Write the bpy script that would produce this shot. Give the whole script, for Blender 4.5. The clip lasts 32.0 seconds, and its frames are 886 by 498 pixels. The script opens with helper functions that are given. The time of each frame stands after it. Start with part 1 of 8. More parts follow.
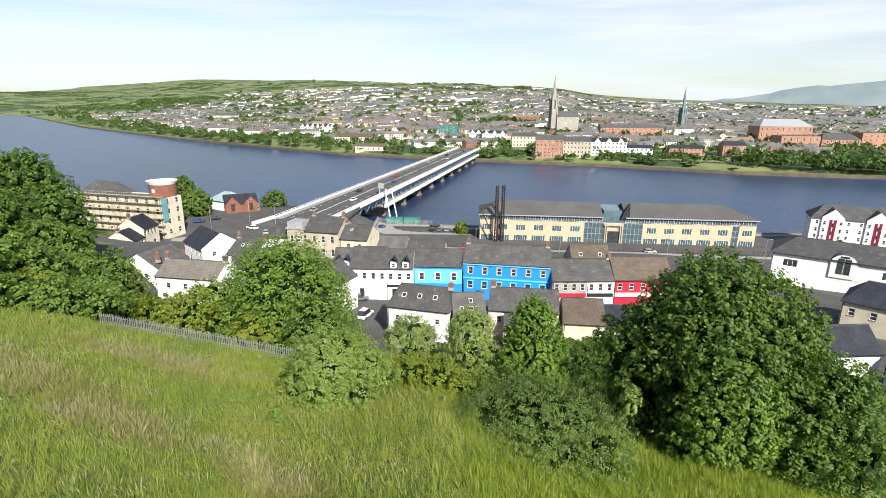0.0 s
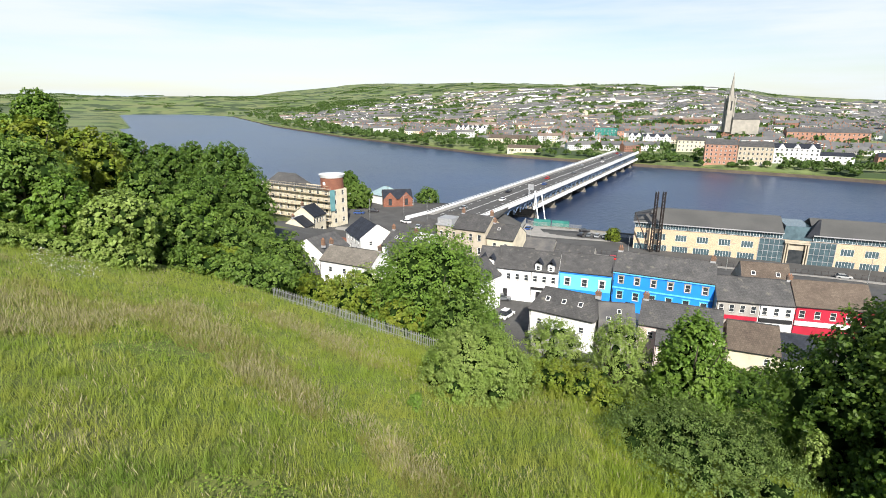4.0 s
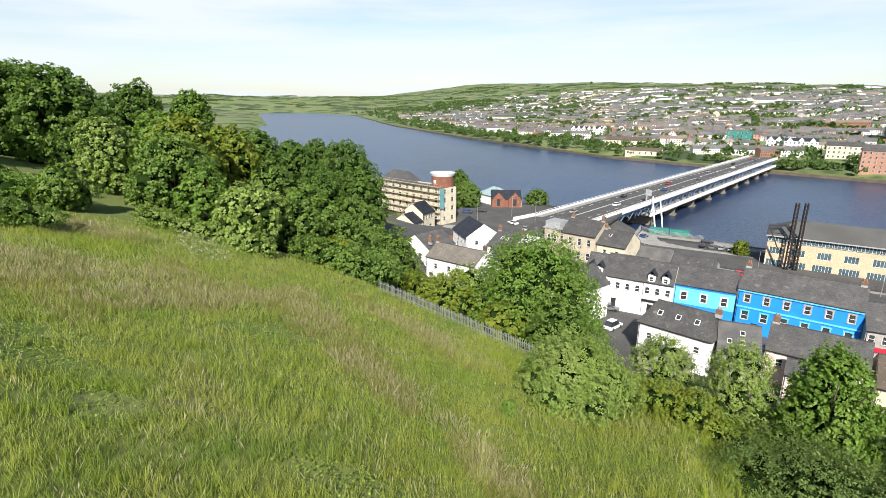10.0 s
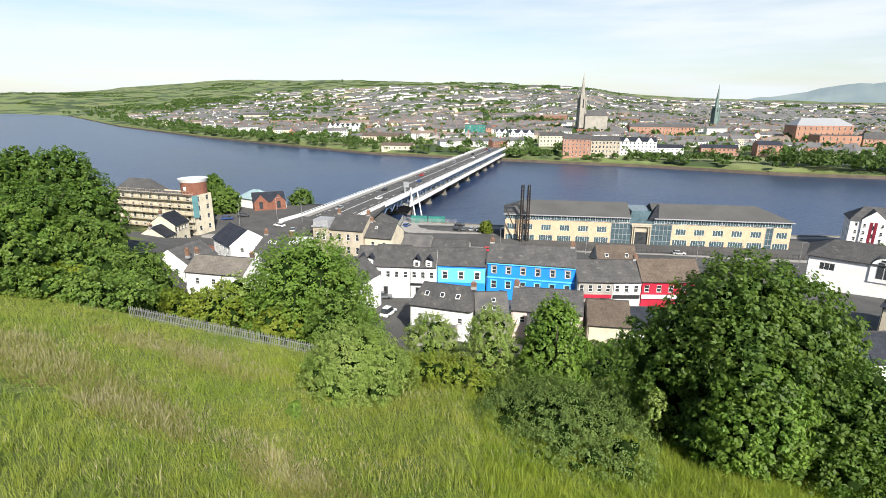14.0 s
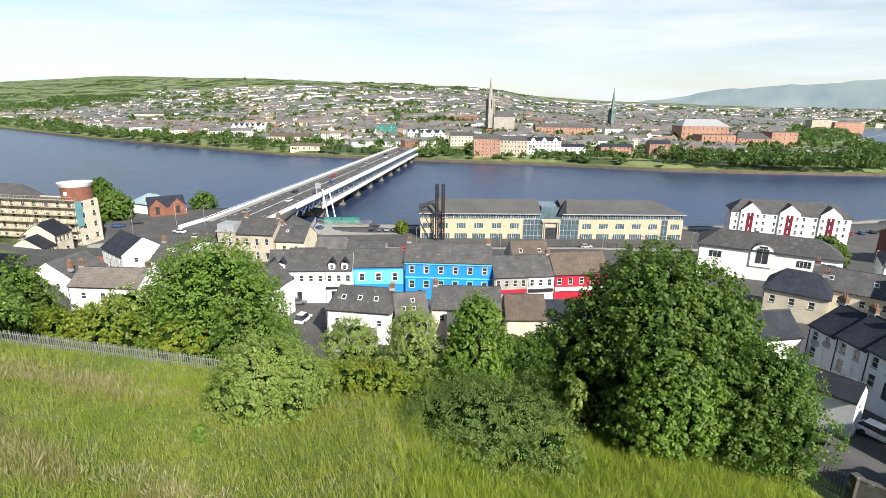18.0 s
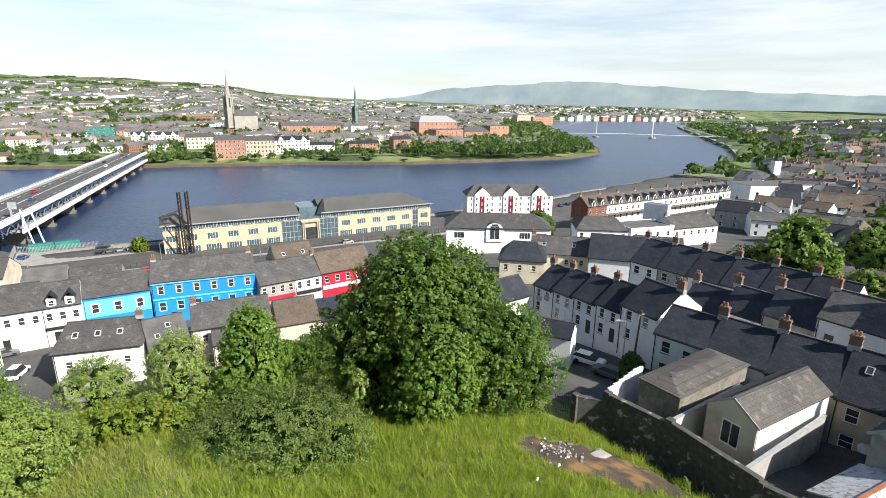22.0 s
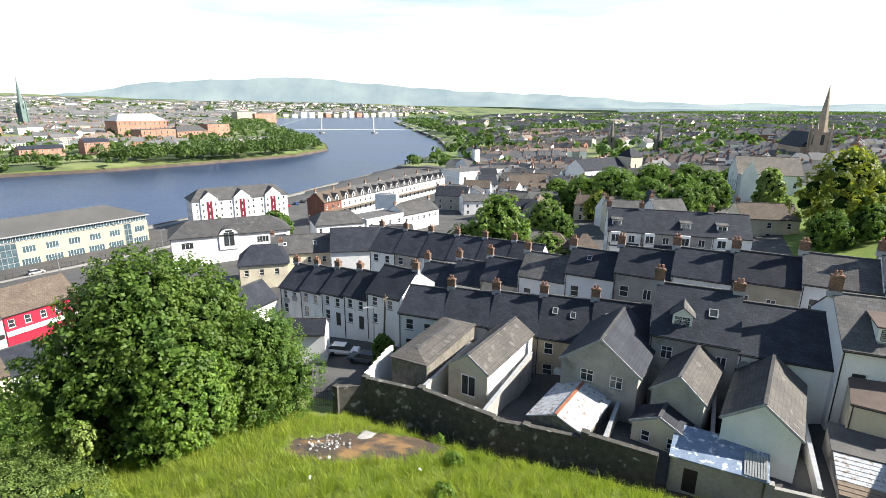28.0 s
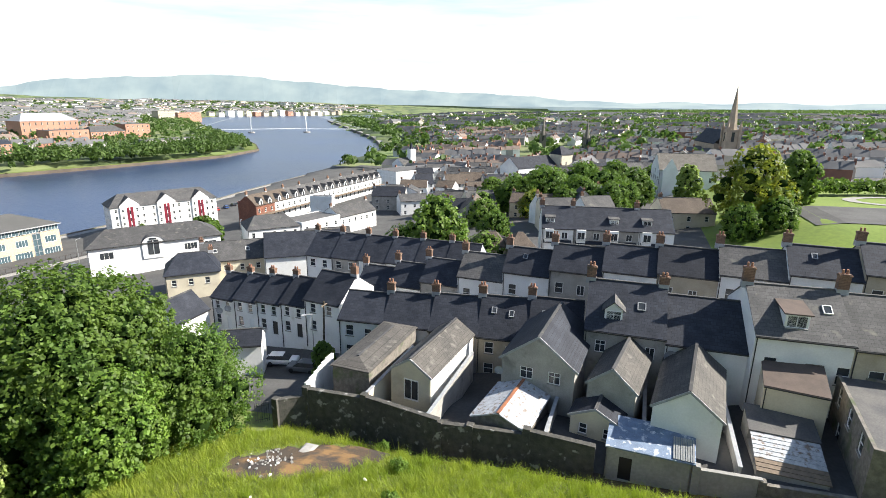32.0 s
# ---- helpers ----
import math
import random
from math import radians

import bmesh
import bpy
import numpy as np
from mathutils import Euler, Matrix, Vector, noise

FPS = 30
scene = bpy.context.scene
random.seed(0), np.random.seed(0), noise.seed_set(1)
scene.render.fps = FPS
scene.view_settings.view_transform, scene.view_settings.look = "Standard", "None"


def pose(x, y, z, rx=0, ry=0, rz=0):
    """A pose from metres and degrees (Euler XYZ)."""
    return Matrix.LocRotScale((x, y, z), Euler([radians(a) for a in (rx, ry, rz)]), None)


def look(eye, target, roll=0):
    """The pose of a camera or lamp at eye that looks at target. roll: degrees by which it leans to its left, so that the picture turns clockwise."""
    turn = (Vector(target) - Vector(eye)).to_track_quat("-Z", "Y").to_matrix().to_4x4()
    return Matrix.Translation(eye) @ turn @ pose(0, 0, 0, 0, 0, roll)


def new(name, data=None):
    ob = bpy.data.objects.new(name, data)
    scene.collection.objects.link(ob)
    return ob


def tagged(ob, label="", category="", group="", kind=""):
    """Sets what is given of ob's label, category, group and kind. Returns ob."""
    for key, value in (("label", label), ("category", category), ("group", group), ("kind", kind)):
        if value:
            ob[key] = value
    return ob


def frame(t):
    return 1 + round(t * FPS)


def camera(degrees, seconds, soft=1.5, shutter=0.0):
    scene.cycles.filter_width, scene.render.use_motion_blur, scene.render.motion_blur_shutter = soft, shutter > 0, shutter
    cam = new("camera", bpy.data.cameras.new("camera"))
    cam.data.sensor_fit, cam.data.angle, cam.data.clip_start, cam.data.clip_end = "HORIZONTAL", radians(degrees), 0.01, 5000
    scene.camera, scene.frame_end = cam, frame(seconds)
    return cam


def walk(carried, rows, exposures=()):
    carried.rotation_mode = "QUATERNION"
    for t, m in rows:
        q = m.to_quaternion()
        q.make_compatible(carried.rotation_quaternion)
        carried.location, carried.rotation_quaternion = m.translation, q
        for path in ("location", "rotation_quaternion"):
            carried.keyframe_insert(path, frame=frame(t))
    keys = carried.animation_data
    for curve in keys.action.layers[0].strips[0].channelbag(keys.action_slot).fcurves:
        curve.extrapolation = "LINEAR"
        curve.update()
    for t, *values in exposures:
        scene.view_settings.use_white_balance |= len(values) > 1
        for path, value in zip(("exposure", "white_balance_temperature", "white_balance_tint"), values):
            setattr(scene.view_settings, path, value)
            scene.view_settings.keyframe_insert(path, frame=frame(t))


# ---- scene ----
cam = camera(80.64, 32.0, soft=0.6)
PATH = [
    (0.0, 0.38, -0.81, 54.34, 74.40, -0.47, 0.00),
    (0.5, 0.39, -0.73, 54.22, 74.39, -0.41, 2.34),
    (1.0, 0.38, -0.54, 54.04, 74.44, -0.39, 5.69),
    (1.5, 0.35, -0.36, 53.97, 74.47, -0.35, 9.83),
    (2.0, 0.30, -0.22, 53.94, 74.50, -0.36, 13.30),
    (2.5, 0.25, -0.19, 53.94, 74.49, -0.29, 14.83),
    (4.5, -0.12, 0.14, 53.76, 74.49, -0.37, 17.64),
    (5.0, -0.14, 0.43, 53.75, 74.47, -0.36, 19.91),
    (5.5, -0.20, 0.56, 53.72, 74.47, -0.33, 22.44),
    (6.0, -0.22, 0.71, 53.72, 74.47, -0.37, 25.15),
    (6.5, -0.14, 0.77, 53.74, 74.46, -0.36, 27.02),
    (7.0, -0.12, 0.78, 53.72, 74.46, -0.40, 27.77),
    (7.5, -0.15, 0.79, 53.71, 74.48, -0.43, 29.19),
    (8.0, -0.11, 0.86, 53.70, 74.52, -0.37, 31.26),
    (8.5, -0.12, 0.83, 53.71, 74.47, -0.41, 32.22),
    (9.0, -0.14, 0.77, 53.69, 74.47, -0.39, 33.22),
    (9.5, -0.08, 0.71, 53.73, 74.46, -0.37, 32.56),
    (10.0, 0.01, 0.54, 53.81, 74.41, -0.45, 28.42),
    (10.5, 0.18, 0.32, 53.95, 74.36, -0.51, 22.09),
    (11.0, 0.13, -0.06, 53.90, 74.41, -0.52, 18.50),
    (11.5, 0.19, -0.11, 53.93, 74.42, -0.62, 17.47),
    (12.0, 0.27, -0.15, 54.00, 74.41, -0.65, 16.36),
    (12.5, 0.40, -0.07, 54.07, 74.38, -0.45, 13.32),
    (13.0, 0.51, -0.20, 54.11, 74.40, -0.51, 9.71),
    (13.5, 0.61, -0.39, 54.16, 74.39, -0.49, 6.04),
    (14.0, 0.76, -0.58, 54.17, 74.32, -0.34, 2.85),
    (14.5, 0.82, -0.62, 54.15, 74.35, -0.37, -0.16),
    (16.5, 0.59, 0.67, 53.72, 74.43, -0.86, -4.04),
    (17.0, 0.56, 0.85, 53.68, 74.43, -0.86, -4.28),
    (17.5, 0.55, 0.92, 53.68, 74.43, -0.94, -4.76),
    (18.0, 0.57, 0.89, 53.66, 74.46, -0.81, -6.59),
    (18.5, 0.62, 0.83, 53.68, 74.52, -0.73, -9.02),
    (19.0, 0.69, 0.72, 53.83, 74.55, -0.66, -13.24),
    (19.5, 0.54, 0.63, 53.81, 74.53, -0.71, -17.67),
    (20.0, 0.31, 0.53, 53.66, 74.60, -0.70, -20.76),
    (20.5, 0.07, 0.34, 53.52, 74.62, -0.72, -23.60),
    (21.0, -0.01, 0.17, 53.66, 74.60, -0.70, -26.83),
    (21.5, -0.06, 0.06, 53.88, 74.58, -0.66, -30.11),
    (22.0, -0.08, -0.14, 54.07, 74.58, -0.62, -33.23),
    (22.5, -0.14, -0.27, 54.22, 74.55, -0.58, -36.07),
    (23.0, -0.27, -0.42, 54.33, 74.57, -0.58, -38.68),
    (23.5, -0.33, -0.51, 54.41, 74.56, -0.54, -41.54),
    (24.0, -0.44, -0.50, 54.40, 74.56, -0.64, -45.39),
    (24.5, -0.33, -0.38, 54.33, 74.55, -0.63, -49.24),
    (26.5, -0.46, -0.54, 54.41, 74.55, -0.62, -55.84),
    (27.0, -0.46, -0.60, 54.39, 74.56, -0.65, -57.83),
    (27.5, -0.48, -0.64, 54.33, 74.56, -0.66, -59.88),
    (28.0, -0.56, -0.67, 54.32, 74.53, -0.62, -61.99),
    (28.5, -0.58, -0.63, 54.25, 74.53, -0.74, -63.83),
    (29.0, -0.56, -0.66, 54.32, 74.45, -0.65, -65.66),
    (29.5, -0.57, -0.62, 54.26, 74.50, -0.73, -66.90),
    (30.0, -0.57, -0.64, 54.27, 74.50, -0.69, -68.01),
    (30.5, -0.57, -0.65, 54.29, 74.42, -0.64, -68.51),
    (31.0, -0.58, -0.63, 54.31, 74.45, -0.70, -68.83),
    (31.5, -0.55, -0.63, 54.46, 74.43, -0.73, -68.98),
    (32.0, -0.42, -0.62, 54.82, 74.45, -0.66, -68.94),
]
walk(cam, [(r[0], pose(*r[1:])) for r in PATH], exposures=[(0.0, 0.88), (14.0, 0.88), (19.0, 0.93), (24.0, 1.1), (28.0, 1.35), (32.0, 1.35)])

# ---- world and sun ----
SUN_YAW, SUN_ELEV = -157.0, 35.5
world = bpy.data.worlds.new("world")
scene.world = world
world.use_nodes = True
wn, wl = world.node_tree.nodes, world.node_tree.links
wn.clear()
w_out = wn.new("ShaderNodeOutputWorld")
w_bg = wn.new("ShaderNodeBackground")
w_sky = wn.new("ShaderNodeTexSky")
w_sky.sky_type = "NISHITA"
w_sky.sun_disc = False
w_sky.sun_elevation = radians(SUN_ELEV)
w_sky.sun_rotation = radians(-SUN_YAW)
w_sky.air_density, w_sky.dust_density, w_sky.ozone_density = 1.0, 0.7, 1.0
w_bg.inputs["Strength"].default_value = 0.075
w_tc = wn.new("ShaderNodeTexCoord")
w_map = wn.new("ShaderNodeMapping")
w_map.inputs["Scale"].default_value = (1.6, 1.6, 15.0)
w_noise = wn.new("ShaderNodeTexNoise")
w_noise.inputs["Scale"].default_value = 1.7
w_noise.inputs["Detail"].default_value = 7.0
w_noise.inputs["Roughness"].default_value = 0.55
w_ramp = wn.new("ShaderNodeValToRGB")
w_ramp.color_ramp.elements[0].position, w_ramp.color_ramp.elements[1].position = 0.30, 0.62
w_ramp.color_ramp.elements[0].color = (0.24, 0.24, 0.24, 1)
w_ramp.color_ramp.elements[1].color = (0.92, 0.92, 0.92, 1)
w_mix = wn.new("ShaderNodeMixRGB")
w_mix.inputs["Color2"].default_value = (6.7, 7.2, 7.6, 1)
wl.new(w_tc.outputs["Generated"], w_map.inputs["Vector"])
wl.new(w_map.outputs["Vector"], w_noise.inputs["Vector"])
wl.new(w_noise.outputs["Fac"], w_ramp.inputs["Fac"])
w_sep = wn.new("ShaderNodeSeparateXYZ")
wl.new(w_tc.outputs["Generated"], w_sep.inputs[0])
w_high = wn.new("ShaderNodeMapRange")
w_high.interpolation_type = "SMOOTHSTEP"
for _k, _v in (("From Min", 0.17), ("From Max", 0.32), ("To Min", 1.0), ("To Max", 0.03)):
    w_high.inputs[_k].default_value = _v
wl.new(w_sep.outputs["Z"], w_high.inputs["Value"])
w_mul = wn.new("ShaderNodeMath")
w_mul.operation = "MULTIPLY"
wl.new(w_ramp.outputs["Color"], w_mul.inputs[0])
wl.new(w_high.outputs["Result"], w_mul.inputs[1])
wl.new(w_mul.outputs[0], w_mix.inputs["Fac"])
wl.new(w_sky.outputs["Color"], w_mix.inputs["Color1"])
wl.new(w_mix.outputs["Color"], w_bg.inputs["Color"])
wl.new(w_bg.outputs["Background"], w_out.inputs["Surface"])
sun_data = bpy.data.lights.new("sun", "SUN")
sun_data.energy, sun_data.angle, sun_data.color = 5.0, radians(0.6), (1.0, 0.94, 0.84)
sun = new("sun", sun_data)
_sy, _se = radians(SUN_YAW), radians(SUN_ELEV)
_to = Vector((-math.sin(_sy) * math.cos(_se), math.cos(_sy) * math.cos(_se), math.sin(_se)))
sun.matrix_world = look(_to * 200, (0, 0, 0))

# ---- materials ----
def mat(name, base, rough=0.8, other=None, scale=1.0, fine=0.0, bump=0.0, bump_scale=20.0, metal=0.0, pattern=None,
        islands=0.0, per_object=0.0, coords="Position", stains=None, sheen=0.0):
    """A paint or mineral surface: two colours mixed by broad noise, fine grain, optional courses, wear and bump."""
    m = bpy.data.materials.new(name)
    m.use_nodes = True
    n, l = m.node_tree.nodes, m.node_tree.links
    b = n["Principled BSDF"]
    b.inputs["Roughness"].default_value, b.inputs["Metallic"].default_value = rough, metal
    if coords == "Object":
        src = n.new("ShaderNodeTexCoord").outputs["Object"]
    else:
        src = n.new("ShaderNodeNewGeometry").outputs["Position"]
    other = other or tuple(c * 0.8 for c in base)

    def mix(kind, fac, a, c):
        x = n.new("ShaderNodeMixRGB")
        x.blend_type = kind
        for sock, v in (("Fac", fac), ("Color1", a), ("Color2", c)):
            if isinstance(v, bpy.types.NodeSocket):
                l.new(v, x.inputs[sock])
            elif sock == "Fac":
                x.inputs[sock].default_value = v
            else:
                x.inputs[sock].default_value = (*v[:3], 1)
        return x.outputs["Color"]

    def noisy(sc, detail=4.0):
        t = n.new("ShaderNodeTexNoise")
        t.inputs["Scale"].default_value, t.inputs["Detail"].default_value = sc, detail
        l.new(src, t.inputs["Vector"])
        return t.outputs["Fac"]

    def ramp(v, lo, hi):
        r = n.new("ShaderNodeMapRange")
        r.inputs["From Min"].default_value, r.inputs["From Max"].default_value = lo, hi
        l.new(v, r.inputs["Value"])
        return r.outputs["Result"]

    col = mix("MIX", ramp(noisy(scale), 0.35, 0.65), base, other)
    if fine:
        g = ramp(noisy(scale * 14, 3.0), 0.3, 0.7)
        col = mix("MULTIPLY", fine, col, mix("MIX", g, (0.55, 0.55, 0.55), (1.25, 1.25, 1.25)))
    height = None
    if pattern:
        kind, bw, bh, mortar, tone = pattern
        mp = n.new("ShaderNodeCombineXYZ")
        sep = n.new("ShaderNodeSeparateXYZ")
        l.new(src, sep.inputs[0])
        add = n.new("ShaderNodeMath")
        add.operation = "ADD"
        if kind in ("roof", "roof_y"):
            l.new(sep.outputs["X" if kind == "roof" else "Y"], mp.inputs["X"])
            mul = n.new("ShaderNodeMath")
            mul.operation = "MULTIPLY"
            mul.inputs[1].default_value = 1.6
            l.new(sep.outputs["Z"], mul.inputs[0])
            l.new(mul.outputs[0], mp.inputs["Y"])
        else:
            l.new(sep.outputs["X"], add.inputs[0])
            l.new(sep.outputs["Y"], add.inputs[1])
            l.new(add.outputs[0], mp.inputs["X"])
            l.new(sep.outputs["Z"], mp.inputs["Y"])
        bt = n.new("ShaderNodeTexBrick")
        bt.inputs["Scale"].default_value = 1.0
        bt.inputs["Brick Width"].default_value, bt.inputs["Row Height"].default_value = bw, bh
        bt.inputs["Mortar Size"].default_value = mortar
        bt.inputs["Color1"].default_value = (1, 1, 1, 1)
        bt.inputs["Color2"].default_value = (tone, tone, tone, 1)
        bt.inputs["Mortar"].default_value = (0.55, 0.55, 0.55, 1)
        l.new(mp.outputs[0], bt.inputs["Vector"])
        col = mix("MULTIPLY", 1.0, col, bt.outputs["Color"])
        height = bt.outputs["Fac"]
    if islands:
        r = n.new("ShaderNodeNewGeometry").outputs["Random Per Island"]
        col = mix("MULTIPLY", islands, col, mix("MIX", r, (0.35, 0.35, 0.35), (1.6, 1.6, 1.6)))
    if per_object:
        r = n.new("ShaderNodeObjectInfo").outputs["Random"]
        col = mix("MULTIPLY", per_object, col, mix("MIX", r, (0.5, 0.5, 0.5), (1.4, 1.4, 1.4)))
    if stains:
        colour, lo, hi, sc = stains
        col = mix("MIX", ramp(noisy(sc, 6.0), lo, hi), col, colour)
    l.new(col, b.inputs["Base Color"])
    if bump:
        bp = n.new("ShaderNodeBump")
        bp.inputs["Strength"].default_value, bp.inputs["Distance"].default_value = bump, 0.05
        l.new(noisy(bump_scale, 5.0) if height is None else height, bp.inputs["Height"])
        if height is not None:
            bp.invert = True
        l.new(bp.outputs["Normal"], b.inputs["Normal"])
    return m


def leaf_mat(name, base, other, through_colour, islands=0.58, scale=0.5, stains=None):
    """Foliage: colour varies leaf by leaf and across the crown; part of the light shines through."""
    m = mat(name, base, 0.55, other, scale=scale, islands=islands, stains=stains)
    n, l = m.node_tree.nodes, m.node_tree.links
    b = n["Principled BSDF"]
    b.inputs["Specular IOR Level"].default_value = 0.3
    tr = n.new("ShaderNodeBsdfTranslucent")
    tr.inputs["Color"].default_value = (*through_colour, 1)
    mx = n.new("ShaderNodeMixShader")
    mx.inputs["Fac"].default_value = 0.35
    l.new(b.outputs[0], mx.inputs[1])
    l.new(tr.outputs[0], mx.inputs[2])
    l.new(mx.outputs[0], n["Material Output"].inputs["Surface"])
    return m


def ground_mat(name):
    """Rough grass and soil on the hill, fields and gardens in the distance."""
    m = mat(name, (0.10, 0.145, 0.022), 0.95, (0.145, 0.17, 0.036), scale=0.12, fine=0.6, bump=0.4, bump_scale=6.0,
            stains=((0.16, 0.145, 0.075), 0.56, 0.8, 0.10))
    return m


WHITE = mat("white_render", (0.74, 0.745, 0.74), 0.85, (0.66, 0.665, 0.66), 0.5, 0.12, 0.1, 40, stains=((0.5, 0.48, 0.44), 0.62, 0.8, 0.6))
CREAM = mat("cream_render", (0.58, 0.53, 0.41), 0.85, (0.49, 0.44, 0.34), 0.5, 0.15, 0.1, 40, stains=((0.35, 0.3, 0.24), 0.6, 0.8, 0.5))
GREY = mat("grey_render", (0.36, 0.345, 0.32), 0.9, (0.27, 0.26, 0.24), 0.6, 0.25, 0.2, 40, stains=((0.16, 0.15, 0.14), 0.58, 0.75, 0.8))
SAND = mat("sand_render", (0.44, 0.39, 0.31), 0.9, (0.34, 0.30, 0.23), 0.6, 0.2, 0.2, 40)
PINK = mat("pink_render", (0.68, 0.56, 0.52), 0.85, (0.60, 0.48, 0.45), 0.5, 0.12, 0.1, 40)
BLUE = mat("bright_blue_paint", (0.01, 0.235, 0.80), 0.6, (0.01, 0.20, 0.70), 0.4, 0.08)
SKYBLUE = mat("light_blue_paint", (0.12, 0.52, 0.82), 0.6, (0.10, 0.46, 0.75), 0.4, 0.08)
MAROON = mat("maroon_panels", (0.20, 0.02, 0.035), 0.35, (0.14, 0.015, 0.03), 0.6, 0.1)
CRIMSON = mat("crimson_paint", (0.42, 0.012, 0.04), 0.55, (0.34, 0.01, 0.03), 0.5, 0.1)
SLATE = mat("slate", (0.022, 0.026, 0.037), 0.7, (0.036, 0.041, 0.055), 0.5, 0.35, 0.35, pattern=("roof", 0.5, 0.34, 0.02, 0.72), coords="Object", per_object=0.5)
SLATE_GREY = mat("weathered_slate", (0.064, 0.064, 0.066), 0.85, (0.095, 0.093, 0.093), 0.4, 0.4, 0.35, pattern=("roof", 0.5, 0.34, 0.02, 0.75), coords="Object", per_object=0.3, stains=((0.15, 0.145, 0.12), 0.6, 0.78, 0.9))
TILE_BROWN = mat("brown_concrete_tiles", (0.10, 0.075, 0.058), 0.85, (0.135, 0.105, 0.08), 0.5, 0.4, 0.35, pattern=("roof", 0.33, 0.34, 0.02, 0.7), coords="Object", per_object=0.3)
TILE_PALE = mat("pale_worn_tiles", (0.21, 0.19, 0.165), 0.9, (0.16, 0.145, 0.125), 0.5, 0.4, 0.35, pattern=("roof", 0.33, 0.34, 0.02, 0.75), coords="Object")
WORN_SLATE = mat("bleached_slate", (0.10, 0.092, 0.083), 0.85, (0.066, 0.062, 0.058), 0.5, 0.35, 0.35, pattern=("roof_y", 0.45, 0.34, 0.02, 0.8), coords="Object", stains=((0.15, 0.14, 0.125), 0.58, 0.75, 1.0))
# rubble with the wall's shade put into its colour, plus pale smears
SHADE_STONE = mat("shade_darkened_rubble", (0.085, 0.08, 0.072), 0.95, (0.05, 0.05, 0.045), 2.0, 0.5, 0.6, 7.0, stains=((0.27, 0.265, 0.25), 0.60, 0.68, 1.3))
FELT = mat("roofing_felt", (0.075, 0.075, 0.078), 0.9, (0.12, 0.115, 0.11), 0.5, 0.4, 0.2, 20)
LEAD = mat("lead_flashing", (0.25, 0.26, 0.28), 0.6, (0.33, 0.34, 0.35), 2.0, 0.2)
BRICK = mat("red_brick", (0.29, 0.12, 0.075), 0.9, (0.22, 0.09, 0.06), 0.6, 0.25, 0.4, pattern=("wall", 0.45, 0.15, 0.02, 0.7), coords="Object")
BRICK_BUFF = mat("buff_brick", (0.60, 0.46, 0.315), 0.85, (0.54, 0.41, 0.285), 0.5, 0.12, 0.2, pattern=("wall", 0.45, 0.15, 0.012, 0.9), coords="Object")
STONE = mat("rubble_stone", (0.21, 0.19, 0.165), 0.95, (0.13, 0.12, 0.105), 2.5, 0.5, 0.6, 7.0, stains=((0.08, 0.1, 0.05), 0.55, 0.72, 0.7))
SANDSTONE = mat("sandstone", (0.40, 0.32, 0.24), 0.9, (0.31, 0.25, 0.19), 0.3, 0.3, 0.2, 5)
CONCRETE = mat("concrete", (0.33, 0.32, 0.30), 0.9, (0.25, 0.245, 0.23), 0.3, 0.3, 0.2, 8, stains=((0.2, 0.19, 0.17), 0.58, 0.76, 0.25))
ASPHALT = mat("asphalt", (0.06, 0.059, 0.058), 0.95, (0.085, 0.084, 0.082), 0.2, 0.4, 0.2, 25)
PAVING = mat("paving", (0.30, 0.29, 0.27), 0.95, (0.24, 0.23, 0.215), 0.4, 0.3)
GLASS = mat("dark_glass", (0.025, 0.03, 0.035), 0.08, (0.05, 0.055, 0.06), 0.7)
GLASS_BLUE = mat("blue_tinted_glazing", (0.045, 0.075, 0.09), 0.12, (0.075, 0.12, 0.14), 0.6)
PVC = mat("white_plastic", (0.80, 0.80, 0.79), 0.4, (0.72, 0.72, 0.70), 1.0)
DARK_METAL = mat("dark_painted_steel", (0.035, 0.033, 0.033), 0.5, (0.06, 0.045, 0.04), 1.0, 0.3, metal=0.3)
BLACK = mat("black_plastic", (0.02, 0.02, 0.022), 0.5)
STEEL = mat("galvanised_steel", (0.42, 0.43, 0.43), 0.45, (0.34, 0.35, 0.35), 1.5, 0.2, metal=0.6)
BROWN_FELT = mat("brown_roofing_felt", (0.115, 0.085, 0.07), 0.9, (0.085, 0.065, 0.055), 0.8, 0.3)
RUST = mat("rusty_steel", (0.32, 0.13, 0.06), 0.85, (0.22, 0.09, 0.05), 2.0, 0.4)
WHITE_STEEL = mat("white_painted_steel", (0.74, 0.76, 0.78), 0.5, (0.62, 0.64, 0.66), 0.3, 0.15)
BLUE_STEEL = mat("slate_blue_steel", (0.13, 0.19, 0.30), 0.5, (0.10, 0.15, 0.24), 0.3, 0.2)
CHIMNEY_BRICK = mat("sooty_brick", (0.27, 0.155, 0.10), 0.95, (0.19, 0.12, 0.085), 0.9, 0.4, 0.4, pattern=("wall", 0.45, 0.15, 0.02, 0.75), coords="Object", stains=((0.07, 0.06, 0.055), 0.56, 0.7, 0.8))
FAR_BRICK = mat("weathered_red_brick", (0.37, 0.205, 0.145), 0.9, (0.31, 0.165, 0.115), 0.06, 0.2)
CLAY = mat("clay_pots", (0.31, 0.155, 0.095), 0.85, (0.24, 0.12, 0.075), 3.0, 0.2)
WOOD = mat("weathered_timber", (0.20, 0.15, 0.11), 0.85, (0.14, 0.11, 0.08), 3.0, 0.4)
BARK = mat("bark", (0.11, 0.09, 0.065), 0.95, (0.07, 0.06, 0.045), 2.0, 0.5, 0.5, 12)
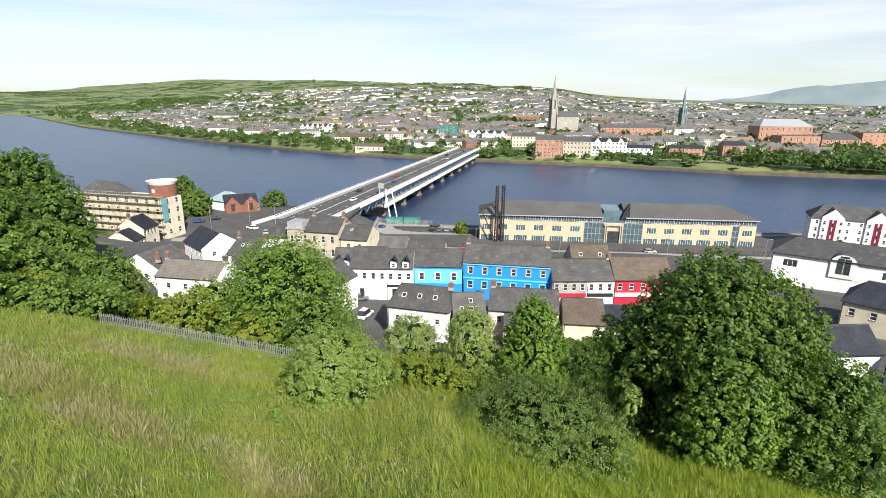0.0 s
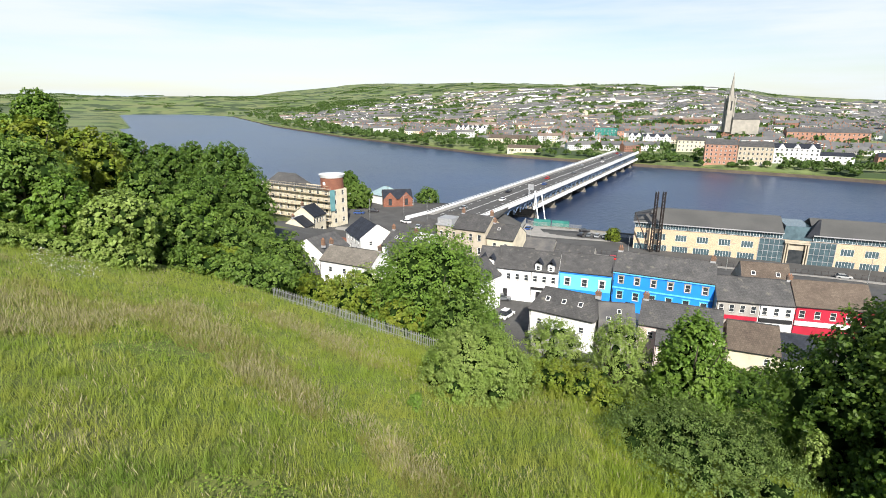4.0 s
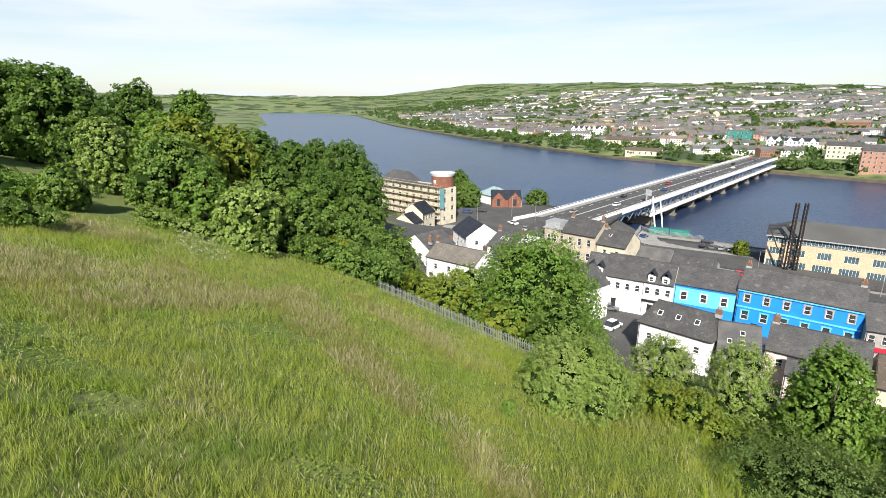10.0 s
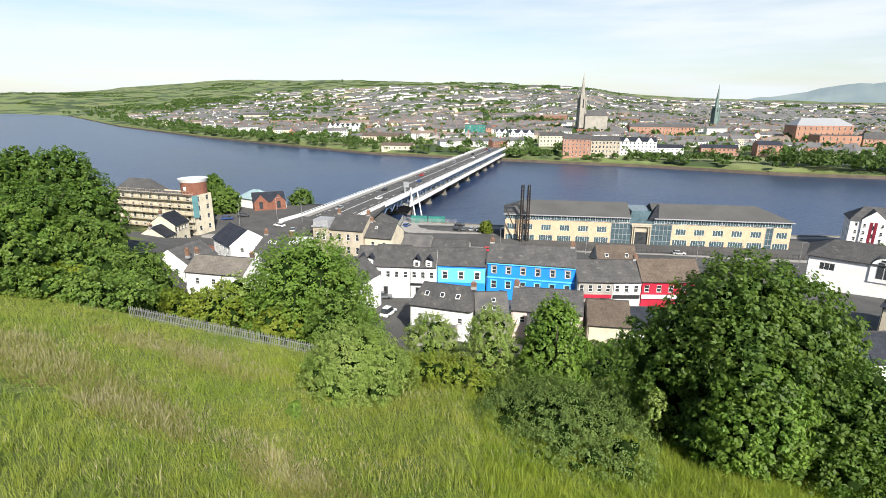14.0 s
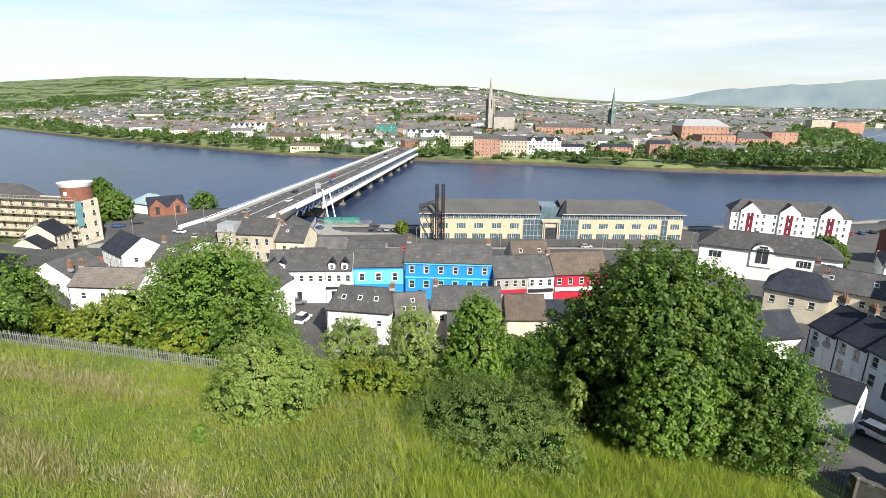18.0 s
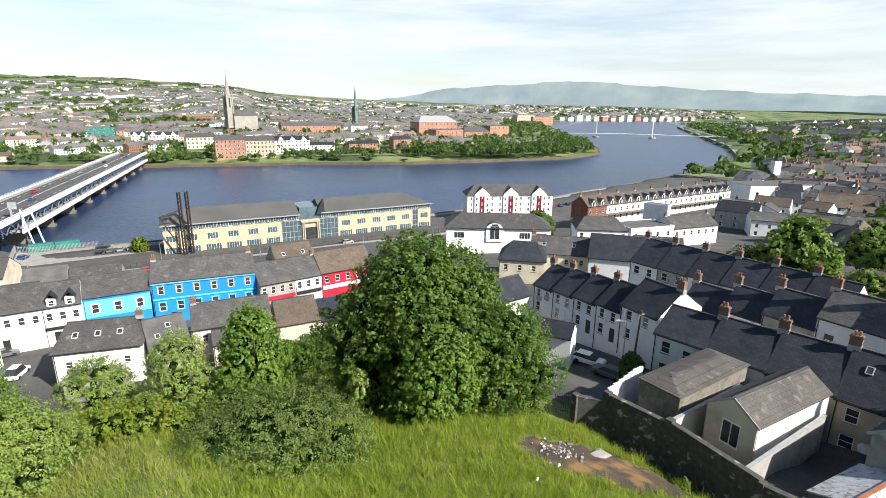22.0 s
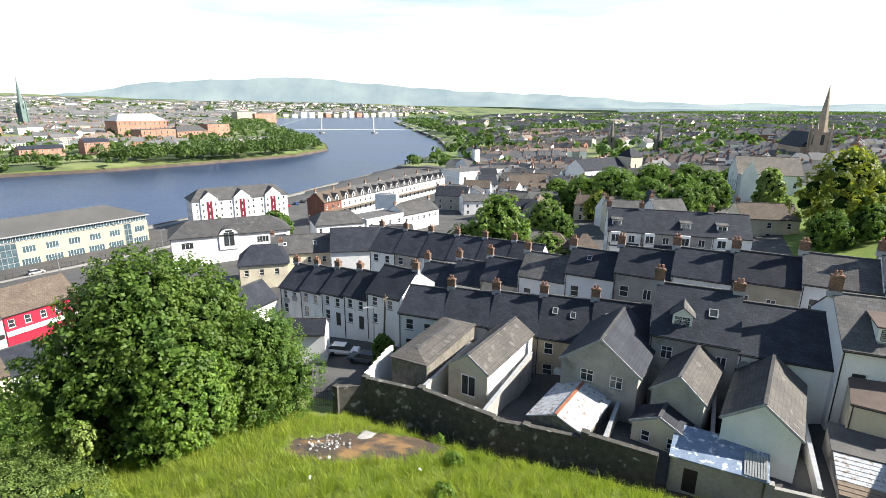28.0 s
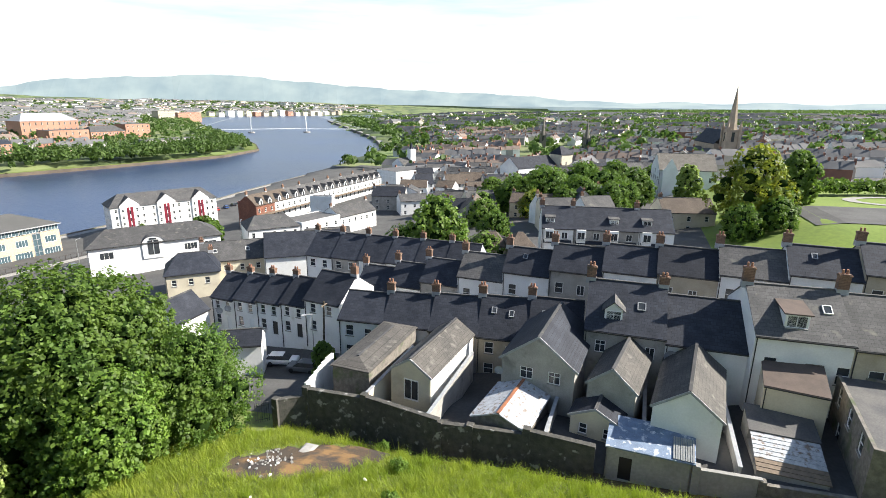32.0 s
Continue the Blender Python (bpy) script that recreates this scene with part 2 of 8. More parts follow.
SLATE.node_tree.nodes["Principled BSDF"].inputs["Specular IOR Level"].default_value = 0.25
GROUND = ground_mat("hill_grass")
LAWN = mat("mown_lawn", (0.145, 0.205, 0.022), 0.95, (0.115, 0.175, 0.02), 0.08, 0.35, 0.2, 8)
SOIL = mat("bare_soil_and_wall_shade", (0.075, 0.05, 0.03), 0.9, (0.04, 0.034, 0.03), 0.7, 0.5, 0.5, 6, stains=((0.20, 0.115, 0.045), 0.52, 0.66, 0.55))
LEAF_DARK = leaf_mat("dark_leaves", (0.068, 0.13, 0.022), (0.105, 0.17, 0.028), (0.17, 0.30, 0.03))
LEAF_BROAD = leaf_mat("walnut_leaves", (0.062, 0.115, 0.02), (0.10, 0.155, 0.026), (0.16, 0.27, 0.03))
LEAF_MID = leaf_mat("green_leaves", (0.10, 0.17, 0.032), (0.14, 0.21, 0.04), (0.21, 0.35, 0.04))
LEAF_LIGHT = leaf_mat("bright_leaves", (0.105, 0.19, 0.03), (0.145, 0.225, 0.036), (0.22, 0.37, 0.036))
LEAF_YELLOW = leaf_mat("yellow_green_leaves", (0.185, 0.215, 0.025), (0.13, 0.20, 0.025), (0.32, 0.36, 0.03))
LEAF_SILVER = leaf_mat("silvery_leaves", (0.25, 0.32, 0.09), (0.17, 0.25, 0.05), (0.31, 0.42, 0.08))
LEAF_OLIVE = leaf_mat("olive_leaves", (0.15, 0.215, 0.055), (0.12, 0.18, 0.044), (0.22, 0.30, 0.07))
# near-black green that paints in the shade deep inside a crown
INNER_SHADE = mat("painted_inner_shade", (0.012, 0.026, 0.006), 1.0, (0.02, 0.036, 0.009), 1.0)
INNER_SHADE.node_tree.nodes["Principled BSDF"].inputs["Specular IOR Level"].default_value = 0.02
LEAF_FAR = leaf_mat("distant_leaves", (0.05, 0.095, 0.022), (0.085, 0.135, 0.03), (0.10, 0.18, 0.03))


def water_mat():
    m = mat("river_water", (0.014, 0.036, 0.10), 0.28, (0.022, 0.034, 0.066), 0.006)
    n, l = m.node_tree.nodes, m.node_tree.links
    g = n.new("ShaderNodeNewGeometry")
    mp = n.new("ShaderNodeMapping")
    mp.inputs["Scale"].default_value = (0.35, 0.8, 1)
    mp.inputs["Rotation"].default_value = (0, 0, 0.3)
    t1, t2 = n.new("ShaderNodeTexNoise"), n.new("ShaderNodeTexNoise")
    t1.inputs["Scale"].default_value, t1.inputs["Detail"].default_value = 1.0, 5.0
    t2.inputs["Scale"].default_value, t2.inputs["Detail"].default_value = 0.035, 4.0
    l.new(g.outputs["Position"], mp.inputs["Vector"])
    l.new(mp.outputs[0], t1.inputs["Vector"])
    l.new(g.outputs["Position"], t2.inputs["Vector"])
    mul = n.new("ShaderNodeMath")
    mul.operation = "MULTIPLY"
    l.new(t1.outputs["Fac"], mul.inputs[0])
    l.new(t2.outputs["Fac"], mul.inputs[1])
    bp = n.new("ShaderNodeBump")
    bp.inputs["Strength"].default_value, bp.inputs["Distance"].default_value = 1.0, 0.5
    l.new(mul.outputs[0], bp.inputs["Height"])
    l.new(bp.outputs[0], n["Principled BSDF"].inputs["Normal"])
    return m


WATER = water_mat()

# ---- mesh building ----
class MB:
    """Collects boxes, prisms and sheets into one mesh."""

    def __init__(self):
        self.v, self.f, self.k = [], [], []

    def face(self, pts, k=0):
        i = len(self.v)
        self.v.extend(tuple(p) for p in pts)
        self.f.append(tuple(range(i, i + len(pts))))
        self.k.append(k)

    def box(self, x0, x1, y0, y1, z0, z1, k=0):
        i = len(self.v)
        self.v += [(x0, y0, z0), (x1, y0, z0), (x1, y1, z0), (x0, y1, z0), (x0, y0, z1), (x1, y0, z1), (x1, y1, z1), (x0, y1, z1)]
        for q in ((0, 3, 2, 1), (4, 5, 6, 7), (0, 1, 5, 4), (1, 2, 6, 5), (2, 3, 7, 6), (3, 0, 4, 7)):
            self.f.append(tuple(i + a for a in q))
            self.k.append(k)

    def hexa(self, p, k=0):
        """A block from eight corners: four below, four above, each set going round."""
        i = len(self.v)
        self.v += [tuple(a) for a in p]
        for q in ((0, 3, 2, 1), (4, 5, 6, 7), (0, 1, 5, 4), (1, 2, 6, 5), (2, 3, 7, 6), (3, 0, 4, 7)):
            self.f.append(tuple(i + a for a in q))
            self.k.append(k)

    def bar(self, a, b, w, h=None, k=0):
        """A square bar from a to b."""
        a, b = Vector(a), Vector(b)
        d = (b - a).normalized()
        s = d.cross(Vector((0, 0, 1)))
        s = s.normalized() if s.length > 1e-4 else Vector((1, 0, 0))
        u = s.cross(d).normalized()
        s, u = s * w / 2, u * (h or w) / 2
        self.hexa([a - s - u, a + s - u, b + s - u, b - s - u, a - s + u, a + s + u, b + s + u, b - s + u], k)

    def tube(self, x, y, z0, z1, r0, r1=None, n=10, k=0, cap=True):
        r1 = r0 if r1 is None else r1
        i = len(self.v)
        for z, r in ((z0, r0), (z1, r1)):
            self.v += [(x + r * math.cos(2 * math.pi * j / n), y + r * math.sin(2 * math.pi * j / n), z) for j in range(n)]
        for j in range(n):
            self.f.append((i + j, i + (j + 1) % n, i + n + (j + 1) % n, i + n + j))
            self.k.append(k)
        if cap:
            self.f.append(tuple(i + n + j for j in range(n)))
            self.f.append(tuple(i + n - 1 - j for j in range(n)))
            self.k += [k, k]

    def mesh(self, name, *mats):
        me = bpy.data.meshes.new(name)
        me.from_pydata(self.v, [], self.f)
        for m in mats:
            me.materials.append(m)
        if len(mats) > 1:
            me.polygons.foreach_set("material_index", self.k)
        me.update()
        return me


def part(name, what, material, parent, label="", m=None):
    """Links a mesh (or an MB) as one object under a thing or a part."""
    mats = material if isinstance(material, (tuple, list)) else (material,)
    me = what.mesh(name, *mats) if isinstance(what, MB) else what
    ob = new(name, me)
    ob.parent = parent
    if m is not None:
        ob.matrix_basis = m
    if label:
        ob["label"] = label
    return ob


def thing(name, m, label, category, group="", kind=""):
    ob = new(name)
    ob.empty_display_size = 0.3
    ob.matrix_world = m
    return tagged(ob, label, category, group, kind)


def solid(name, what, material, label, category, group="", kind="", m=None):
    mats = material if isinstance(material, (tuple, list)) else (material,)
    ob = new(name, what.mesh(name, *mats) if isinstance(what, MB) else what)
    if m is not None:
        ob.matrix_world = m
    return tagged(ob, label, category, group, kind)


def array_mesh(name, verts, quads, mats, index=None):
    """A mesh from numpy arrays of corners and faces (all of three or all of four corners)."""
    me = bpy.data.meshes.new(name)
    nv, nf, c = len(verts), len(quads), quads.shape[1]
    me.vertices.add(nv)
    me.vertices.foreach_set("co", np.asarray(verts, np.float32).ravel())
    me.loops.add(nf * c)
    me.loops.foreach_set("vertex_index", np.asarray(quads, np.int32).ravel())
    me.polygons.add(nf)
    me.polygons.foreach_set("loop_start", np.arange(nf, dtype=np.int32) * c)
    for m in mats:
        me.materials.append(m)
    if index is not None:
        me.polygons.foreach_set("material_index", np.asarray(index, np.int32))
    me.update(calc_edges=True)
    return me


# ---- lie of the land ----
FAR_BANK = [(-4200, 3600), (-2775, 2650), (-1374, 1783), (-711, 1062), (-401, 780), (-230, 646), (-108, 551), (-35, 523), (86, 478),
            (157, 457), (234, 418), (300, 402), (406, 385), (480, 405), (535, 455), (610, 540), (701, 646), (903, 907), (1180, 1204),
            (1430, 1420), (1700, 1380), (2100, 1150), (4200, 900)]
NEAR_BANK = [(-4500, 4000), (-2500, 2290), (-1600, 1480), (-700, 640), (-300, 275), (-165, 222), (-60, 222), (14, 212), (110, 203),
             (190, 204), (240, 214), (330, 226), (456, 254), (547, 283), (711, 386), (994, 607), (1316, 860), (1700, 900), (4200, 500)]


def bank_line(pts):
    a = np.array(pts, float)
    return a[:-1], a[1:]


def bank_dist(x, y, pts):
    """Distance from a bank's line, and whether the place lies to the left of it (the far side)."""
    a, b = bank_line(pts)
    p = np.stack([x, y], -1)[..., None, :]
    d = b - a
    t = np.clip(((p - a) * d).sum(-1) / (d * d).sum(-1), 0, 1)
    q = a + t[..., None] * d - p
    dist = np.sqrt((q * q).sum(-1))
    j = dist.argmin(-1)
    near = np.take_along_axis(dist, j[..., None], -1)[..., 0]
    dj, aj = d[j], a[j]
    side = dj[..., 0] * (y - aj[..., 1]) - dj[..., 1] * (x - aj[..., 0])
    return near, side > 0


def step(v, lo, hi):
    t = np.clip((v - lo) / (hi - lo), 0, 1)
    return t * t * (3 - 2 * t)


def soft_max(a, b, k):
    h = np.clip(0.5 + 0.5 * (a - b) / k, 0, 1)
    return b * (1 - h) + a * h + k * h * (1 - h)


WAVES = {}


def waves(x, y, s, seed):
    if seed not in WAVES:
        r = np.random.RandomState(seed)
        WAVES[seed] = [(math.cos(a) * f, math.sin(a) * f, ph, 1 / (2.5 + 1.5 * k)) for k, (a, ph, f) in enumerate([(r.rand() * 6.28, r.rand() * 6.28, (1.0 + k * 0.7) * 6.28) for k in range(6)])]
    out, i = 0, 1 / s
    for cx, cy, ph, w in WAVES[seed]:
        out = out + np.sin(x * (cx * i) + y * (cy * i) + ph) * w
    return out


def field_height(x, y):
    """The open hillside under the camera."""
    left = np.maximum(-x - 6, 0)
    up = 41 - 0.25 * np.maximum(y, -60) * (1 - 0.6 * step(x, 8, 34)) - 0.38 * np.maximum(x, 0) + 0.13 * np.minimum(left, 140)
    brow = np.interp(x, [-25, 0], [49, 37])
    up = up - 0.42 * np.maximum(y - brow, 0) * step(x, -80, -36)
    up = up + 1.6 * np.exp(-((x - 19) ** 2 + (y - 26) ** 2) / 130)
    return np.minimum(up, 46.5)


def wall_shade_strip(x, y):
    """One in the sunk strip along the boundary wall, zero away from it. Its dark soil stands in for the wall's shadow.
    """
    wx = np.interp(y, [-8, 0.6, 6.0, 10.6, 13.2, 20.8, 26.6], [36.6, 36.4, 36.5, 35.8, 35.3, 36.2, 35.6])
    return step(wx - x, 3.6, 1.6) * step(wx - x, -3.0, 0.0) * step(y, -22, -14) * step(y, 28, 24)


def land(x, y):
    """Height of the ground anywhere."""
    x, y = np.asarray(x, float), np.asarray(y, float)
    r = np.hypot(x, y)
    az = np.degrees(np.arctan2(-x, y))
    df, far = bank_dist(x, y, FAR_BANK)
    dn, not_near = bank_dist(x, y, NEAR_BANK)
    # far side: quay, town on its slope, hills behind
    g = np.interp(az, [-40, -27, -17.5, -11.7, 0, 8, 16, 26, 33, 40, 52], [0.16, 0.25, 0.40, 0.55, 0.76, 0.88, 1.0, 1.14, 1.08, 0.92, 0.62])
    hill = 5 + 0.028 * np.minimum(df, 900) + 200 * g * step(df, 200, 2600) + 8 * waves(x, y, 900, 3) * step(df, 300, 900)
    hill = hill + 34 * step(az, -15, -12) * step(az, -5, -9) * step(df, 420, 700) * 0.4
    # near side: the field, the streets, the quay
    field = field_height(x, y)
    hi = 27.8 - 0.125 * np.clip(y - 6, 0, 140) + 0.03 * np.clip(-y, 0, 60) - 0.035 * np.clip(x - 70, 0, 220)
    hi = hi - 1.7 * step(x, 40, 48) * step(y, -14, -4)
    hi = hi + 0.06 * np.clip(26 - y, 0, 60) * step(x, 53, 60) * step(x, 92, 78)
    low = step(y, 135, 178) * (1 - step(x, 60, 95)) + step(y, 105, 165) * step(x, 60, 95)
    base = 12 - 7 * low * step(x, -42, -20)
    w = step(x - 0.35 * np.maximum(y - 40, 0), 20, 40) * (1 - step(y, 118, 165))
    streets = np.maximum(base + (hi - base) * w, base)
    streets = streets + 6 * step(x, 92, 125) * step(y, -14, -40) * step(x, 320, 200)
    town = soft_max(field, streets, 0.8)
    town = town - 0.9 * wall_shade_strip(x, y)
    town = town * step(dn, 0, 5) + 4.5 * (1 - step(dn, 0, 5))
    out = 7 + 0.012 * np.minimum(dn, 2500) + 9 * step(dn, 60, 400)
    f = step(r, 260, 480)
    town = town * (1 - f) + out * f
    hill = -4 + (hill + 4) * step(df, 4, 14)
    z = np.where(far, hill, np.where(not_near, -4.0, town))
    # hills that close the river's bend upstream
    z = np.maximum(z, -6 + (96 + 14 * waves(x, y, 1500, 9)) * step(r, 2500, 3900) * step(az, 14, 32) * step(az, 100, 80))
    return z


def ground(x, y):
    return float(land(np.array([x]), np.array([y]))[0])

# ---- ground, water, quays ----
def spread(n, k, reach):
    u = np.linspace(-1, 1, n)
    return reach * np.sinh(k * u) / math.sinh(k)


def bare_patch(x, y):
    """Below one on the trodden, burnt soil beside the wall."""
    u, v = (x - 28.0) * 0.72 - (y - 20.7) * 0.69, (x - 28.0) * 0.69 + (y - 20.7) * 0.72
    return (u / 6.2) ** 2 + (v / 3.0) ** 2 + 0.25 * waves(x, y, 3.5, 8)


def make_ground():
    n = 370
    gx = spread(n, 6.3, 4850.0) + 18
    gy = spread(n, 6.3, 4850.0) + 28
    X, Y = np.meshgrid(gx, gy)
    Z = land(X, Y)
    near = np.hypot(X, Y) < 90
    Z = Z + near * (0.16 * waves(X, Y, 9, 5) + 0.07 * waves(X, Y, 3, 6)) * (X < 31)
    V = np.stack([X, Y, Z], -1).reshape(-1, 3)
    i = np.arange(n * n).reshape(n, n)
    Q = np.stack([i[:-1, :-1], i[:-1, 1:], i[1:, 1:], i[1:, :-1]], -1).reshape(-1, 4)
    c = V[Q].mean(1)
    x, y, z = c.T
    r = np.hypot(x, y)
    dn, not_near = bank_dist(x, y, NEAR_BANK)
    _, far = bank_dist(x, y, FAR_BANK)
    k = np.zeros(len(Q), int)
    field = field_height(x, y)
    town = (~not_near) & (r < 420) & (((z > field + 0.5) & (x > 33)) | ((y > 80) & (x > -50)) | ((y > 98) & (x > -82)) | ((y > 128) & (x > -100)))
    town |= (x > 36.8) & (x < 98) & (y > -40) & (y < 27)
    k[town] = 1
    k[(r > 420)] = 2
    k[town & (x > 98) & (x < 240) & (y < -16)] = 3
    # bare patch, and a dark strip painted in as the wall's shadow
    k[(bare_patch(x, y) < 1.0) | (wall_shade_strip(x, y) > 0.6)] = 4
    me = array_mesh("ground", V, Q, (GROUND, ASPHALT, FAR_GROUND, LAWN, SOIL), k)
    me.polygons.foreach_set("use_smooth", np.ones(len(Q), bool))
    return tagged(new("ground", me), "rough green hillside falling to grey streets and far fields", "ground", kind="structure")


FAR_GROUND = mat("distant_fields", (0.115, 0.165, 0.05), 0.95, (0.17, 0.185, 0.075), 0.006, 0.2, stains=((0.035, 0.06, 0.018), 0.5, 0.56, 0.012))
make_ground()
wb = MB()
wb.face([(-4800, -300, 1.3), (4800, -300, 1.3), (4800, 4800, 1.3), (-4800, 4800, 1.3)])
solid("water", wb, WATER, "dark rippled river water reflecting the sky", "river", kind="structure")


def quay(name, pts, near, top, label, m, wide=9.0, kind="structure"):
    """A bank wall with a flat coping that follows the water's edge."""
    b = MB()
    for (x0, y0), (x1, y1) in zip(pts[:-1], pts[1:]):
        d = Vector((x1 - x0, y1 - y0, 0)).normalized()
        s = Vector((-d.y, d.x, 0)) * (-1 if near else 1)
        p, q = Vector((x0, y0, 0)), Vector((x1, y1, 0))
        c, e = s * 0.9, s * wide
        lo, hi, dn = Vector((0, 0, top)), Vector((0, 0, top + 0.4)), Vector((0, 0, -3))
        b.face([p + dn, q + dn, q + hi, p + hi] if not near else [q + dn, p + dn, p + hi, q + hi])
        b.face([p + hi, q + hi, q + c + hi, p + c + hi], 0)
        b.face([p + c + hi, q + c + hi, q + c + lo, p + c + lo], 0)
        b.face([p + c + lo, q + c + lo, q + e + lo, p + e + lo], 1)
    return solid(name, b, m, label, "embankment", kind=kind)


RIVER_STONE = mat("river_wall_stone", (0.125, 0.10, 0.075), 0.95, (0.085, 0.07, 0.055), 0.15, 0.4)
quay("embankment_far", FAR_BANK[2:20], False, 3.3, "brown stone river wall with a grass verge behind it", (RIVER_STONE, GROUND), 20.0)
quay("embankment_near", NEAR_BANK[4:17], True, 4.9, "stone quay wall with a paved walk behind it", (STONE, PAVING))


# ---- houses ----
def wall_sheet(b, p0, ux, length, z0, z1, holes, inward, k=0):
    """A wall face with openings and their reveals. p0: lower corner; ux: way along; inward: into the house."""
    p0, ux, inward = Vector(p0), Vector(ux), Vector(inward)
    xs = sorted({0.0, length, *[h[0] for h in holes], *[h[1] for h in holes]})
    zs = sorted({z0, z1, *[h[2] for h in holes], *[h[3] for h in holes]})

    def at(u, z):
        return p0 + ux * u + Vector((0, 0, z))
    for i in range(len(xs) - 1):
        for j in range(len(zs) - 1):
            cx, cz = (xs[i] + xs[i + 1]) / 2, (zs[j] + zs[j + 1]) / 2
            if any(h[0] < cx < h[1] and h[2] < cz < h[3] for h in holes):
                continue
            b.face([at(xs[i], zs[j]), at(xs[i + 1], zs[j]), at(xs[i + 1], zs[j + 1]), at(xs[i], zs[j + 1])], k)
    dv = inward * 0.14
    for a, c, lo, hi in holes:
        q = [at(a, lo), at(c, lo), at(c, hi), at(a, hi)]
        for m in range(4):
            e, g = q[m], q[(m + 1) % 4]
            b.face([e, g, g + dv, e + dv], k)


WIN_CACHE = {}


def window_meshes(w, h, style):
    key = (round(w, 2), round(h, 2), style)
    if key not in WIN_CACHE:
        fr, pa, si = MB(), MB(), MB()
        t = 0.07
        fr.box(-w / 2, -w / 2 + t, 0.05, 0.13, 0, h)
        fr.box(w / 2 - t, w / 2, 0.05, 0.13, 0, h)
        fr.box(-w / 2 + t, w / 2 - t, 0.05, 0.13, 0, t)
        fr.box(-w / 2 + t, w / 2 - t, 0.05, 0.13, h - t, h)
        if style == "sash":
            fr.box(-w / 2 + t, w / 2 - t, 0.06, 0.12, h * 0.5 - 0.03, h * 0.5 + 0.03)
        elif style == "pair":
            fr.box(-0.035, 0.035, 0.06, 0.12, t, h - t)
        elif style == "grid":
            fr.box(-0.03, 0.03, 0.06, 0.12, t, h - t)
            fr.box(-w / 2 + t, -0.03, 0.06, 0.12, h * 0.62, h * 0.62 + 0.05)
            fr.box(0.03, w / 2 - t, 0.06, 0.12, h * 0.62, h * 0.62 + 0.05)
        elif style == "strip":
            nn = max(2, round(w / 0.9))
            for i in range(1, nn):
                x = -w / 2 + w * i / nn
                fr.box(x - 0.035, x + 0.035, 0.06, 0.12, t, h - t)
        pa.box(-w / 2 + t / 2, w / 2 - t / 2, 0.1, 0.14, t / 2, h - t / 2)
        si.box(-w / 2 - 0.08, w / 2 + 0.08, -0.08, 0.05, -0.09, 0)
        WIN_CACHE[key] = (fr, pa, si, {})
    return WIN_CACHE[key]


def add_window(parent, m, w, h, style, frame_m, glass_m, sill_m):
    fr, pa, si, made = window_meshes(w, h, style)
    for nm, what, mm in (("window", fr, frame_m), ("pane", pa, glass_m), ("window_sill", si, sill_m)):
        if mm is not None and (nm, mm.name) not in made:
            made[(nm, mm.name)] = what.mesh(nm, mm)
    win = part("window", made[("window", frame_m.name)], frame_m, parent, m=m)
    part("pane", made[("pane", glass_m.name)], glass_m, win)
    if sill_m is not None and style != "strip":
        part("window_sill", made[("window_sill", sill_m.name)], sill_m, win)
    return win


def gable_roof(b, w, d, eave, ridge, over=0.25, th=0.14, along="x", hip=0.0, mid=0.5):
    """Two slopes with thickness; hip pulls the ridge's ends in."""
    if along == "x":
        A = lambda u, v, z: (u, v, z)
        L, D = w, d
    else:
        A = lambda u, v, z: (v, u, z)
        L, D = d, w
    m = D * mid
    sl = (ridge - eave) / m
    sr = (ridge - eave) / (D - m)
    ov = over
    lo1, lo2 = eave - sl * ov, eave - sr * ov
    e0, e1 = -0.06 - (ov if hip else 0), L + 0.06 + (ov if hip else 0)
    r0, r1 = (-0.06, L + 0.06) if not hip else (hip, L - hip)
    up = th
    flip = along == "y"

    def quad(*p):
        p = [A(*q) for q in p]
        b.face(p[::-1] if flip else p)
    quad((e0, -ov, lo1 + up), (e1, -ov, lo1 + up), (r1, m, ridge + up), (r0, m, ridge + up))
    quad((e1, D + ov, lo2 + up), (e0, D + ov, lo2 + up), (r0, m, ridge + up), (r1, m, ridge + up))
    quad((e0, -ov, lo1), (r0, m, ridge), (r1, m, ridge), (e1, -ov, lo1))
    quad((e1, D + ov, lo2), (r1, m, ridge), (r0, m, ridge), (e0, D + ov, lo2))
    quad((e0, -ov, lo1), (e1, -ov, lo1), (e1, -ov, lo1 + up), (e0, -ov, lo1 + up))
    quad((e1, D + ov, lo2), (e0, D + ov, lo2), (e0, D + ov, lo2 + up), (e1, D + ov, lo2 + up))
    if hip:
        quad((e0, D + ov, lo2 + up), (e0, -ov, lo1 + up), (r0, m, ridge + up))
        quad((e1, -ov, lo1 + up), (e1, D + ov, lo2 + up), (r1, m, ridge + up))
        quad((e0, D + ov, lo2), (e0, D + ov, lo2 + up), (e0, -ov, lo1 + up), (e0, -ov, lo1))
        quad((e1, -ov, lo1), (e1, -ov, lo1 + up), (e1, D + ov, lo2 + up), (e1, D + ov, lo2))
    else:
        for s, q in ((e0, 1), (e1, -1)):
            pts = [(s, -ov, lo1), (s, -ov, lo1 + up), (s, m, ridge + up), (s, m, ridge)]
            quad(*(pts if q > 0 else pts[::-1]))
            pts = [(s, m, ridge), (s, m, ridge + up), (s, D + ov, lo2 + up), (s, D + ov, lo2)]
            quad(*(pts if q > 0 else pts[::-1]))


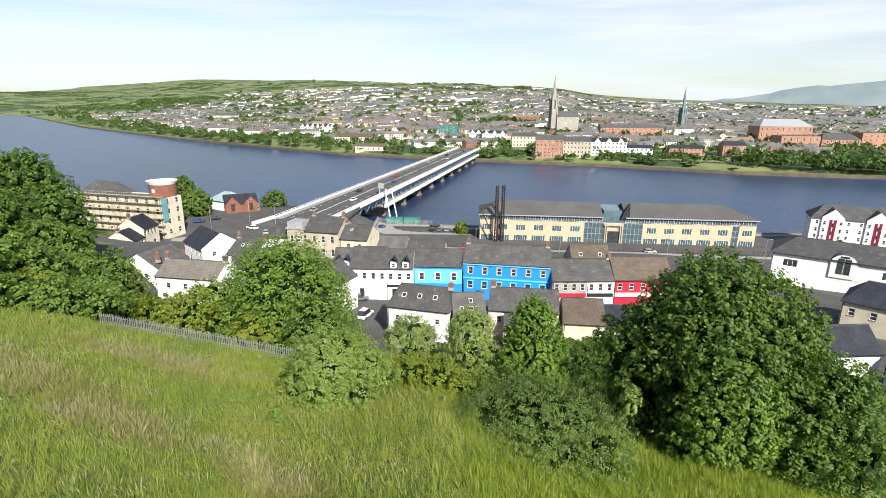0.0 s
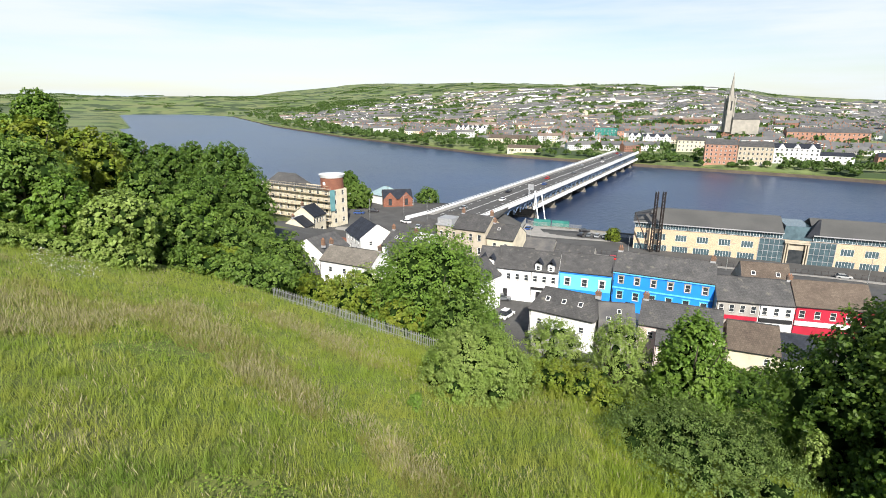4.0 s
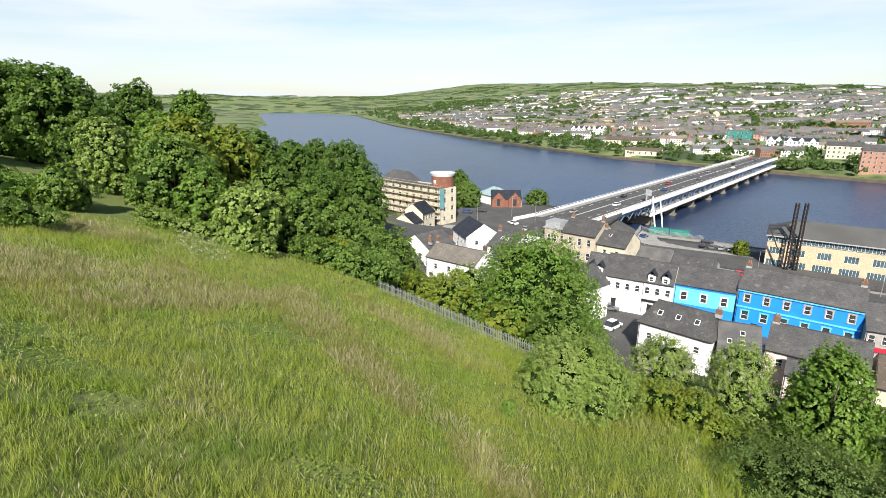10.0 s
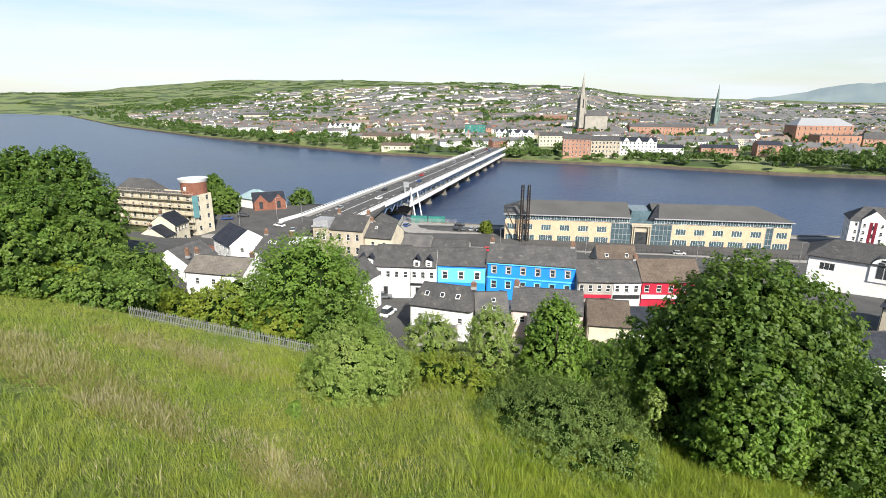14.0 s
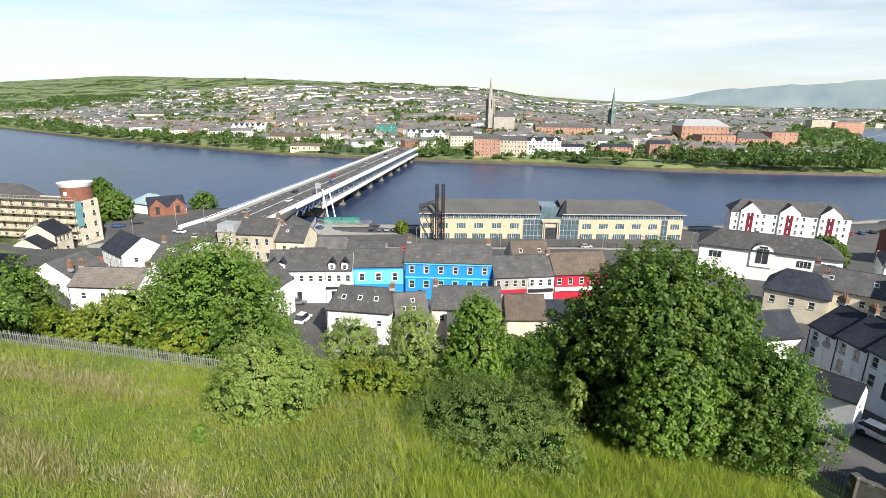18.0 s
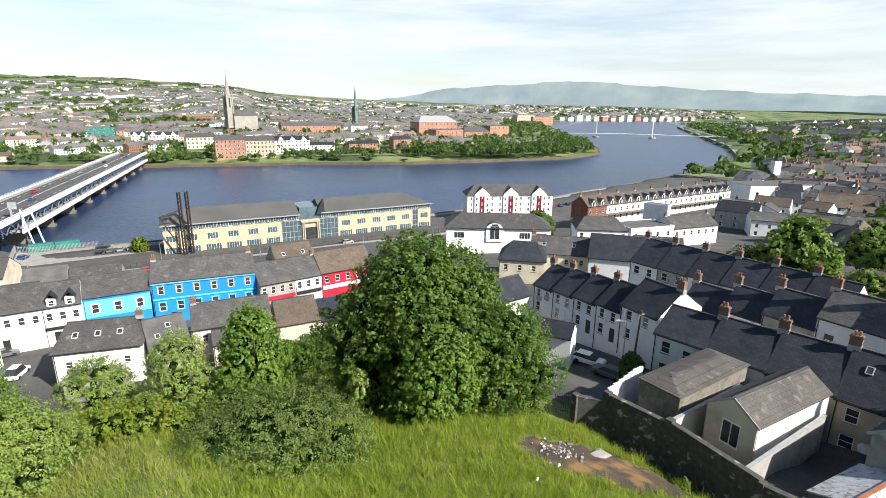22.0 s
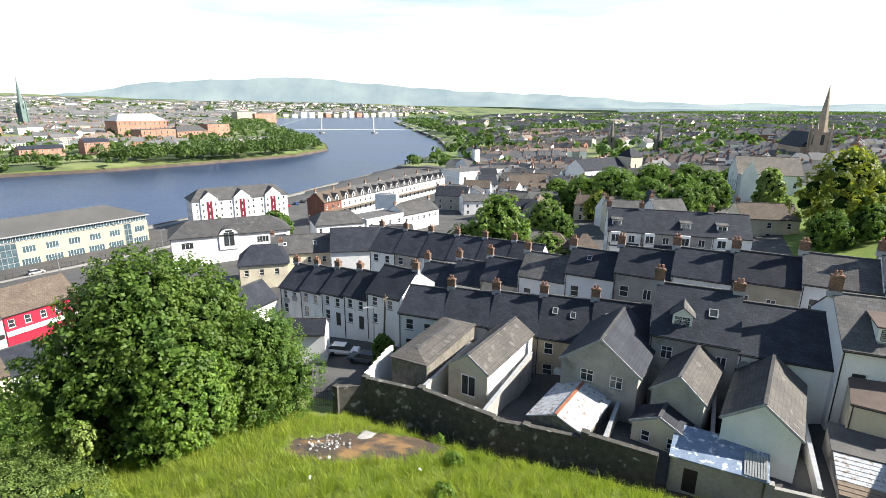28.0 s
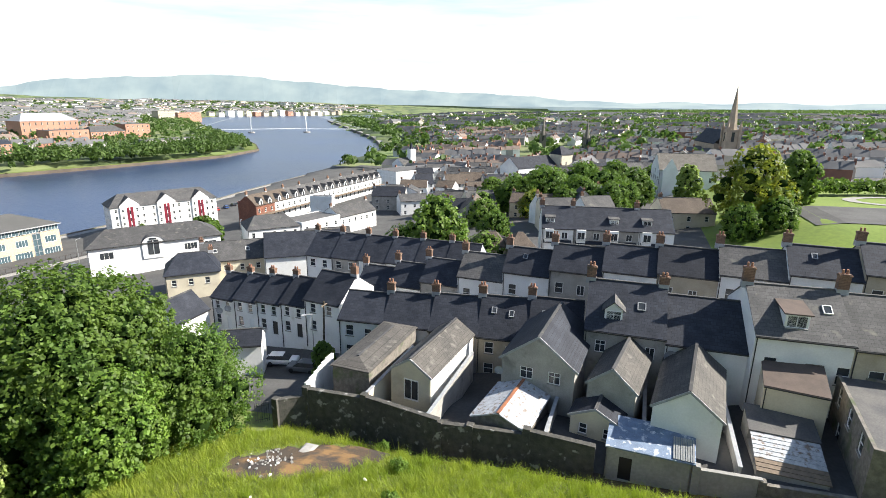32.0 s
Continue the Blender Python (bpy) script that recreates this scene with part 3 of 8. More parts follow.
def frame_of(a, b, z):
    """A house's own axes: x along its front from a to b, y away behind it."""
    a, b = Vector((a[0], a[1], 0)), Vector((b[0], b[1], 0))
    return Matrix.Translation((a.x, a.y, z)) @ Matrix.Rotation(math.atan2(b.y - a.y, b.x - a.x), 4, "Z"), (b - a).length


def chimney(parent, u, v, z0, z1, w=0.95, d=0.55, pots=2, m=None):
    b = MB()
    b.box(u - w / 2, u + w / 2, v - d / 2, v + d / 2, z0, z1)
    b.box(u - w / 2 - 0.06, u + w / 2 + 0.06, v - d / 2 - 0.06, v + d / 2 + 0.06, z1 - 0.22, z1 - 0.08)
    ch = part("chimney", b, m or CHIMNEY_BRICK, parent)
    f = MB()
    f.box(u - w / 2 - 0.03, u + w / 2 + 0.03, v - d / 2 - 0.03, v + d / 2 + 0.03, z0, z0 + 0.62)
    part("flashing", f, LEAD, ch, "grey lead flashing")
    for i in range(pots):
        q = MB()
        long_x = w >= d
        off = (i - (pots - 1) / 2) * 0.36
        q.tube(u + (off if long_x else 0), v + (0 if long_x else off), z1 - 0.02, z1 + 0.42, 0.13, 0.1, 8)
        part("chimney_pot", q, CLAY, ch)
    return ch


def house(a, b, d, eave, ridge, zg, wall=WHITE, roof=SLATE, along="x", wins=(), doors=(), chims=(), label="", category="house",
          name="house", group="", hip=0.0, over=0.25, frame_m=PVC, glass=GLASS, sill=CONCRETE, skylights=(), mid=0.5, gutter=True,
          flat=False, deep=2.5, cap_m=None, verge=None):
    """A house. wins: (face, u, z, w, h, style); faces f, b, l, r; doors: (face, u, w, h, material)."""
    M, w = frame_of(a, b, zg)
    top = thing(name, M, label or "terraced house with a slate roof", category, group)
    faces = {"f": ((0, 0, 0), (1, 0, 0), w, (0, 1, 0)), "b": ((w, d, 0), (-1, 0, 0), w, (0, -1, 0)),
             "l": ((0, d, 0), (0, -1, 0), d, (1, 0, 0)), "r": ((w, 0, 0), (0, 1, 0), d, (-1, 0, 0))}
    wb = MB()
    for key, (p0, ux, length, inn) in faces.items():
        holes = [(u - ww / 2, u + ww / 2, z, z + h) for f, u, z, ww, h, *_ in wins if f == key and z + h < eave - 0.05]
        holes += [(u - ww / 2, u + ww / 2, 0.0, h) for f, u, ww, h, *_ in doors if f == key]
        wall_sheet(wb, p0, ux, length, -deep, eave, holes, inn)
    if flat:
        t = 0.25
        wb.face([(0, 0, eave), (w, 0, eave), (w, t, eave), (0, t, eave)])
        wb.face([(0, d - t, eave), (w, d - t, eave), (w, d, eave), (0, d, eave)])
        wb.face([(0, t, eave), (t, t, eave), (t, d - t, eave), (0, d - t, eave)])
        wb.face([(w - t, t, eave), (w, t, eave), (w, d - t, eave), (w - t, d - t, eave)])
        for q in (((t, t), (w - t, t)), ((w - t, t), (w - t, d - t)), ((w - t, d - t), (t, d - t)), ((t, d - t), (t, t))):
            (x0, y0), (x1, y1) = q
            wb.face([(x1, y1, ridge), (x0, y0, ridge), (x0, y0, eave), (x1, y1, eave)])
    elif not hip:
        if along == "x":
            wb.face([(0, d, eave), (0, 0, eave), (0, d * mid, ridge)])
            wb.face([(w, 0, eave), (w, d, eave), (w, d * mid, ridge)])
        else:
            wb.face([(0, 0, eave), (w, 0, eave), (w * mid, 0, ridge)])
            wb.face([(w, d, eave), (0, d, eave), (w * mid, d, ridge)])
    part("wall", wb, wall, top)
    rb = MB()
    if flat:
        rb.box(0.25, w - 0.25, 0.25, d - 0.25, ridge - 0.15, ridge)
    else:
        gable_roof(rb, w, d, eave, ridge, over, 0.13, along, hip, mid)
    part("roof", rb, roof, top)
    if not flat:
        cap = MB()
        if along == "x":
            cap.bar((hip - 0.05, d * mid, ridge + 0.13), (w - hip + 0.05, d * mid, ridge + 0.13), 0.26, 0.1)
        else:
            cap.bar((w * mid, hip - 0.05, ridge + 0.13), (w * mid, d - hip + 0.05, ridge + 0.13), 0.26, 0.1)
        part("ridge_cap", cap, cap_m or SLATE_GREY, top)
        if gutter and along == "x":
            sl = (ridge - eave) / (d * mid)
            gt = MB()
            zz = eave - sl * over
            gt.box(-0.05, w + 0.05, -over - 0.11, -over - 0.005, zz - 0.05, zz + 0.06)
            gt.box(0.12, 0.2, -0.09, -0.005, -deep + 0.5, zz - 0.05)
            part("gutter", gt, BLACK, top)
    if verge is not None:
        for x0, x1 in ((-over, w * mid), (w + over, w * mid)):
            z0 = eave - (ridge - eave) / (w * mid) * over
            vb = MB()
            vb.bar((x0, -0.09, z0 + 0.08), (x1, -0.09, ridge + 0.08), 0.07, 0.2)
            part("verge_board", vb, verge, top)
    wall_m = {"f": lambda u, z: pose(u, 0, z), "b": lambda u, z: pose(w - u, d, z, 0, 0, 180),
              "l": lambda u, z: pose(0, d - u, z, 0, 0, -90), "r": lambda u, z: pose(w, u, z, 0, 0, 90)}
    for f, u, z, ww, h, *st in wins:
        m = wall_m[f](u, z)
        if z + h >= eave - 0.05:
            m = m @ pose(0, -0.13, 0)
        add_window(top, m, ww, h, st[0] if st else "sash", frame_m, glass, sill)
    for f, u, ww, h, *dm in doors:
        q = MB()
        q.box(-ww / 2, ww / 2, 0.07, 0.13, 0, h)
        q.box(-ww / 2, -ww / 2 + 0.08, 0.03, 0.07, 0, h)
        q.box(ww / 2 - 0.08, ww / 2, 0.03, 0.07, 0, h)
        q.box(-ww / 2 + 0.08, ww / 2 - 0.08, 0.03, 0.07, h - 0.08, h)
        part("door", q, dm[0] if dm else BLACK, top, m=wall_m[f](u, 0))
    for ch in chims:
        u, v, dz, *rest = ch
        chimney(top, u, v, (ridge if not rest else rest[0]) - 0.35, ridge + dz, *(rest[1:] if len(rest) > 1 else ()))
    for u, frac, sw, sh in skylights:
        # a roof window lying in the front slope
        sl = (ridge - eave) / (d * mid)
        v = d * mid * frac
        ang = math.degrees(math.atan(sl))
        q = MB()
        for x0, x1, y0, y1 in ((-sw / 2, -sw / 2 + 0.08, 0, sh), (sw / 2 - 0.08, sw / 2, 0, sh), (-sw / 2 + 0.08, sw / 2 - 0.08, 0, 0.08), (-sw / 2 + 0.08, sw / 2 - 0.08, sh - 0.08, sh)):
            q.box(x0, x1, y0, y1, 0.1, 0.24)
        mm = pose(u, v, eave + sl * v, ang)
        sk = part("roof_window", q, LEAD if roof is SLATE else PVC, top, m=mm)
        g = MB()
        g.box(-sw / 2 + 0.06, sw / 2 - 0.06, 0.06, sh - 0.06, 0.14, 0.2)
        part("pane", g, GLASS, sk)
    return top


# ---- trees ----
def leaf_quads(points, normals, size, rng, droop=0.0, slim=1.0):
    """A four-cornered leaf at each place, turned roughly along its normal."""
    n = len(points)
    nn = normals + rng.normal(0, 0.55, (n, 3))
    nn /= np.linalg.norm(nn, axis=1, keepdims=True)
    t = rng.normal(0, 1, (n, 3))
    t[:, 2] -= droop
    t -= (t * nn).sum(1, keepdims=True) * nn
    t /= np.linalg.norm(t, axis=1, keepdims=True)
    s = np.cross(nn, t)
    k = size * rng.uniform(0.6, 1.3, (n, 1))
    w = k * slim * rng.uniform(0.55, 0.85, (n, 1))
    a, b = points - t * k, points + t * k
    c = points + s * w + nn * k * 0.12
    d = points - s * w + nn * k * 0.12
    V = np.stack([a, c, b, d], 1).reshape(-1, 3)
    return V, np.arange(4 * n).reshape(n, 4)


def crown_mesh(name, blobs, count, size, m, seed, droop=0.0, shell=0.66, shoots=0.3, core=True, slim=1.0):
    """A crown of many small leaves on overlapping clumps. blobs: x, y, z, rx, ry, rz."""
    rng = np.random.RandomState(seed)
    B = np.array(blobs, float)
    area = (B[:, 3] * B[:, 4] * B[:, 5]) ** (2 / 3)
    num = np.maximum((count * area / area.sum()).astype(int), 8)
    P, N = [], []
    for bl, k in zip(B, num):
        d = rng.normal(0, 1, (k, 3))
        d /= np.linalg.norm(d, axis=1, keepdims=True)
        # sprays: leaves gather round shoots that stand out of the clump
        sh = rng.normal(0, 1, (max(6, k // 26), 3))
        sh /= np.linalg.norm(sh, axis=1, keepdims=True)
        j = (d @ sh.T).argmax(1)
        d = d * 0.55 + sh[j] * 0.45
        d /= np.linalg.norm(d, axis=1, keepdims=True)
        close = (d * sh[j]).sum(1, keepdims=True)
        rad = shell + (1 - shell) * rng.rand(k, 1) ** 0.5 + shoots * (close ** 14 - 0.3) * rng.rand(k, 1)
        P.append(bl[:3] + d * bl[3:] * rad)
        N.append(d)
    P, N = np.concatenate(P), np.concatenate(N)
    keep = np.ones(len(P), bool)
    for bl in B:
        q = (P - bl[:3]) / bl[3:]
        keep &= (q * q).sum(1) > 0.36
    keep &= P[:, 2] > 0.05
    out = P - B[:, :3].mean(0)
    out /= np.linalg.norm(out, axis=1, keepdims=True)
    N = 0.6 * N + 0.45 * out + np.array([0, 0, 0.2])
    V, Q = leaf_quads(P[keep], N[keep], size * 1.12, rng, droop, slim)
    # dark shells added inside the clumps, coloured to pass for shade between leaves
    g = np.linspace(-1, 1, 3)
    U, W = np.meshgrid(g, g)
    faces = []
    for ax in range(3):
        for sg in (-1, 1):
            f = np.zeros((3, 3, 3))
            f[..., ax] = sg
            f[..., (ax + 1) % 3], f[..., (ax + 2) % 3] = U, W
            faces.append(f.reshape(9, 3))
    S = np.concatenate(faces)
    S /= np.linalg.norm(S, axis=1, keepdims=True)
    i = np.arange(9).reshape(3, 3)
    q1 = np.stack([i[:-1, :-1], i[:-1, 1:], i[1:, 1:], i[1:, :-1]], -1).reshape(-1, 4)
    SQ = np.concatenate([q1 + 9 * k for k in range(6)])
    n0, nl = len(V), len(Q)
    if not core:
        return array_mesh(name, V, Q, (m,))
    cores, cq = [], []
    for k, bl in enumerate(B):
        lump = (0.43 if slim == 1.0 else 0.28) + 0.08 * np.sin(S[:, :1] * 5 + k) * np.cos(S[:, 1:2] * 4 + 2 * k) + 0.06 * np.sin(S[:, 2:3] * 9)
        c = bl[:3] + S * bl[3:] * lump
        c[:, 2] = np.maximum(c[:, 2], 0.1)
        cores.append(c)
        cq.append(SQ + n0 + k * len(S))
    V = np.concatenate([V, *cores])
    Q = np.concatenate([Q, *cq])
    return array_mesh(name, V, Q, (m, INNER_SHADE), np.arange(len(Q)) >= nl)


def trunk_mesh(height, r, spread_r, seed, fork=0.35, limbs=6):
    b = MB()
    rng = random.Random(seed)
    prev, pr = Vector((0, 0, -0.6)), r * 1.25
    segs = 5

    def limb(p, q, r0, r1, n=7):
        d = (q - p).normalized()
        s = d.cross(Vector((0.3, 1, 0.1))).normalized()
        u = s.cross(d)
        i = len(b.v)
        for c, rr in ((p, r0), (q, r1)):
            b.v += [tuple(c + (s * math.cos(2 * math.pi * j / n) + u * math.sin(2 * math.pi * j / n)) * rr) for j in range(n)]
        for j in range(n):
            b.f.append((i + j, i + (j + 1) % n, i + n + (j + 1) % n, i + n + j))
            b.k.append(0)
    for i in range(segs):
        z = height * fork * (i + 1) / segs
        cur = Vector((rng.uniform(-0.1, 0.1) * r * 4, rng.uniform(-0.1, 0.1) * r * 4, z))
        rr = r * (1 - 0.35 * (i + 1) / segs)
        limb(prev, cur, pr, rr)
        prev, pr = cur, rr
    for i in range(limbs):
        a = 2 * math.pi * (i + rng.random() * 0.5) / limbs
        mid = prev + Vector((math.cos(a), math.sin(a), 0)) * spread_r * 0.35 + Vector((0, 0, height * rng.uniform(0.12, 0.24)))
        end = prev + Vector((math.cos(a), math.sin(a), 0)) * spread_r * 0.72 + Vector((0, 0, height * rng.uniform(0.25, 0.5)))
        limb(prev, mid, pr * 0.6, pr * 0.4, 6)
        limb(mid, end, pr * 0.4, pr * 0.1, 5)
    return b


def round_blobs(w, h, seed, n=16, low=0.12, cone=0.0, small=1.0):
    """Clumps that fill a crown of width w and height h, standing on z=0."""
    rng = random.Random(seed)
    out = [(0, 0, h * 0.55, w * 0.33, w * 0.33, h * 0.36)]
    for i in range(n):
        z = low + (1 - low) * (i + 0.5) / n
        prof = math.sin(math.pi * min(1, (z - low) / (1 - low) * 0.78 + 0.2)) ** 0.7
        prof *= 1 - cone * z
        a = i * 2.4 + rng.uniform(-0.5, 0.5)
        rad = w * 0.5 * prof * rng.uniform(0.5, 0.78) * (1.22 - 0.22 * small)
        s = w * rng.uniform(0.16, 0.24) * small
        out.append((rad * math.cos(a), rad * math.sin(a), h * (z * 0.86 + 0.02), s, s, s * rng.uniform(0.75, 1.0)))
    return out


def tree(x, y, w, h, m, seed, label, count=6000, leaf=0.22, name="tree", n=18, low=0.15, cone=0.0, droop=0.0, rot=0.0, small=1.0, shoots=0.3, core=True, slim=1.0):
    z = ground(x, y)
    top = thing(name, pose(x, y, z, 0, 0, rot), label, "bush" if name == "bush" else "tree")
    part("trunk", trunk_mesh(h, 0.035 * h if name == "tree" else 0.06, w * 0.45, seed), BARK, top)
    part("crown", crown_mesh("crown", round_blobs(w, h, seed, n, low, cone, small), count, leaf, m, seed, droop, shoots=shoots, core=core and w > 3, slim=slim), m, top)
    return top

# ---- bridge ----
def make_bridge():
    A, B = Vector((-50.5, 187, 0)), Vector((24, 503, 0))
    L = (B - A).length
    M = Matrix.Translation(A) @ Matrix.Rotation(math.atan2(B.y - A.y, B.x - A.x), 4, "Z")
    top = thing("bridge", M, "long double-deck steel road bridge on pale piers", "bridge")
    W, Z = 10.4, 13.0
    b = MB()
    b.box(-2, L + 6, -W, W, Z - 0.9, Z)
    part("upper_deck", b, ASPHALT, top)
    for s in (-1, 1):
        q = MB()
        q.box(-2, L + 6, s * W - 0.35, s * W + 0.35, Z - 0.9, Z + 0.7)
        part("edge_beam", q, WHITE_STEEL, top, "pale grey edge beam")
        q = MB()
        n = 110
        for i in range(n + 1):
            x = -2 + (L + 8) * i / n
            q.box(x - 0.06, x + 0.06, s * W - 0.06, s * W + 0.06, Z + 0.75, Z + 1.25)
        q.box(-2, L + 6, s * W - 0.08, s * W + 0.08, Z + 1.2, Z + 1.32)
        part("parapet_rail", q, WHITE_STEEL, top)
        q = MB()
        q.box(0, L, s * W * 0.8 - 0.35, s * W * 0.8 + 0.35, Z - 3.4, Z - 1.5)
        part("girder", q, BLUE_STEEL, top, "slate-blue steel girder")
        q = MB()
        for i in range(70):
            x0, x1 = 2 + (L - 4) * i / 70, 2 + (L - 4) * (i + 1) / 70
            q.bar((x0, s * W * 0.92, Z - (1.6 if i % 2 else 4.6)), (x1, s * W * 0.92, Z - (4.6 if i % 2 else 1.6)), 0.28)
        part("lattice", q, BLUE_STEEL, top)
        q = MB()
        q.box(-2, L + 6, s * (W - 1.6) - 1.2, s * (W - 1.6) + 1.2, Z, Z + 0.14)
        part("footway", q, PAVING, top)
    q = MB()
    q.box(58, L, -W - 0.2, W + 0.2, Z - 6.0, Z - 5.2)
    part("lower_deck", q, CONCRETE, top)
    for s in (-1, 1):
        q = MB()
        q.box(58, L, s * (W + 0.6) - 0.35, s * (W + 0.6) + 0.35, Z - 6.3, Z - 4.6)
        part("lower_parapet", q, WHITE_STEEL, top)
        q = MB()
        q.bar((0, 0, -5.7), (0, 0, -1.4), 0.35)
        me = q.mesh("deck_post", BLUE_STEEL)
        for i in range(41):
            part("deck_post", me, BLUE_STEEL, top, m=pose(26 + (L - 30) * i / 40, s * W * 0.8, Z))
    for i in range(9):
        x = 66 + (L - 84) * i / 8
        q = MB()
        q.box(x - 0.9, x + 0.9, -W + 1.4, W - 1.4, -4, Z - 7.4)
        q.box(x - 1.3, x + 1.3, -W + 0.6, W - 0.6, Z - 7.4, Z - 6.3)
        q.box(x - 1.4, x + 1.4, -W + 0.8, W - 0.8, -4, 2.4)
        part("pier", q, STONE, top)
    for k, y in enumerate((-5.6, -0.1, 0.25, 5.6)):
        if abs(y) < 3:
            q = MB()
            q.box(0, L, y - 0.08, y + 0.08, Z + 0.004, Z + 0.012)
            part("lane_marking", q, PVC, top)
            continue
        q = MB()
        q.box(0, 3.6, -0.08, 0.08, 0.004, 0.012)
        me = q.mesh("lane_marking", PVC)
        for i in range(40):
            part("lane_marking", me, PVC, top, m=pose(L * i / 40, y, Z))
    # ramp stair and sign by the near end
    q = MB()
    q.bar((58, -W - 1.0, Z + 1.2), (44, -W - 8, 5), 0.5, 0.5)
    q.bar((60, -W - 3.4, Z + 1.2), (46, -W - 10.4, 5), 0.5, 0.5)
    q.bar((58, -W - 1.0, Z - 4), (58, -W - 1.0, Z + 2.6), 0.5)
    part("ramp_brace", q, WHITE_STEEL, top)
    q = MB()
    q.box(57, 57.3, -W - 0.4, -W + 2.2, Z + 3.0, Z + 5.6)
    q.box(57.1, 57.3, -W + 1.3, -W + 1.9, Z, Z + 3.0)
    part("sign_board", q, LEAD, top, "blank-backed grey road sign")
    q = MB()
    q.hexa([(-14, -18, Z - 1.2), (30, -W, Z - 1.2), (30, W, Z - 1.2), (-14, 12, Z - 1.2), (-14, -18, Z - 0.02), (30, -W, Z + 0.004), (30, W, Z + 0.004), (-14, 12, Z - 0.02)])
    part("approach_slab", q, ASPHALT, top)
    q = MB()
    q.bar((-14, 12.2, Z + 0.5), (-2, W + 0.2, Z + 0.5), 0.4, 1.4)
    part("approach_wall", q, WHITE_STEEL, top)
    return top


make_bridge()

# ---- the street below the field ----
def row_windows(face, w, n, z, ww, h, style="sash", margin=0.0):
    return [(face, margin + (w - 2 * margin) * (i + 0.5) / n, z, ww, h, style) for i in range(n)]


def surrounds(top, w, n, z, ww, h, m, margin=0.0, y=-0.03):
    """White bands proud of the wall round each window of one storey."""
    for i in range(n):
        u = margin + (w - 2 * margin) * (i + 0.5) / n
        b = MB()
        b.box(u - ww / 2 - 0.16, u - ww / 2, y, 0.02, z, z + h)
        b.box(u + ww / 2, u + ww / 2 + 0.16, y, 0.02, z, z + h)
        b.box(u - ww / 2 - 0.22, u + ww / 2 + 0.22, y - 0.04, 0.02, z + h, z + h + 0.22)
        part("window_surround", b, m, top)


BLUE_LABEL = "bright blue painted terrace with pale window surrounds"
t = house((5.2, 109.6), (23.9, 106.4), 9.5, 8.6, 11.6, 12, BLUE, SLATE_GREY, wins=row_windows("f", 19, 6, 6.0, 0.95, 1.55) + row_windows("f", 19, 6, 2.6, 1.15, 1.7),
          doors=[("f", 3.4, 1.0, 2.1, BLACK), ("f", 14.0, 1.0, 2.1, BLACK)], label=BLUE_LABEL, chims=((0.5, 4.7, 1.0), (18.2, 4.7, 1.0)))
surrounds(t, 19, 6, 6.0, 0.95, 1.55, SAND)
surrounds(t, 19, 6, 2.6, 1.15, 1.7, SKYBLUE)
for zz, dd in ((8.1, 0.3), (4.9, 0.16)):
    q = MB()
    q.box(0, 18.97, -dd, -0.004, zz, zz + 0.28)
    part("cornice", q, SKYBLUE, t)
t = house((-5.9, 110.2), (4.9, 109.7), 9, 7.4, 10.2, 12, SKYBLUE, SLATE_GREY, wins=row_windows("f", 10.8, 3, 4.2, 1.1, 1.7),
          doors=[("f", 2.0, 1.0, 2.1, BLUE)], label="light blue painted terrace with white window surrounds")
surrounds(t, 10.8, 3, 4.2, 1.1, 1.7, WHITE)
q = MB()
q.box(0, 10.8, -0.06, -0.004, 0, 3.4)
q.box(0, 10.8, -0.2, -0.004, 6.9, 7.15)
part("fascia", q, BLUE, t)
t = house((24.1, 104.4), (31.5, 104.6), 9, 6.2, 9.6, 12, GREY, SLATE_GREY, wins=row_windows("f", 7.4, 4, 3.9, 0.9, 1.5), label="grey rendered shop with flats above", category="shop")
q = MB()
q.box(0.2, 7.2, -0.35, -0.004, 2.6, 3.3)
part("shop_sign", q, CRIMSON, t, "plain red shop sign")
t = house((31.5, 104.6), (37.4, 104.8), 9, 6.2, 9.6, 12, WHITE, SLATE_GREY, wins=row_windows("f", 5.9, 3, 3.9, 0.9, 1.5), label="white painted shop with a dark fascia", category="shop", chims=((5.7, 4.5, 1.1),))
q = MB()
q.box(0.2, 5.7, -0.35, -0.004, 2.6, 3.3)
part("shop_sign", q, BLACK, t, "plain black shop sign")
t = house((37.4, 104.8), (50, 105.2), 9, 6.4, 10.0, 12, CRIMSON, TILE_BROWN, wins=row_windows("f", 12.6, 5, 4.0, 1.0, 1.5), label="crimson painted shop with white windows", category="shop")
q = MB()
q.box(0.2, 12.4, -0.35, -0.004, 2.6, 3.4)
part("shop_sign", q, WHITE, t, "plain white shop sign")
house((31, 115), (40, 115), 10, 6.5, 11, 11, SAND, TILE_BROWN, wins=[("f", 2, 4, 1, 1.4)], label="sand rendered house with a brown tiled roof", skylights=((2.2, 0.5, 0.8, 1.0), (6.8, 0.5, 0.8, 1.0)))
house((40.4, 118), (56, 120), 9, 5.5, 5.3, 10, WHITE, FELT, flat=True, label="white flat-roofed workshop behind the shops", category="workshop")
house((25, 116), (31, 116), 8, 5, 7.5, 11, GREY, FELT, label="grey rear building with a felt roof")
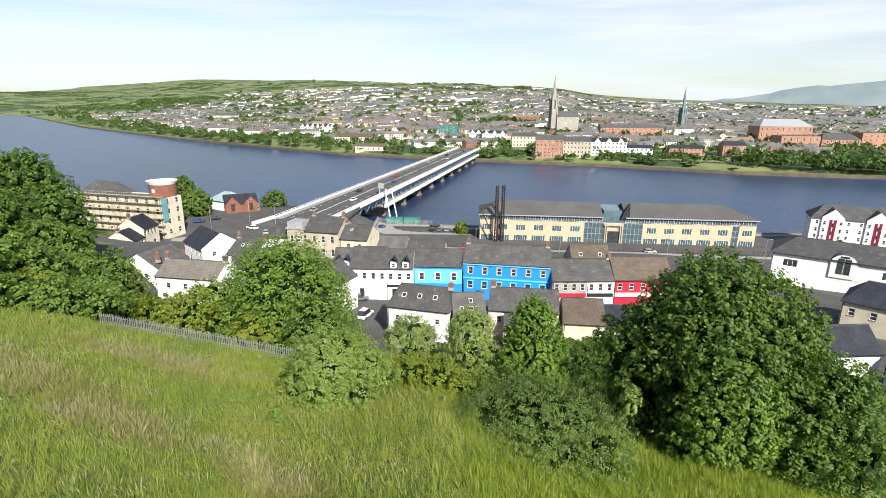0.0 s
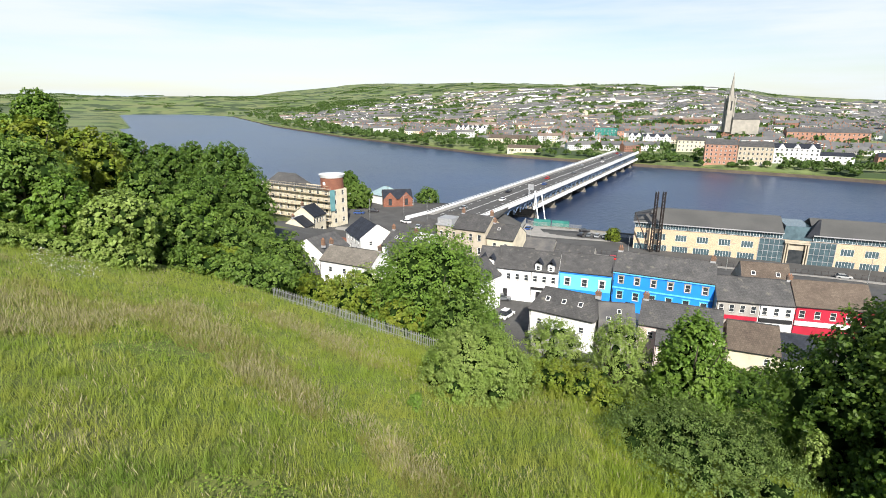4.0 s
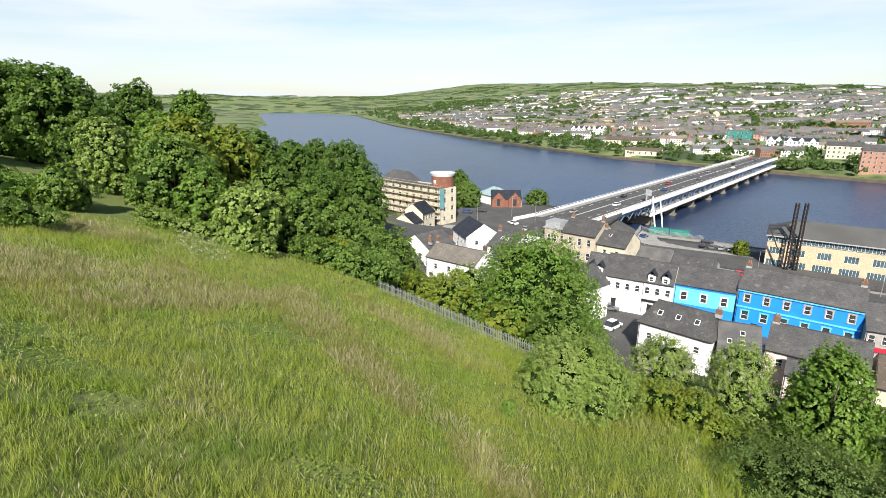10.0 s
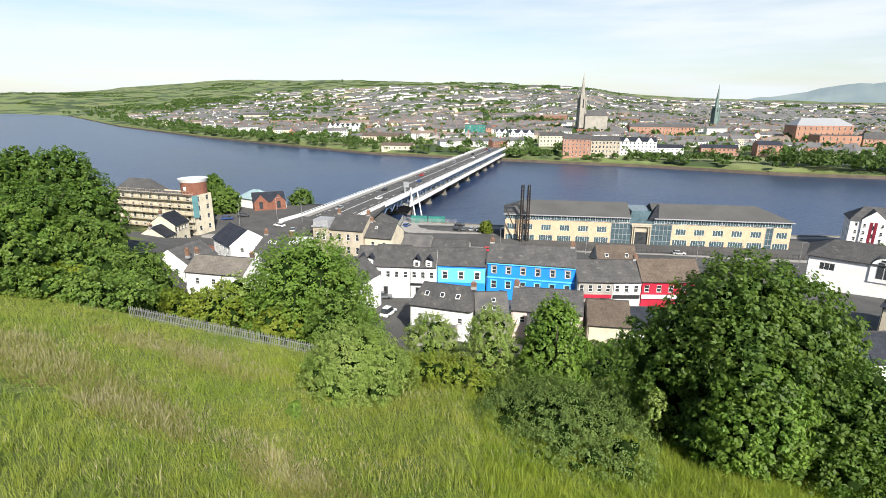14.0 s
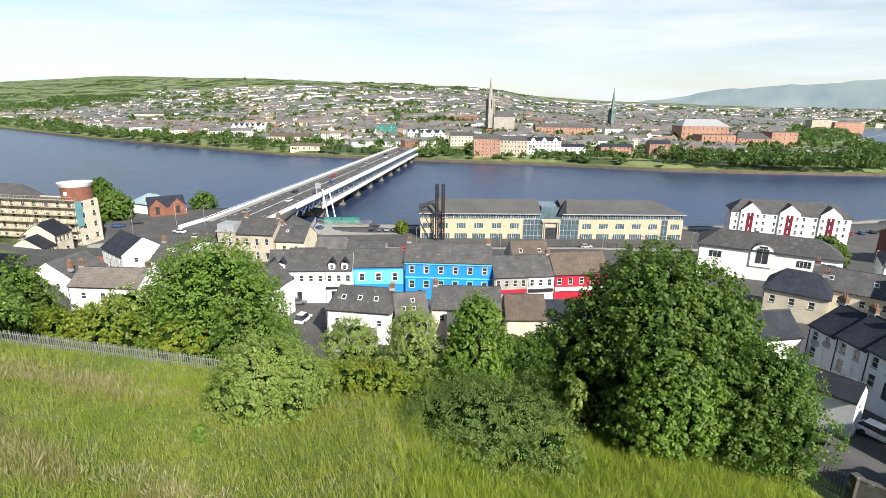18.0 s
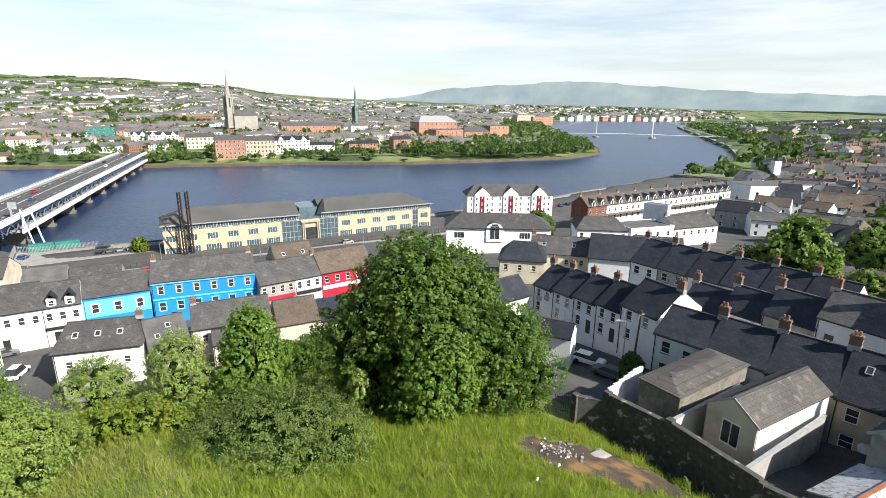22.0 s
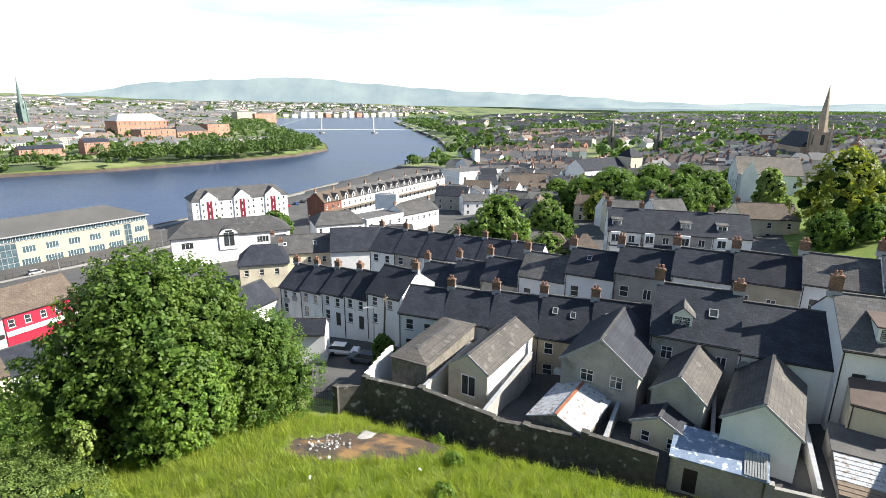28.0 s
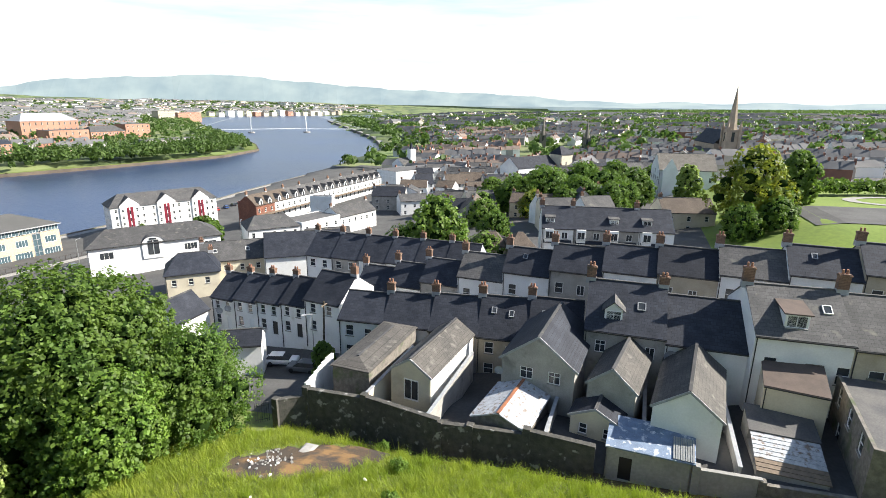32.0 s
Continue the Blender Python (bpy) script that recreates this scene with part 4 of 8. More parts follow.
# backs nearer to the field
house((-9.6, 89.5), (1.6, 86.4), 8.5, 5.6, 8.6, 12.6, WHITE, SLATE_GREY, hip=1.2, wins=row_windows("f", 11.5, 3, 2.9, 0.9, 1.1), skylights=((2.6, 0.42, 0.8, 1.0), (5.6, 0.42, 0.8, 1.0), (8.6, 0.42, 0.8, 1.0)),
      label="white house with three roof windows in grey slates", chims=((11.0, 4.2, 1.0),))
house((-8.6, 85.0), (-1.5, 83.4), 4.5, 2.8, 2.6, 12.6, GREY, FELT, flat=True, label="low flat-roofed extension behind the white house", category="extension")
house((2.6, 86.0), (8.6, 86.4), 10, 4.4, 7.6, 12.6, GREY, FELT, along="x", label="grey house with pale parapets and a felt roof", skylights=((1.6, 0.3, 0.7, 0.9), (3.4, 0.3, 0.7, 0.9), (3.4, 0.6, 0.7, 0.9)))
house((9.0, 88.4), (21.6, 86.6), 9, 5.4, 8.2, 12.6, PINK, SLATE_GREY, wins=[("f", 2, 3, 0.9, 1.2), ("f", 6, 3, 0.9, 1.2)], chims=((0.6, 4.5, 1.2),), label="pale pink rendered house with a slate roof")
house((11.5, 84.8), (16.5, 84.2), 3.8, 3.6, 5.2, 12.6, PINK, SLATE_GREY, along="x", label="pale pink lean-to behind the terrace", category="extension")
house((22.0, 84.4), (29.2, 83.6), 9, 4.6, 7.6, 12.6, CREAM, TILE_BROWN, wins=[("f", 5.6, 2.6, 0.9, 1.1)], label="cream rendered back building with worn brown tiles")
house((29.3, 83.6), (34.4, 83.2), 8, 4.2, 6.8, 12.6, WHITE, SLATE, wins=[("f", 1.2, 2.2, 0.8, 1.0)], label="white back building with a dark slate roof")
house((31.2, 80.6), (34.2, 80.2), 3, 2.4, 3.2, 13, WHITE, LEAD, label="small white shed with a metal roof", category="shed")
# white street houses by the junction
for k, (a, b, zr, st) in enumerate((((-23.8, 108.9), (-19.6, 108.7), 10.2, "gab"), ((-19.6, 108.7), (-11.8, 108.4), 10.6, ""), ((-11.8, 108.4), (-6.0, 108.2), 10.2, "gab"))):
    w = abs(b[0] - a[0])
    t = house(a, b, 8.5, 7.0, zr, 12.4, WHITE, SLATE_GREY, wins=row_windows("f", w, max(2, round(w / 2.2)), 4.4, 0.9, 1.4), doors=[("f", w * 0.3, 1.0, 2.2, BLACK)],
              label="white rendered street house above a shop front", group="white houses at the junction")
    q = MB()
    q.box(0.1, w - 0.1, -0.25, -0.004, 2.7, 3.2)
    part("shop_sign", q, (CRIMSON, WHITE, BLACK)[k], t, "plain coloured shop sign")
    if st:
        for u in (w * 0.27, w * 0.73):
            g = MB()
            g.box(u - 0.7, u + 0.7, 0.02, 2.6, 6.9, 8.3)
            part("dormer", g, WHITE, t)
            g = MB()
            gable_roof(g, 1.7, 3.0, 8.3, 9.2, 0.1, 0.08, "y")
            part("dormer_roof", g, SLATE, t, m=pose(u - 0.85, -0.05, 0))
            add_window(t, pose(u, -0.1, 7.1), 0.8, 1.0, "sash", PVC, GLASS, CONCRETE)
house((-29, 97), (-21.8, 94), 11, 6.8, 10, 12.4, WHITE, SLATE_GREY, along="y", wins=[("r", 3, 4.2, 0.9, 1.3), ("r", 7, 4.2, 0.9, 1.3), ("r", 4, 0.9, 1.6, 1.6)], label="white gabled corner house with a tall blank wall")
house((-40, 108), (-23, 106), 9, 5.6, 8.2, 12.4, CREAM, SLATE_GREY, label="cream house with a long grey roof")
t = house((-41.3, 138.2), (-27.5, 135.4), 11, 8.1, 11.2, 12.4, SAND, SLATE_GREY, wins=row_windows("f", 14, 5, 5.2, 1.0, 1.8, "sash", 0.4) + row_windows("f", 14, 5, 1.4, 1.0, 2.0, "sash", 0.4), chims=((4.8, 5.5, 1.4), (13.6, 5.5, 1.5)),
          label="sand-coloured stone corner building with tall windows", category="building")
q = MB()
q.box(-0.5, 4.2, -0.6, -0.02, -2, 8.6)
pv = part("corner_pavilion", q, SAND, t)
q = MB()
q.box(-0.8, 4.5, -0.9, 0.3, 8.6, 9.0)
q.box(-0.4, 4.1, -0.5, 4.5, 9.0, 10.6)
part("cornice", q, LEAD, pv)
for u in (0.9, 2.8):
    add_window(pv, pose(u, -0.72, 5.2), 0.9, 1.8, "sash", PVC, GLASS, CONCRETE)
    add_window(pv, pose(u, -0.72, 1.4), 0.9, 2.0, "sash", PVC, GLASS, CONCRETE)
house((-27.3, 136.0), (-19.6, 134.4), 10, 6.4, 9.4, 12.4, CREAM, SLATE_GREY, wins=[("f", 2.4, 3.8, 1, 1.4), ("f", 5.6, 3.8, 1, 1.4)], label="cream side house with a grey slate roof", chims=((0.3, 5, 1.2),), skylights=((2.4, 0.55, 0.7, 0.9),))
house((-48.5, 141.5), (-41.6, 139.0), 9, 5.6, 8.4, 12.4, WHITE, SLATE_GREY, wins=[("f", 2.0, 3.2, 0.9, 1.2)], label="white house end beside the stone corner building", chims=((6.4, 4.5, 1.2),))
house((-19.2, 141.5), (-9.6, 140.6), 8, 3.6, 6.0, 11.4, GREY, FELT, label="low grey building with a felt roof", category="building")
house((-9.4, 140.6), (1.0, 139.4), 8, 3.2, 5.4, 11.0, GREY, SLATE_GREY, label="low grey yard building with slates", category="building")
house((-14, 126), (-5.5, 125.6), 7, 3.6, 3.4, 11.6, STONE, FELT, flat=True, label="flat-roofed stone store behind the white houses", category="building")
# public house, its gable to the street below
t = house((-61.2, 128.2), (-54.0, 135.2), 13, 5.2, 8.6, 12.4, WHITE, SLATE, along="y", wins=[("f", 3, 3.0, 1.0, 1.2), ("f", 7, 3.0, 1.0, 1.2), ("l", 2.2, 2.9, 0.9, 1.2), ("l", 5.2, 2.9, 0.9, 1.2), ("l", 8.2, 2.9, 0.9, 1.2), ("l", 11, 2.9, 0.9, 1.2), ("l", 4, 0.6, 1.2, 1.5), ("l", 9, 0.6, 1.2, 1.5)], label="white public house with a dark slate roof", category="pub", name="public_house", over=0.4)
q = MB()
for u0, u1, z0, z1 in ((-0.25, 5.03, 5.1, 8.7), (10.3, 5.03, 5.1, 8.7)):
    q.bar((u0, -0.12, z0), (u1, -0.12, z1), 0.1, 0.3)
part("bargeboard", q, PVC, t, "white painted bargeboard")
house((-53.5, 124.6), (-45.6, 122.2), 10, 5.2, 8.2, 12.4, WHITE, SLATE_GREY, wins=[("f", 2, 2.8, 1.0, 1.3), ("f", 5.6, 2.8, 1.0, 1.3)], skylights=((3.0, 0.5, 0.7, 0.9), (4.6, 0.5, 0.7, 0.9)), label="white house with two roof windows", chims=((0.4, 5, 1.3), (8.0, 5, 1.3)))
# white houses below the trees
house((-61.8, 106.6), (-47.6, 104.2), 9, 5.2, 7.8, 12.6, WHITE, TILE_PALE, wins=[("f", 3, 2.6, 1, 1.3), ("f", 7, 2.6, 1, 1.3), ("f", 11, 2.6, 1, 1.3)], label="white house with a pale worn roof below the trees", chims=((0.2, 4.5, 1.4), (14.2, 4.5, 1.4)))
house((-73.5, 113.6), (-63.4, 111.0), 10, 5.0, 8.2, 12.8, WHITE, SLATE_GREY, along="y", label="white gabled house with a grey roof and brick chimney", wins=[("f", 3, 2.6, 0.9, 1.2), ("f", 7, 2.6, 0.9, 1.2)], chims=((9.6, 1.2, 0.2, 6.6),))
house((-46, 112), (-37, 117), 9, 5.2, 8, 12.6, WHITE, SLATE_GREY, label="white house with a plain slate roof", wins=[("f", 3, 3, 1, 1.3)])
# corner house below the scaffolding, its long front to the road
house((-86.2, 140.8), (-85.9, 146.0), 8.5, 4.3, 7.0, 12, CREAM, SLATE, wins=row_windows("f", 5, 3, 2.3, 0.8, 1.3), label="low cream end house with a dark slate roof", chims=((0.2, 4.2, 0.9),), cap_m=WHITE_STEEL)
house((-85.9, 146.0), (-85.4, 153.0), 8.5, 6.6, 9.6, 12, CREAM, SLATE, wins=row_windows("f", 6.2, 4, 4.4, 0.8, 1.4) + row_windows("f", 6.2, 2, 1.0, 1.4, 1.6), label="tall cream corner house with a dark slate roof", chims=((0.3, 4.2, 1.3),))
q = MB()
q.box(-81.6, -73.0, 143.0, 143.4, 11.2, 13.4)
q.box(-81.6, -81.2, 143.4, 150.0, 11.2, 13.4)
solid("retaining_wall", q, BRICK, "low red brick wall at the corner", "wall")
q = MB()
q.tube(-81.5, 157.5, 11.7, 12.16, 4.6, 4.6, 26)
solid("traffic_island", q, PAVING, "round paved island at the road junction", "island")


def scaffolded_block():
    a, b = (-120, 168.2), (-86.6, 159.6)
    t = house(a, b, 8, 13.0, 12.6, 12, CREAM, FELT, flat=True, wins=[w for z in (1.4, 4.8, 8.0, 11.0) for w in row_windows("f", 34, 9, z, 1.2, 1.6) + row_windows("r", 8, 2, z, 1.2, 1.6)],
              label="cream block of flats wrapped in scaffolding", category="building", name="apartment_building")
    M, w = frame_of(a, b, 12)
    q = MB()
    gable_roof(q, 17, 10, 11.8, 16.6, 0.3, 0.14, "x", 4.0)
    part("mansard_roof", q, SLATE_GREY, t, m=pose(-1.0, 0.9, 0))
    q = MB()
    q.tube(w - 4.3, 5.4, 12.4, 16.8, 4.0, 4.0, 28)
    dr = part("stair_drum", q, BRICK, t, "round red brick stair tower")
    q = MB()
    q.tube(w - 4.3, 5.4, 16.8, 17.9, 4.1, 4.6, 28)
    part("drum_cap", q, WHITE_STEEL, dr, "pale flared metal cap")
    q = MB()
    q.box(w - 4.8, w - 3.8, 1.3, 1.44, 14.4, 15.5)
    part("drum_window", q, PVC, dr)
    q = MB()
    q.box(w + 0.5, w + 0.56, -1.2, 1.2, 6.0, 13.2)
    part("debris_net", q, NET_BLUE, t, "pale blue-green debris netting")
    for k in range(14):
        q = MB()
        u = w * k / 13
        for v in (-1.3, -0.3):
            q.bar((u, v, -0.5), (u, v, 14.2), 0.09)
        for z in (2.2, 4.5, 6.8, 9.1, 11.4, 13.6):
            q.bar((u, -1.3, z), (u, -0.3, z), 0.07)
        part("scaffold_frame", q, STEEL, t)
    for z in (2.2, 4.5, 6.8, 9.1, 11.4, 13.6):
        q = MB()
        q.box(0, w, -1.3, -0.35, z, z + 0.06)
        q.bar((0, -1.3, z + 1.0), (w, -1.3, z + 1.0), 0.08)
        part("scaffold_board", q, PALE_BOARD, t)


PALE_GLASS = mat("pale_roof_glazing", (0.30, 0.40, 0.42), 0.25, (0.24, 0.33, 0.35), 0.5)
PALE_BOARD = mat("pale_scaffold_boards", (0.42, 0.36, 0.25), 0.85, (0.33, 0.28, 0.2), 2.0, 0.3)
NET_BLUE = mat("blue_green_netting", (0.13, 0.30, 0.32), 0.8, (0.10, 0.24, 0.26), 0.4, 0.2)
scaffolded_block()
t = house((-84.6, 200.6), (-73.6, 206.4), 10, 4.4, 7.4, 11, BRICK, SLATE, wins=[("f", 3, 1.5, 1.2, 2.2), ("f", 12, 1.5, 1.2, 2.2)], label="red brick Victorian hall with stepped gables", category="hall", name="hall")
for u in (2.8, 9.6):
    g = MB()
    g.hexa([(u - 2.6, -0.5, 0), (u + 2.6, -0.5, 0), (u + 2.6, 0.1, 0), (u - 2.6, 0.1, 0), (u - 2.6, -0.5, 4.4), (u + 2.6, -0.5, 4.4), (u + 2.6, 0.1, 4.4), (u - 2.6, 0.1, 4.4)])
    g.face([(u - 2.6, -0.5, 4.4), (u + 2.6, -0.5, 4.4), (u, -0.5, 7.2)])
    part("gable", g, BRICK, t)
    g = MB()
    g.box(u - 0.7, u + 0.7, -0.53, -0.49, 1.6, 4.4)
    part("gable_window", g, GLASS, t)
house((-95, 209.5), (-84.4, 203.5), 10, 4.8, 8.0, 11, WHITE, PALE_GLASS, hip=4.6, label="white pavilion with a glazed pyramid roof", category="pavilion", name="pavilion")


# ---- riverside office ----
OFFICE_ROOF = mat("grey_standing_seam", (0.088, 0.087, 0.084), 0.75, (0.07, 0.07, 0.068), 0.15, 0.15)


def office():
    a, b = (14.6, 190.5), (113.5, 182.0)
    M, w = frame_of(a, b, 4.2)
    t = thing("office_building", M, "long buff brick riverside office with grey roofs", "office")
    segs = [(0, 5.2, BRICK_BUFF), (5.2, 38.5, BRICK_BUFF), (38.5, 45.5, GLASS_BLUE), (45.5, 52.5, SAND), (52.5, 59.5, GLASS_BLUE), (59.5, 91.0, BRICK_BUFF), (91.0, 93.4, GLASS_BLUE), (93.4, w, BRICK_BUFF)]
    for u0, u1, m in segs:
        hs, wl = [], []
        if m is BRICK_BUFF:
            n = max(1, round((u1 - u0) / 6.2))
            for i in range(n):
                u = (u1 - u0) * (i + 0.5) / n
                wl.append((u, 0.7, min(5.0, (u1 - u0) / n - 0.7), 2.1, "strip"))
                wl.append((u, 4.6, min(3.5, (u1 - u0) / n - 1.2), 2.2, "strip"))
        q = MB()
        wall_sheet(q, (u0, 0, 0), (1, 0, 0), u1 - u0, -1.5, 8.3, [(u - ww / 2, u + ww / 2, z, z + h) for u, z, ww, h, _ in wl], (0, 1, 0))
        bay = part("wall", q, m, t)
        if m is BRICK_BUFF:
            for u, z, ww, h, st in wl:
                add_window(bay, pose(u0 + u, 0, z), ww, h, st, WHITE_STEEL, GLASS_BLUE, CONCRETE)
        elif m is GLASS_BLUE:
            g = MB()
            k = max(2, round((u1 - u0) / 1.4))
            for i in range(k + 1):
                x = u0 + (u1 - u0) * i / k
                g.box(x - 0.06, x + 0.06, -0.12, 0.0, 0, 8.3)
            for z in (0.1, 2.0, 4.1, 6.2, 8.1):
                g.box(u0, u1, -0.1, 0.0, z, z + 0.12)
            part("mullions", g, LEAD, bay)
        else:
            g = MB()
            g.box(u0 + 1.2, u1 - 1.2, -0.06, -0.004, 0, 5.2)
            part("entrance_glazing", g, GLASS, bay)
            g = MB()
            for x in (u0 + 0.3, u0 + 1.0, u1 - 1.2, u1 - 0.5):
                g.box(x, x + 0.35, -0.7, -0.07, -0.5, 7.6)
            g.box(u0, u1, -0.9, -0.07, 7.3, 7.8)
            part("portal", g, SAND, bay)
    for u0, u1 in ((0, 45.0), (53.0, w)):
        n = round((u1 - u0) / 6)
        for i in range(n):
            s0, s1 = u0 + (u1 - u0) * i / n, u0 + (u1 - u0) * (i + 1) / n
            add_window(t, pose((s0 + s1) / 2, 0.1, 8.5), s1 - s0 - 0.35, 1.7, "strip", WHITE_STEEL, GLASS_BLUE, None)
        q = MB()
        q.box(u0, u1, 0.5, 16, 8.3, 10.4)
        part("upper_storey", q, GLASS_BLUE, t)
        q = MB()
        e0, e1 = u0 - (0.6 if u0 == 0 else 0), u1 + (0 if u0 == 0 else 0.6)
        r0, r1 = u0 + (7.0 if u0 == 0 else 0), u1 - (0 if u0 == 0 else 9.5)
        for dz in (0, -0.25):
            A, B, C, D = (e0, -0.6, 10.5 + dz), (e1, -0.6, 10.5 + dz), (e1, 17.0, 10.5 + dz), (e0, 17.0, 10.5 + dz)
            E, F = (r0, 8.2, 14.5 + dz), (r1, 8.2, 14.5 + dz)
            q.face([A, B, F, E])
            q.face([C, D, E, F])
            q.face([D, A, E])
            q.face([B, C, F])
        part("roof", q, OFFICE_ROOF, t)
        q = MB()
        q.box(e0, e1, -0.75, -0.61, 10.2, 10.55)
        part("gutter", q, LEAD, t)
    q = MB()
    q.box(0, w, 0.3, 16, -1.5, 8.28)
    part("core", q, BRICK_BUFF, t)
    q = MB()
    q.hexa([(44.5, 0.5, 8.3), (53.5, 0.5, 8.3), (53.5, 15, 8.3), (44.5, 15, 8.3), (45.5, 1.5, 12.6), (52.5, 1.5, 12.6), (52.5, 14, 12.6), (45.5, 14, 12.6)])
    part("lobby_lantern", q, GLASS_BLUE, t, "glazed blue-grey lantern")
    q = MB()
    q.hexa([(51.2, -0.4, 10), (54.5, -0.4, 10), (54.5, 4, 10), (51.2, 4, 10), (53.8, 0, 15.5), (54.3, 0, 15.5), (54.3, 0.5, 15.5), (53.8, 0.5, 15.5)])
    part("lobby_fin", q, SLATE, t)
    return t


office()


def lattice_tower():
    t = thing("lattice_tower", pose(21.5, 187.2, 4.4, 0, 0, 12), "tall dark twin lattice steel sculpture", "sculpture")
    for x in (-1.2, 1.2):
        q = MB()
        for dx in (-0.42, 0.42):
            for dy in (-0.42, 0.42):
                q.bar((x + dx, dy, -0.5), (x + dx * 0.9, dy * 0.9, 21.5), 0.2)
        part("mast", q, DARK_METAL, t)
        for i in range(18):
            z = i * 1.2
            q = MB()
            q.bar((x - 0.42, -0.42, z), (x + 0.42, -0.42, z + 1.2), 0.1)
            q.bar((x - 0.42, 0.42, z + 1.2), (x - 0.42, -0.42, z), 0.1)
            q.bar((x + 0.42, -0.42, z), (x + 0.42, 0.42, z + 1.2), 0.1)
            q.box(x - 0.45, x + 0.45, -0.45, 0.45, z, z + 0.08)
            part("bracing", q, DARK_METAL, t)
    q = MB()
    q.bar((-1.2, 0, 0.5), (-7.5, 1, 14), 0.35)
    q.bar((-1.2, 0, 14.2), (-7.5, 1, 14), 0.25)
    part("stay", q, DARK_METAL, t)


lattice_tower()


# ---- white apartments by the water ----
def apartments():
    a, b = (131.8, 181.0), (166.0, 164.0)
    M, w = frame_of(a, b, 5.5)
    t = thing("apartment_building", M, "white four-storey riverside apartments with red stair strips", "apartments")
    wins = []
    for i in range(3):
        c = w * (i + 0.5) / 3
        for z in (1.2, 3.9, 6.3, 8.9):
            for du in (-4.6, 4.6):
                wins.append((c + du, z, 0.8, 1.2))
    q = MB()
    wall_sheet(q, (0, 0, 0), (1, 0, 0), w, -2, 11.0, [(u - ww / 2, u + ww / 2, z, z + h) for u, z, ww, h in wins], (0, 1, 0))
    sw = [(v, z, 0.8, 1.2) for v in (2, 4.5, 7.5, 10) for z in (1.2, 3.9, 6.3, 8.9)]
    wall_sheet(q, (0, 12, 0), (0, -1, 0), 12, -2, 11.0, [(u - ww / 2, u + ww / 2, z, z + h) for u, z, ww, h in sw], (1, 0, 0))
    wall_sheet(q, (w, 0, 0), (0, 1, 0), 12, -2, 11.0, [], (-1, 0, 0))
    wall_sheet(q, (w, 12, 0), (-1, 0, 0), w, -2, 11.0, [], (0, -1, 0))
    part("wall", q, WHITE, t)
    for u, z, ww, h in wins:
        add_window(t, pose(u, 0, z), ww, h, "sash", PVC, GLASS, CONCRETE)
    for u, z, ww, h in sw:
        add_window(t, pose(0, 12 - u, z, 0, 0, -90), ww, h, "sash", PVC, GLASS, CONCRETE)
    q = MB()
    gable_roof(q, w, 12, 11.0, 14.8, 0.4, 0.15, "x", 4.0)
    part("roof", q, SLATE_GREY, t)
    for i in range(3):
        c = w * (i + 0.5) / 3
        q = MB()
        q.hexa([(c - 3.3, -0.5, -1), (c + 3.3, -0.5, -1), (c + 3.3, -0.01, -1), (c - 3.3, -0.01, -1), (c - 3.3, -0.5, 11.4), (c + 3.3, -0.5, 11.4), (c + 3.3, -0.01, 11.4), (c - 3.3, -0.01, 11.4)])
        q.face([(c - 3.3, -0.5, 11.4), (c + 3.3, -0.5, 11.4), (c, -0.5, 14.3)])
        bay = part("gabled_bay", q, WHITE, t)
        q = MB()
        gable_roof(q, 7.0, 7, 11.3, 14.3, 0.05, 0.12, "y")
        part("bay_roof", q, SLATE_GREY, bay, m=pose(c - 3.5, -0.45, 0))
        for du in (-0.62, 0.62):
            q = MB()
            q.box(c + du - 0.42, c + du + 0.42, -0.58, -0.51, 1.5, 10.6)
            part("stair_strip", q, MAROON, bay, "tall dark red glazed strip")
        for z in (2.4, 5.2, 8.0):
            q = MB()
            q.box(c - 0.16, c + 0.16, -0.58, -0.51, z, z + 1.4)
            part("stair_window", q, GLASS, bay)
        for du in (-2.4, 2.4):
            for z in (1.2, 3.9, 6.3, 8.9):
                add_window(bay, pose(c + du, -0.62, z), 0.8, 1.2, "sash", PVC, GLASS, CONCRETE)


apartments()
t = house((84, 126), (109.5, 108), 14, 7.7, 10.6, 11.4, WHITE, SLATE_GREY, hip=4.5, over=0.5, wins=[("f", 4, 4.4, 3.0, 1.8, "strip"), ("f", 23.5, 4.4, 3.2, 1.8, "strip"), ("f", 28.5, 4.4, 3.0, 1.8, "strip"), ("f", 19, 1.2, 1.5, 1.6, "pair"), ("f", 24, 1.2, 1.5, 1.6, "pair"), ("f", 28.5, 1.2, 1.5, 1.6, "pair"), ("r", 4, 4.4, 1.5, 1.6, "pair"), ("r", 9, 4.4, 1.5, 1.6, "pair")],
          label="white rendered flats with an arched bay window", category="flats", name="apartment_building")
q = MB()
n = 12
pts = [(14.6 + 2.6 * math.cos(math.pi * i / n), 7.2 + 2.0 * math.sin(math.pi * i / n)) for i in range(n + 1)]
for (u0, z0), (u1, z1) in zip(pts[:-1], pts[1:]):
    q.face([(u0, -0.3, 3.4), (u0, -0.3, z0), (u1, -0.3, z1), (u1, -0.3, 3.4)])
    q.face([(u0, -0.4, z0 + 0.05), (u0, 5, z0 + 0.05), (u1, 5, z1 + 0.05), (u1, -0.4, z1 + 0.05)], 1)
bay = part("arched_bay", q, (WHITE, SLATE_GREY), t)
q = MB()
q.box(13.3, 14.5, -0.38, -0.32, 4.4, 8.2)
q.box(14.7, 15.9, -0.38, -0.32, 4.4, 8.2)
q.box(13.7, 15.5, -0.38, -0.32, 8.35, 8.8)
